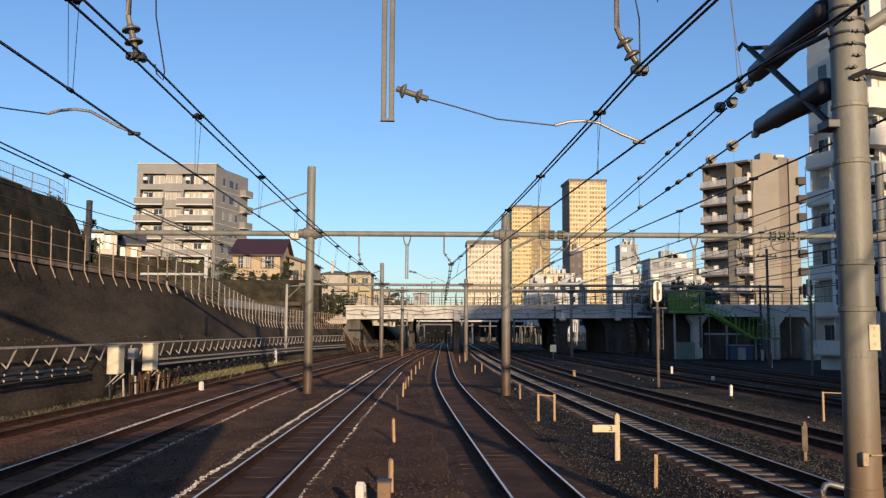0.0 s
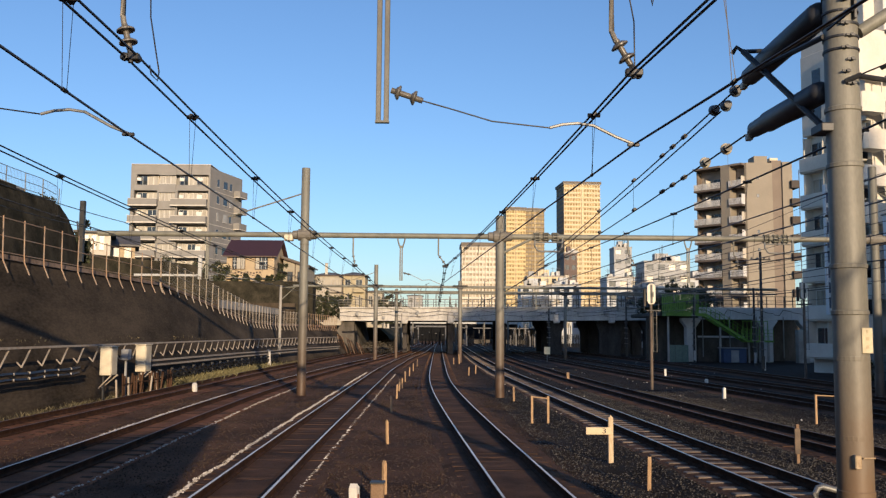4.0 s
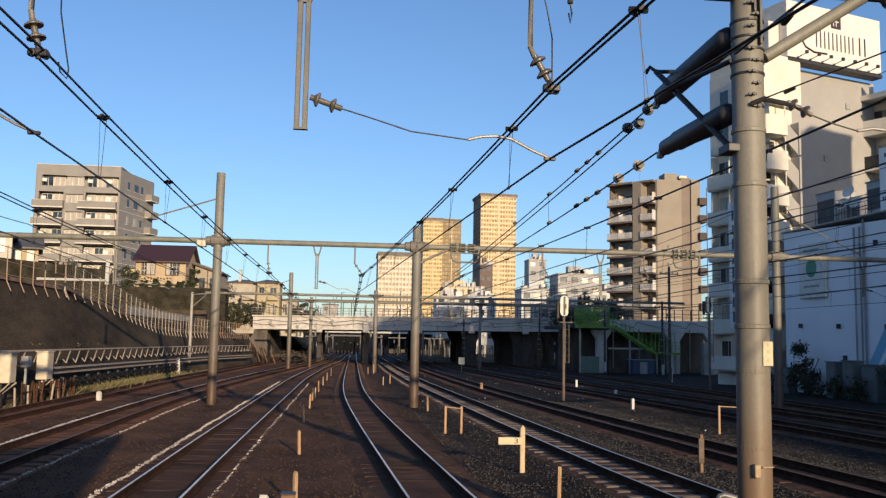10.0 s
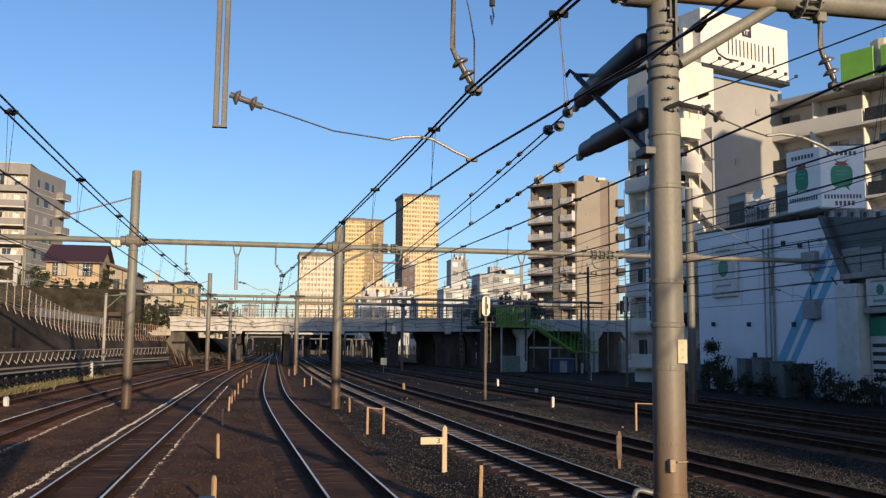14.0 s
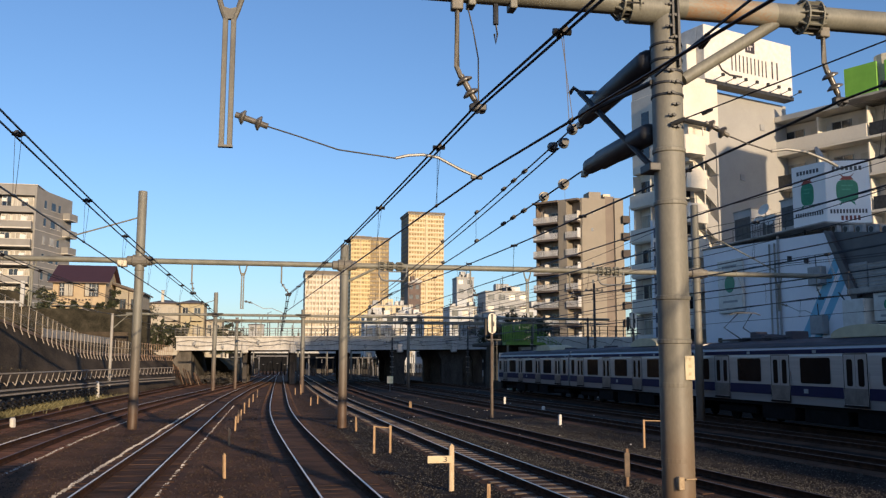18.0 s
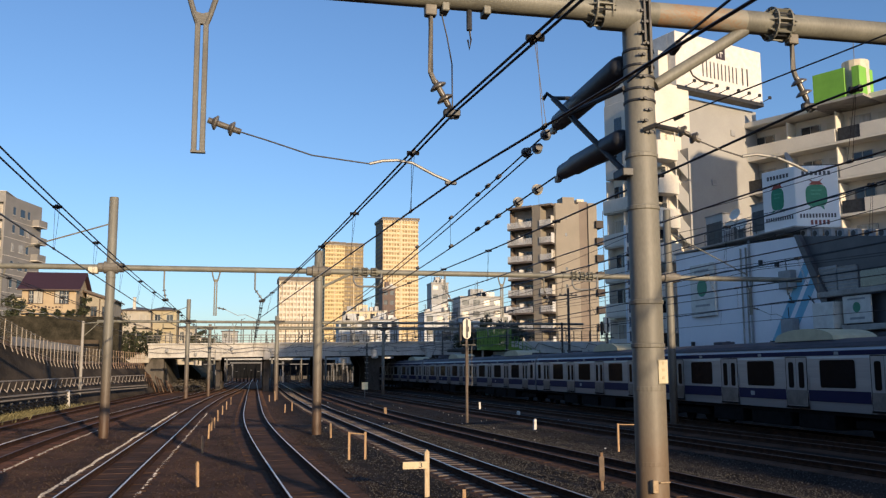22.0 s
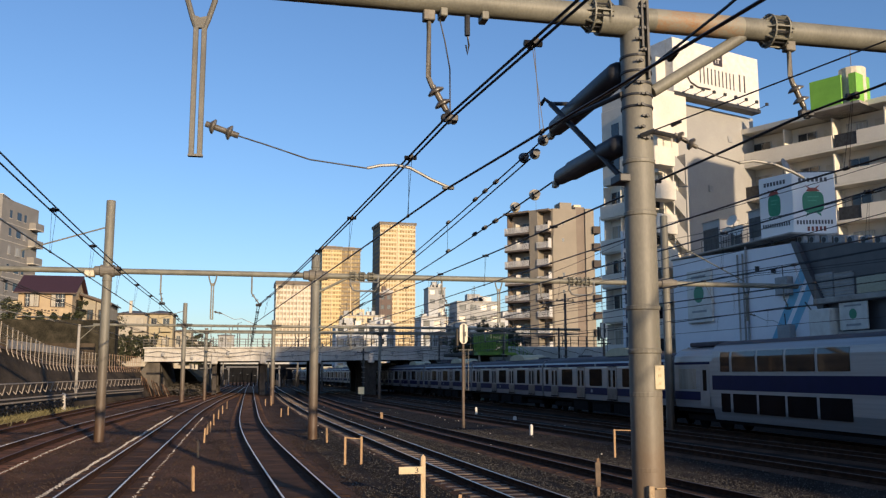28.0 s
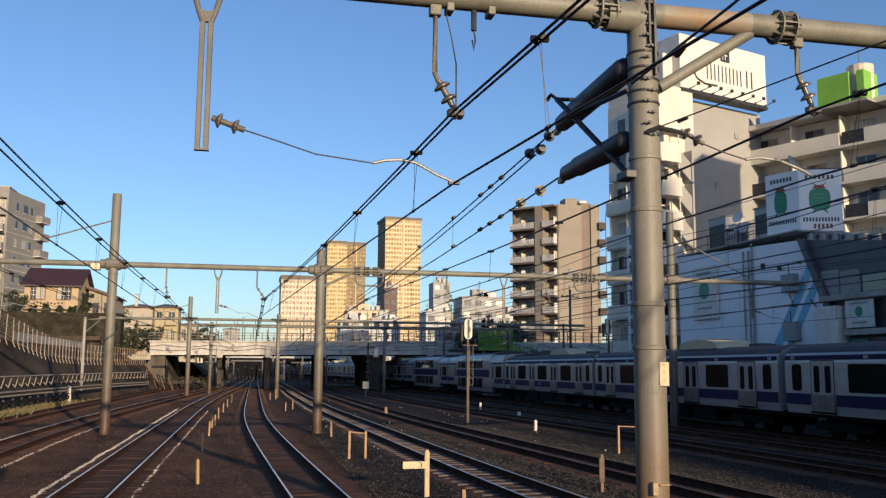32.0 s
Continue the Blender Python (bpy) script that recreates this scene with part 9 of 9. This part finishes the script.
# ---- the train ----
M_STEEL = mat("stainless_side", (0.42, 0.405, 0.40), (0.34, 0.33, 0.325), 0.40, 0.4, scale=1.5, fine=30, bump=0.04, stretch=(1, 0.05, 6))
M_CARROOF = mat("car_roof", (0.075, 0.07, 0.085), (0.05, 0.047, 0.058), 0.75, scale=1.2, bump=0.1)
M_BLUE = mat("blue_band", (0.012, 0.0115, 0.062), (0.01, 0.009, 0.05), 0.6, scale=1, bump=0.02, spec=0.15)
M_DOORSTEEL = mat("door_steel", (0.38, 0.37, 0.365), (0.31, 0.30, 0.295), 0.40, 0.4, scale=2, bump=0.03)
M_UNDER = mat("underframe", (0.014, 0.013, 0.014), (0.007, 0.007, 0.007), 0.9, scale=3, bump=0.2, spec=0.1)
M_CARGLASS = mat("car_window", (0.012, 0.013, 0.015), (0.007, 0.008, 0.009), 0.12, scale=0.8, bump=0.01, spec=0.06)
M_SKYGLASS = mat("curved_car_window", (0.02, 0.028, 0.03), (0.012, 0.018, 0.02), 0.05, scale=0.8, bump=0.005, spec=0.7)
# darker steel for the lower half of the doors
M_DOORLOW = mat("darker_door_steel", (0.20, 0.19, 0.185), (0.12, 0.115, 0.11), 0.4, 0.4, scale=3, bump=0.05)
M_ACCREAM = mat("cooler_cream", (0.60, 0.55, 0.36), (0.50, 0.45, 0.29), 0.6, scale=2, bump=0.08)
HALF = 1.475


def bogie(parent, y):
    fr = part("bogie", G().box(-1.0, 1.0, y - 1.5, y + 1.5, 0.45, 0.75, 0.04).box(-1.05, -0.85, y - 1.7, y + 1.7, 0.4, 0.7, 0.03).box(0.85, 1.05, y - 1.7, y + 1.7, 0.4, 0.7, 0.03), M_UNDER, parent)
    for dy in (-1.05, 1.05):
        part("wheelset", G().lathe([(0, 0.43), (0.12, 0.43), (0.125, 0.12), (1.0, 0.12), (1.005, 0.43), (1.125, 0.43)], (-0.5625, y + dy, 0.43), (1, 0, 0), 18), M_UNDER, fr)


def section(z0, z1, lean=0.06):
    """Half-rounded car section, counter-clockwise from the lower left."""
    pts = [(-HALF + lean, z0), (-HALF, z0 + 0.55), (-HALF, z1 - 0.72), (-HALF + 0.05, z1 - 0.45), (-HALF + 0.22, z1 - 0.2), (-HALF + 0.6, z1 - 0.06), (-0.4, z1)]
    return pts + [(-x, z) for x, z in pts[::-1]]


def ac_unit(parent, y, cream):
    m = M_ACCREAM if cream else M_CARROOF
    dome = [(y - 1.9 * math.cos(q), 3.60 + 0.46 * math.sin(q) ** 0.8) for q in [math.pi * k / 12 for k in range(13)]]
    u = part("cooler", G().prism(dome, "x", -0.95, 0.95), m, parent, "cream roof cooler" if cream else "grey roof cooler")
    part("grille", G().box(-0.5, 0.5, y - 0.5, y + 0.5, 4.04, 4.075), M_UNDER, u)


def pantograph(parent, y):
    p = part("pantograph", G().tube([(-0.5, y - 0.7, 3.75), (-0.5, y + 0.9, 4.35), (-0.35, y - 0.25, 5.0)], 0.03, 5).tube([(0.5, y - 0.7, 3.75), (0.5, y + 0.9, 4.35), (0.35, y - 0.25, 5.0)], 0.03, 5).tube([(-0.8, y - 0.25, 4.92), (-0.5, y - 0.25, 5.02), (0.5, y - 0.25, 5.02), (0.8, y - 0.25, 4.92)], 0.025, 5), M_DARKSTEEL, parent)
    part("base_frame", G().box(-0.8, 0.8, y - 1.0, y + 1.0, 3.68, 3.76), M_DARKSTEEL, p)
    for dx in (-0.7, 0.7):
        for dy in (-0.9, 0.9):
            part("base_insulator", G().lathe([(0, 0.06), (0.05, 0.1), (0.1, 0.06), (0.15, 0.1), (0.2, 0.05)], (dx, y + dy, 3.55), (0, 0, 1), 8), M_PORCELAIN, p)


def pane_with_round_corners(X, s, y0, y1, z0, z1, t, r):
    pts = []
    for cy, cz, q0 in ((y1 - r, z1 - r, 0.0), (y0 + r, z1 - r, 0.5), (y0 + r, z0 + r, 1.0), (y1 - r, z0 + r, 1.5)):
        pts += [(cy + r * math.cos((q0 + 0.125 * k) * math.pi), cz + r * math.sin((q0 + 0.125 * k) * math.pi)) for k in range(5)]
    return G().prism(pts, "x", min(X, X + s * t), max(X, X + s * t))


def commuter_car(cab=0, panto=False, cream=True, label="stainless commuter train car with a blue band"):
    """20 m car along y. cab: 1 at its +y end, -1 at its -y end."""
    th = thing("train_car", (0, 0, 0), label, "train car", "cars of the passing train")
    L = 9.75
    body = part("body", G().prism(section(1.0, 3.62), "y", -L, L), M_STEEL, th)
    part("roof", G().prism([(-HALF + 0.10, 3.30), (-HALF + 0.24, 3.46), (-HALF + 0.6, 3.585), (-0.4, 3.645), (0.4, 3.645), (HALF - 0.6, 3.585), (HALF - 0.24, 3.46), (HALF - 0.10, 3.30)], "y", -L + 0.02, L - 0.02), M_CARROOF, th)
    doors = (-7.41, -2.47, 2.47, 7.41)
    wins = ((-5.93, -3.95), (-0.99, 0.99), (3.95, 5.93))
    for s in (-1, 1):
        X = s * HALF

        def strip(y0, y1, z0, z1, t):
            return G().box(min(X, X + s * t), max(X, X + s * t), y0, y1, z0, z1)
        def rounded(y0, y1, z0, z1, t, r=0.09):
            return pane_with_round_corners(X, s, y0, y1, z0, z1, t, r)
        edges = [-L] + [e for d in doors for e in (d - 0.72, d + 0.72)] + [L]
        for a, b in zip(edges[::2], edges[1::2]):
            part("blue_band", strip(a + 0.02, b - 0.02, 1.33, 1.74, 0.006), M_BLUE, body)
        part("roof_band", strip(-L + 0.05, L - 0.05, 3.0, 3.17, 0.006), M_BLUE, body)
        for d in doors:
            dr = part("door", strip(d - 0.66, d - 0.01, 1.12, 2.95, 0.008).add(*(lambda q: (q.v, q.f))(strip(d + 0.01, d + 0.66, 1.12, 2.95, 0.008))), M_DOORSTEEL, body)
            part("door_pane", rounded(d - 0.50, d - 0.16, 1.80, 2.78, 0.013), M_CARGLASS, dr)
            part("door_pane", rounded(d + 0.16, d + 0.50, 1.80, 2.78, 0.013), M_CARGLASS, dr)
            part("kick_plate", strip(d - 0.64, d + 0.64, 1.14, 1.72, 0.011), M_DOORLOW, dr, "darker steel lower door panel")
            part("door_surround", strip(d - 0.70, d + 0.70, 1.1, 2.98, 0.004), M_UNDER, body)
            part("grab_rail", strip(d - 0.80, d - 0.77, 1.75, 2.3, 0.03), M_DOORSTEEL, body)
            part("door_lamp", strip(d - 0.72, d - 0.68, 2.97, 3.0, 0.02), M_WHITE, dr)
            part("door_sill", strip(d - 0.72, d + 0.72, 1.04, 1.1, 0.03), M_UNDER, body)
        for a, b in wins:
            part("window_rim", rounded(a - 0.05, b + 0.05, 1.79, 2.89, 0.008, 0.13), M_DOORSTEEL, body)
            part("window", rounded(a, b, 1.84, 2.84, 0.012, 0.1), M_CARGLASS, body)
        for a, b in ((-9.35, -8.6), (8.6, 9.35)):
            if (cab == 1 and a > 0) or (cab == -1 and a < 0):
                part("cab_window", strip(a + 0.2, b + 0.1, 2.0, 2.8, 0.012), M_CARGLASS, body)
            else:
                part("window_rim", rounded(a + 0.02, b - 0.02, 1.79, 2.89, 0.008, 0.16), M_DOORSTEEL, body)
                part("window", rounded(a + 0.07, b - 0.07, 1.84, 2.84, 0.012, 0.14), M_CARGLASS, body)
        for y in (-9.2, -4.95, 0.0, 4.95, 9.2):
            part("side_lamp", strip(y - 0.12, y + 0.12, 3.02, 3.14, 0.02), M_GREY, body)
        part("number_mark", strip(0.5, 0.8, 1.45, 1.62, 0.01), M_GREY, body)
    part("underframe", G().box(-1.3, 1.3, -L, L, 0.85, 1.05), M_UNDER, th)
    for y0, y1, w in ((-4.4, -2.2, 1.3), (-1.6, 1.2, 1.25), (1.8, 4.3, 1.3)):
        part("equipment_box", G().box(-w, w, y0, y1, 0.3, 0.86, 0.03), M_UNDER, th)
    for y in (-6.9, 6.9):
        bogie(th, y)
    ac_unit(th, -2.2, cream)
    for y in (5.0, -6.6):
        part("vent", G().box(-0.35, 0.35, y, y + 0.8, 3.63, 3.78, 0.03), M_CARROOF, th)
    for e in (-1, 1):
        if cab == e:
            nose = part("cab_front", G().prism([(e * 9.7, 0.9), (e * 10.05, 1.0), (e * 10.0, 2.0), (e * 9.8, 3.3), (e * 9.66, 3.55), (e * 9.62, 3.55), (e * 9.62, 0.9)], "x", -HALF + 0.02, HALF - 0.02), M_WHITE, th, "white cab front")
            part("windscreen", G().prism([(e * 10.02, 1.98), (e * 9.83, 3.2), (e * 9.81, 3.2), (e * 10.0, 1.98)], "x", -1.15, 1.15), M_CARGLASS, nose)
            part("front_band", G().box(-1.4, 1.4, *sorted((e * 10.03, e * 10.06)), 1.5, 1.9), M_BLUE, nose)
            part("skirt", G().box(-1.2, 1.2, *sorted((e * 9.3, e * 9.9)), 0.3, 0.9, 0.04), M_UNDER, nose)
            for dx in (-0.95, 0.95):
                part("headlight", G().lathe([(0, 0.1), (0.03, 0.1)], (dx, e * 10.03, 1.35), (0, e, 0), 12), M_WHITE, nose)
        else:
            part("gangway", G().box(-0.5, 0.5, *sorted((e * L, e * 9.99)), 1.1, 3.1, 0.03), M_UNDER, th)
    part("coupler", G().box(-0.12, 0.12, -10.0, -9.7, 0.75, 0.98).box(-0.12, 0.12, 9.7, 10.0, 0.75, 0.98), M_UNDER, th)
    if panto:
        pantograph(th, 8.0)
        for y0, w, hh in ((5.6, 0.5, 0.32), (4.4, 0.7, 0.25), (3.2, 0.4, 0.38), (6.3, 0.3, 0.45)):
            part("roof_box", G().box(-w, w, y0, y0 + 0.55, 3.6, 3.62 + hh, 0.04), M_CARROOF, th)
        for x in (-0.75, 0.75):
            part("roof_conduit", G().tube([(x, 2.8, 3.72), (x, 5.0, 3.74), (x * 0.8, 7.0, 3.78)], 0.03, 5), M_DARKSTEEL, th)
    return th


def double_deck_car():
    th = thing("double_deck_car", (0, 0, 0), "double-deck train car with two rows of windows and a blue band", "train car", "cars of the passing train")
    L = 9.75
    body = part("body", G().prism(section(0.55, 4.02, 0.12), "y", -6.1, 6.1).prism(section(1.0, 3.85), "y", -L, -6.1).prism(section(1.0, 3.85), "y", 6.1, L), M_STEEL, th)
    part("roof", G().prism([(-HALF + 0.24, 3.84), (-HALF + 0.6, 3.985), (-0.4, 4.045), (0.4, 4.045), (HALF - 0.6, 3.985), (HALF - 0.24, 3.84)], "y", -6.1, 6.1), M_CARROOF, th)
    for s in (-1, 1):
        X = s * HALF

        def strip(y0, y1, z0, z1, t):
            return G().box(min(X, X + s * t), max(X, X + s * t), y0, y1, z0, z1)
        part("blue_band", strip(-5.6, 6.1, 1.86, 2.5, 0.006), M_BLUE, body)
        for e in (-1, 1):
            part("blue_band", strip(*sorted((e * 6.9, e * L)), 1.35, 1.75, 0.006), M_BLUE, body)
            part("roof_band", strip(*sorted((e * 6.3, e * L)), 3.0, 3.12, 0.006), M_BLUE, body)
            dr = part("door", strip(*sorted((e * 6.35, e * 7.2)), 1.1, 2.95, 0.01), M_DOORSTEEL, body)
            part("door_pane", strip(*sorted((e * 6.6, e * 6.95)), 1.8, 2.75, 0.014), M_CARGLASS, dr)
            part("window", strip(*sorted((e * 7.6, e * 9.3)), 1.85, 2.8, 0.012), M_CURTAIN if e > 0 else M_CARGLASS, body)
        for k in range(5):
            y0, wd = (4.55 - 2.0 * k, 1.82) if k else (4.6, 0.75)
            part("upper_window", G().prism([(X + s * 0.012, 2.66), (X + s * 0.012, 3.3), (X - s * 0.03, 3.52), (X - s * 0.06, 3.52), (X - s * 0.02, 3.3), (X - s * 0.02, 2.66)], "y", y0, y0 + wd), M_SKYGLASS, body)
            part("lower_window", strip(y0, y0 + wd, 0.92, 1.72, 0.012), M_CARGLASS, body)
    part("underframe", G().box(-1.3, 1.3, -L, -6.1, 0.8, 1.02).box(-1.3, 1.3, 6.1, L, 0.8, 1.02).box(-1.25, 1.25, -6, 6, 0.4, 0.56), M_UNDER, th)
    for y in (-7.6, 7.6):
        bogie(th, y)
    for e in (-1, 1):
        part("cooler", G().box(-0.9, 0.9, *sorted((e * 6.4, e * 9.2)), 3.84, 4.06, 0.05), M_CARROOF, th)
        part("gangway", G().box(-0.5, 0.5, *sorted((e * L, e * 9.99)), 1.1, 3.1, 0.03), M_UNDER, th)
    part("coupler", G().box(-0.12, 0.12, -10.0, -9.7, 0.75, 0.98).box(-0.12, 0.12, 9.7, 10.0, 0.75, 0.98), M_UNDER, th)
    return th


plain = commuter_car()
head = commuter_car(1, label="leading stainless train car with a white cab and blue band")
tail = commuter_car(-1, label="stainless train car with its white cab facing the next set")
power = commuter_car(0, True, True, label="stainless train car with a pantograph and blue band")
deck = double_deck_car()
# fifteen cars, front to rear: a set of five, then a set of ten with two double-deck cars
ORDER = [head, plain, power, plain, tail, head, plain, power, plain, plain, deck, deck, power, plain, tail]
CARS, used = [], set()
for proto in ORDER:
    CARS.append(proto if proto not in used else copy_thing(proto, pose(0, 0, 0)))
    used.add(proto)
# distance of the train's front along the track, against time
FRONT = [(0, -196.0), (13, 4.4), (15.5, 42.9), (16, 50.65), (17, 66.3), (18, 81.6), (20, 112.6), (22, 143.4), (23, 158.9), (25, 191.1), (27, 224.0), (28, 240.95), (30, 276.7), (32, 312.0)]


def car_pose(s):
    x0, x1 = LINE["k"](s - 5), LINE["k"](s + 5)
    return pose((x0 + x1) / 2, s, 0, 0, 0, -math.degrees(math.atan((x1 - x0) / 10)))


def motions():
    """The train runs away from the camera along its track."""
    for k, car in enumerate(CARS):
        walk(car, [(t, car_pose(lerp(FRONT, t) - 20.0 * k - 10.0)) for t in [0, 6, 13, 15.5, 16, 17, 18, 19, 20, 21, 22, 23, 24, 25, 26, 27, 28, 29, 30, 31, 32]])


motions()
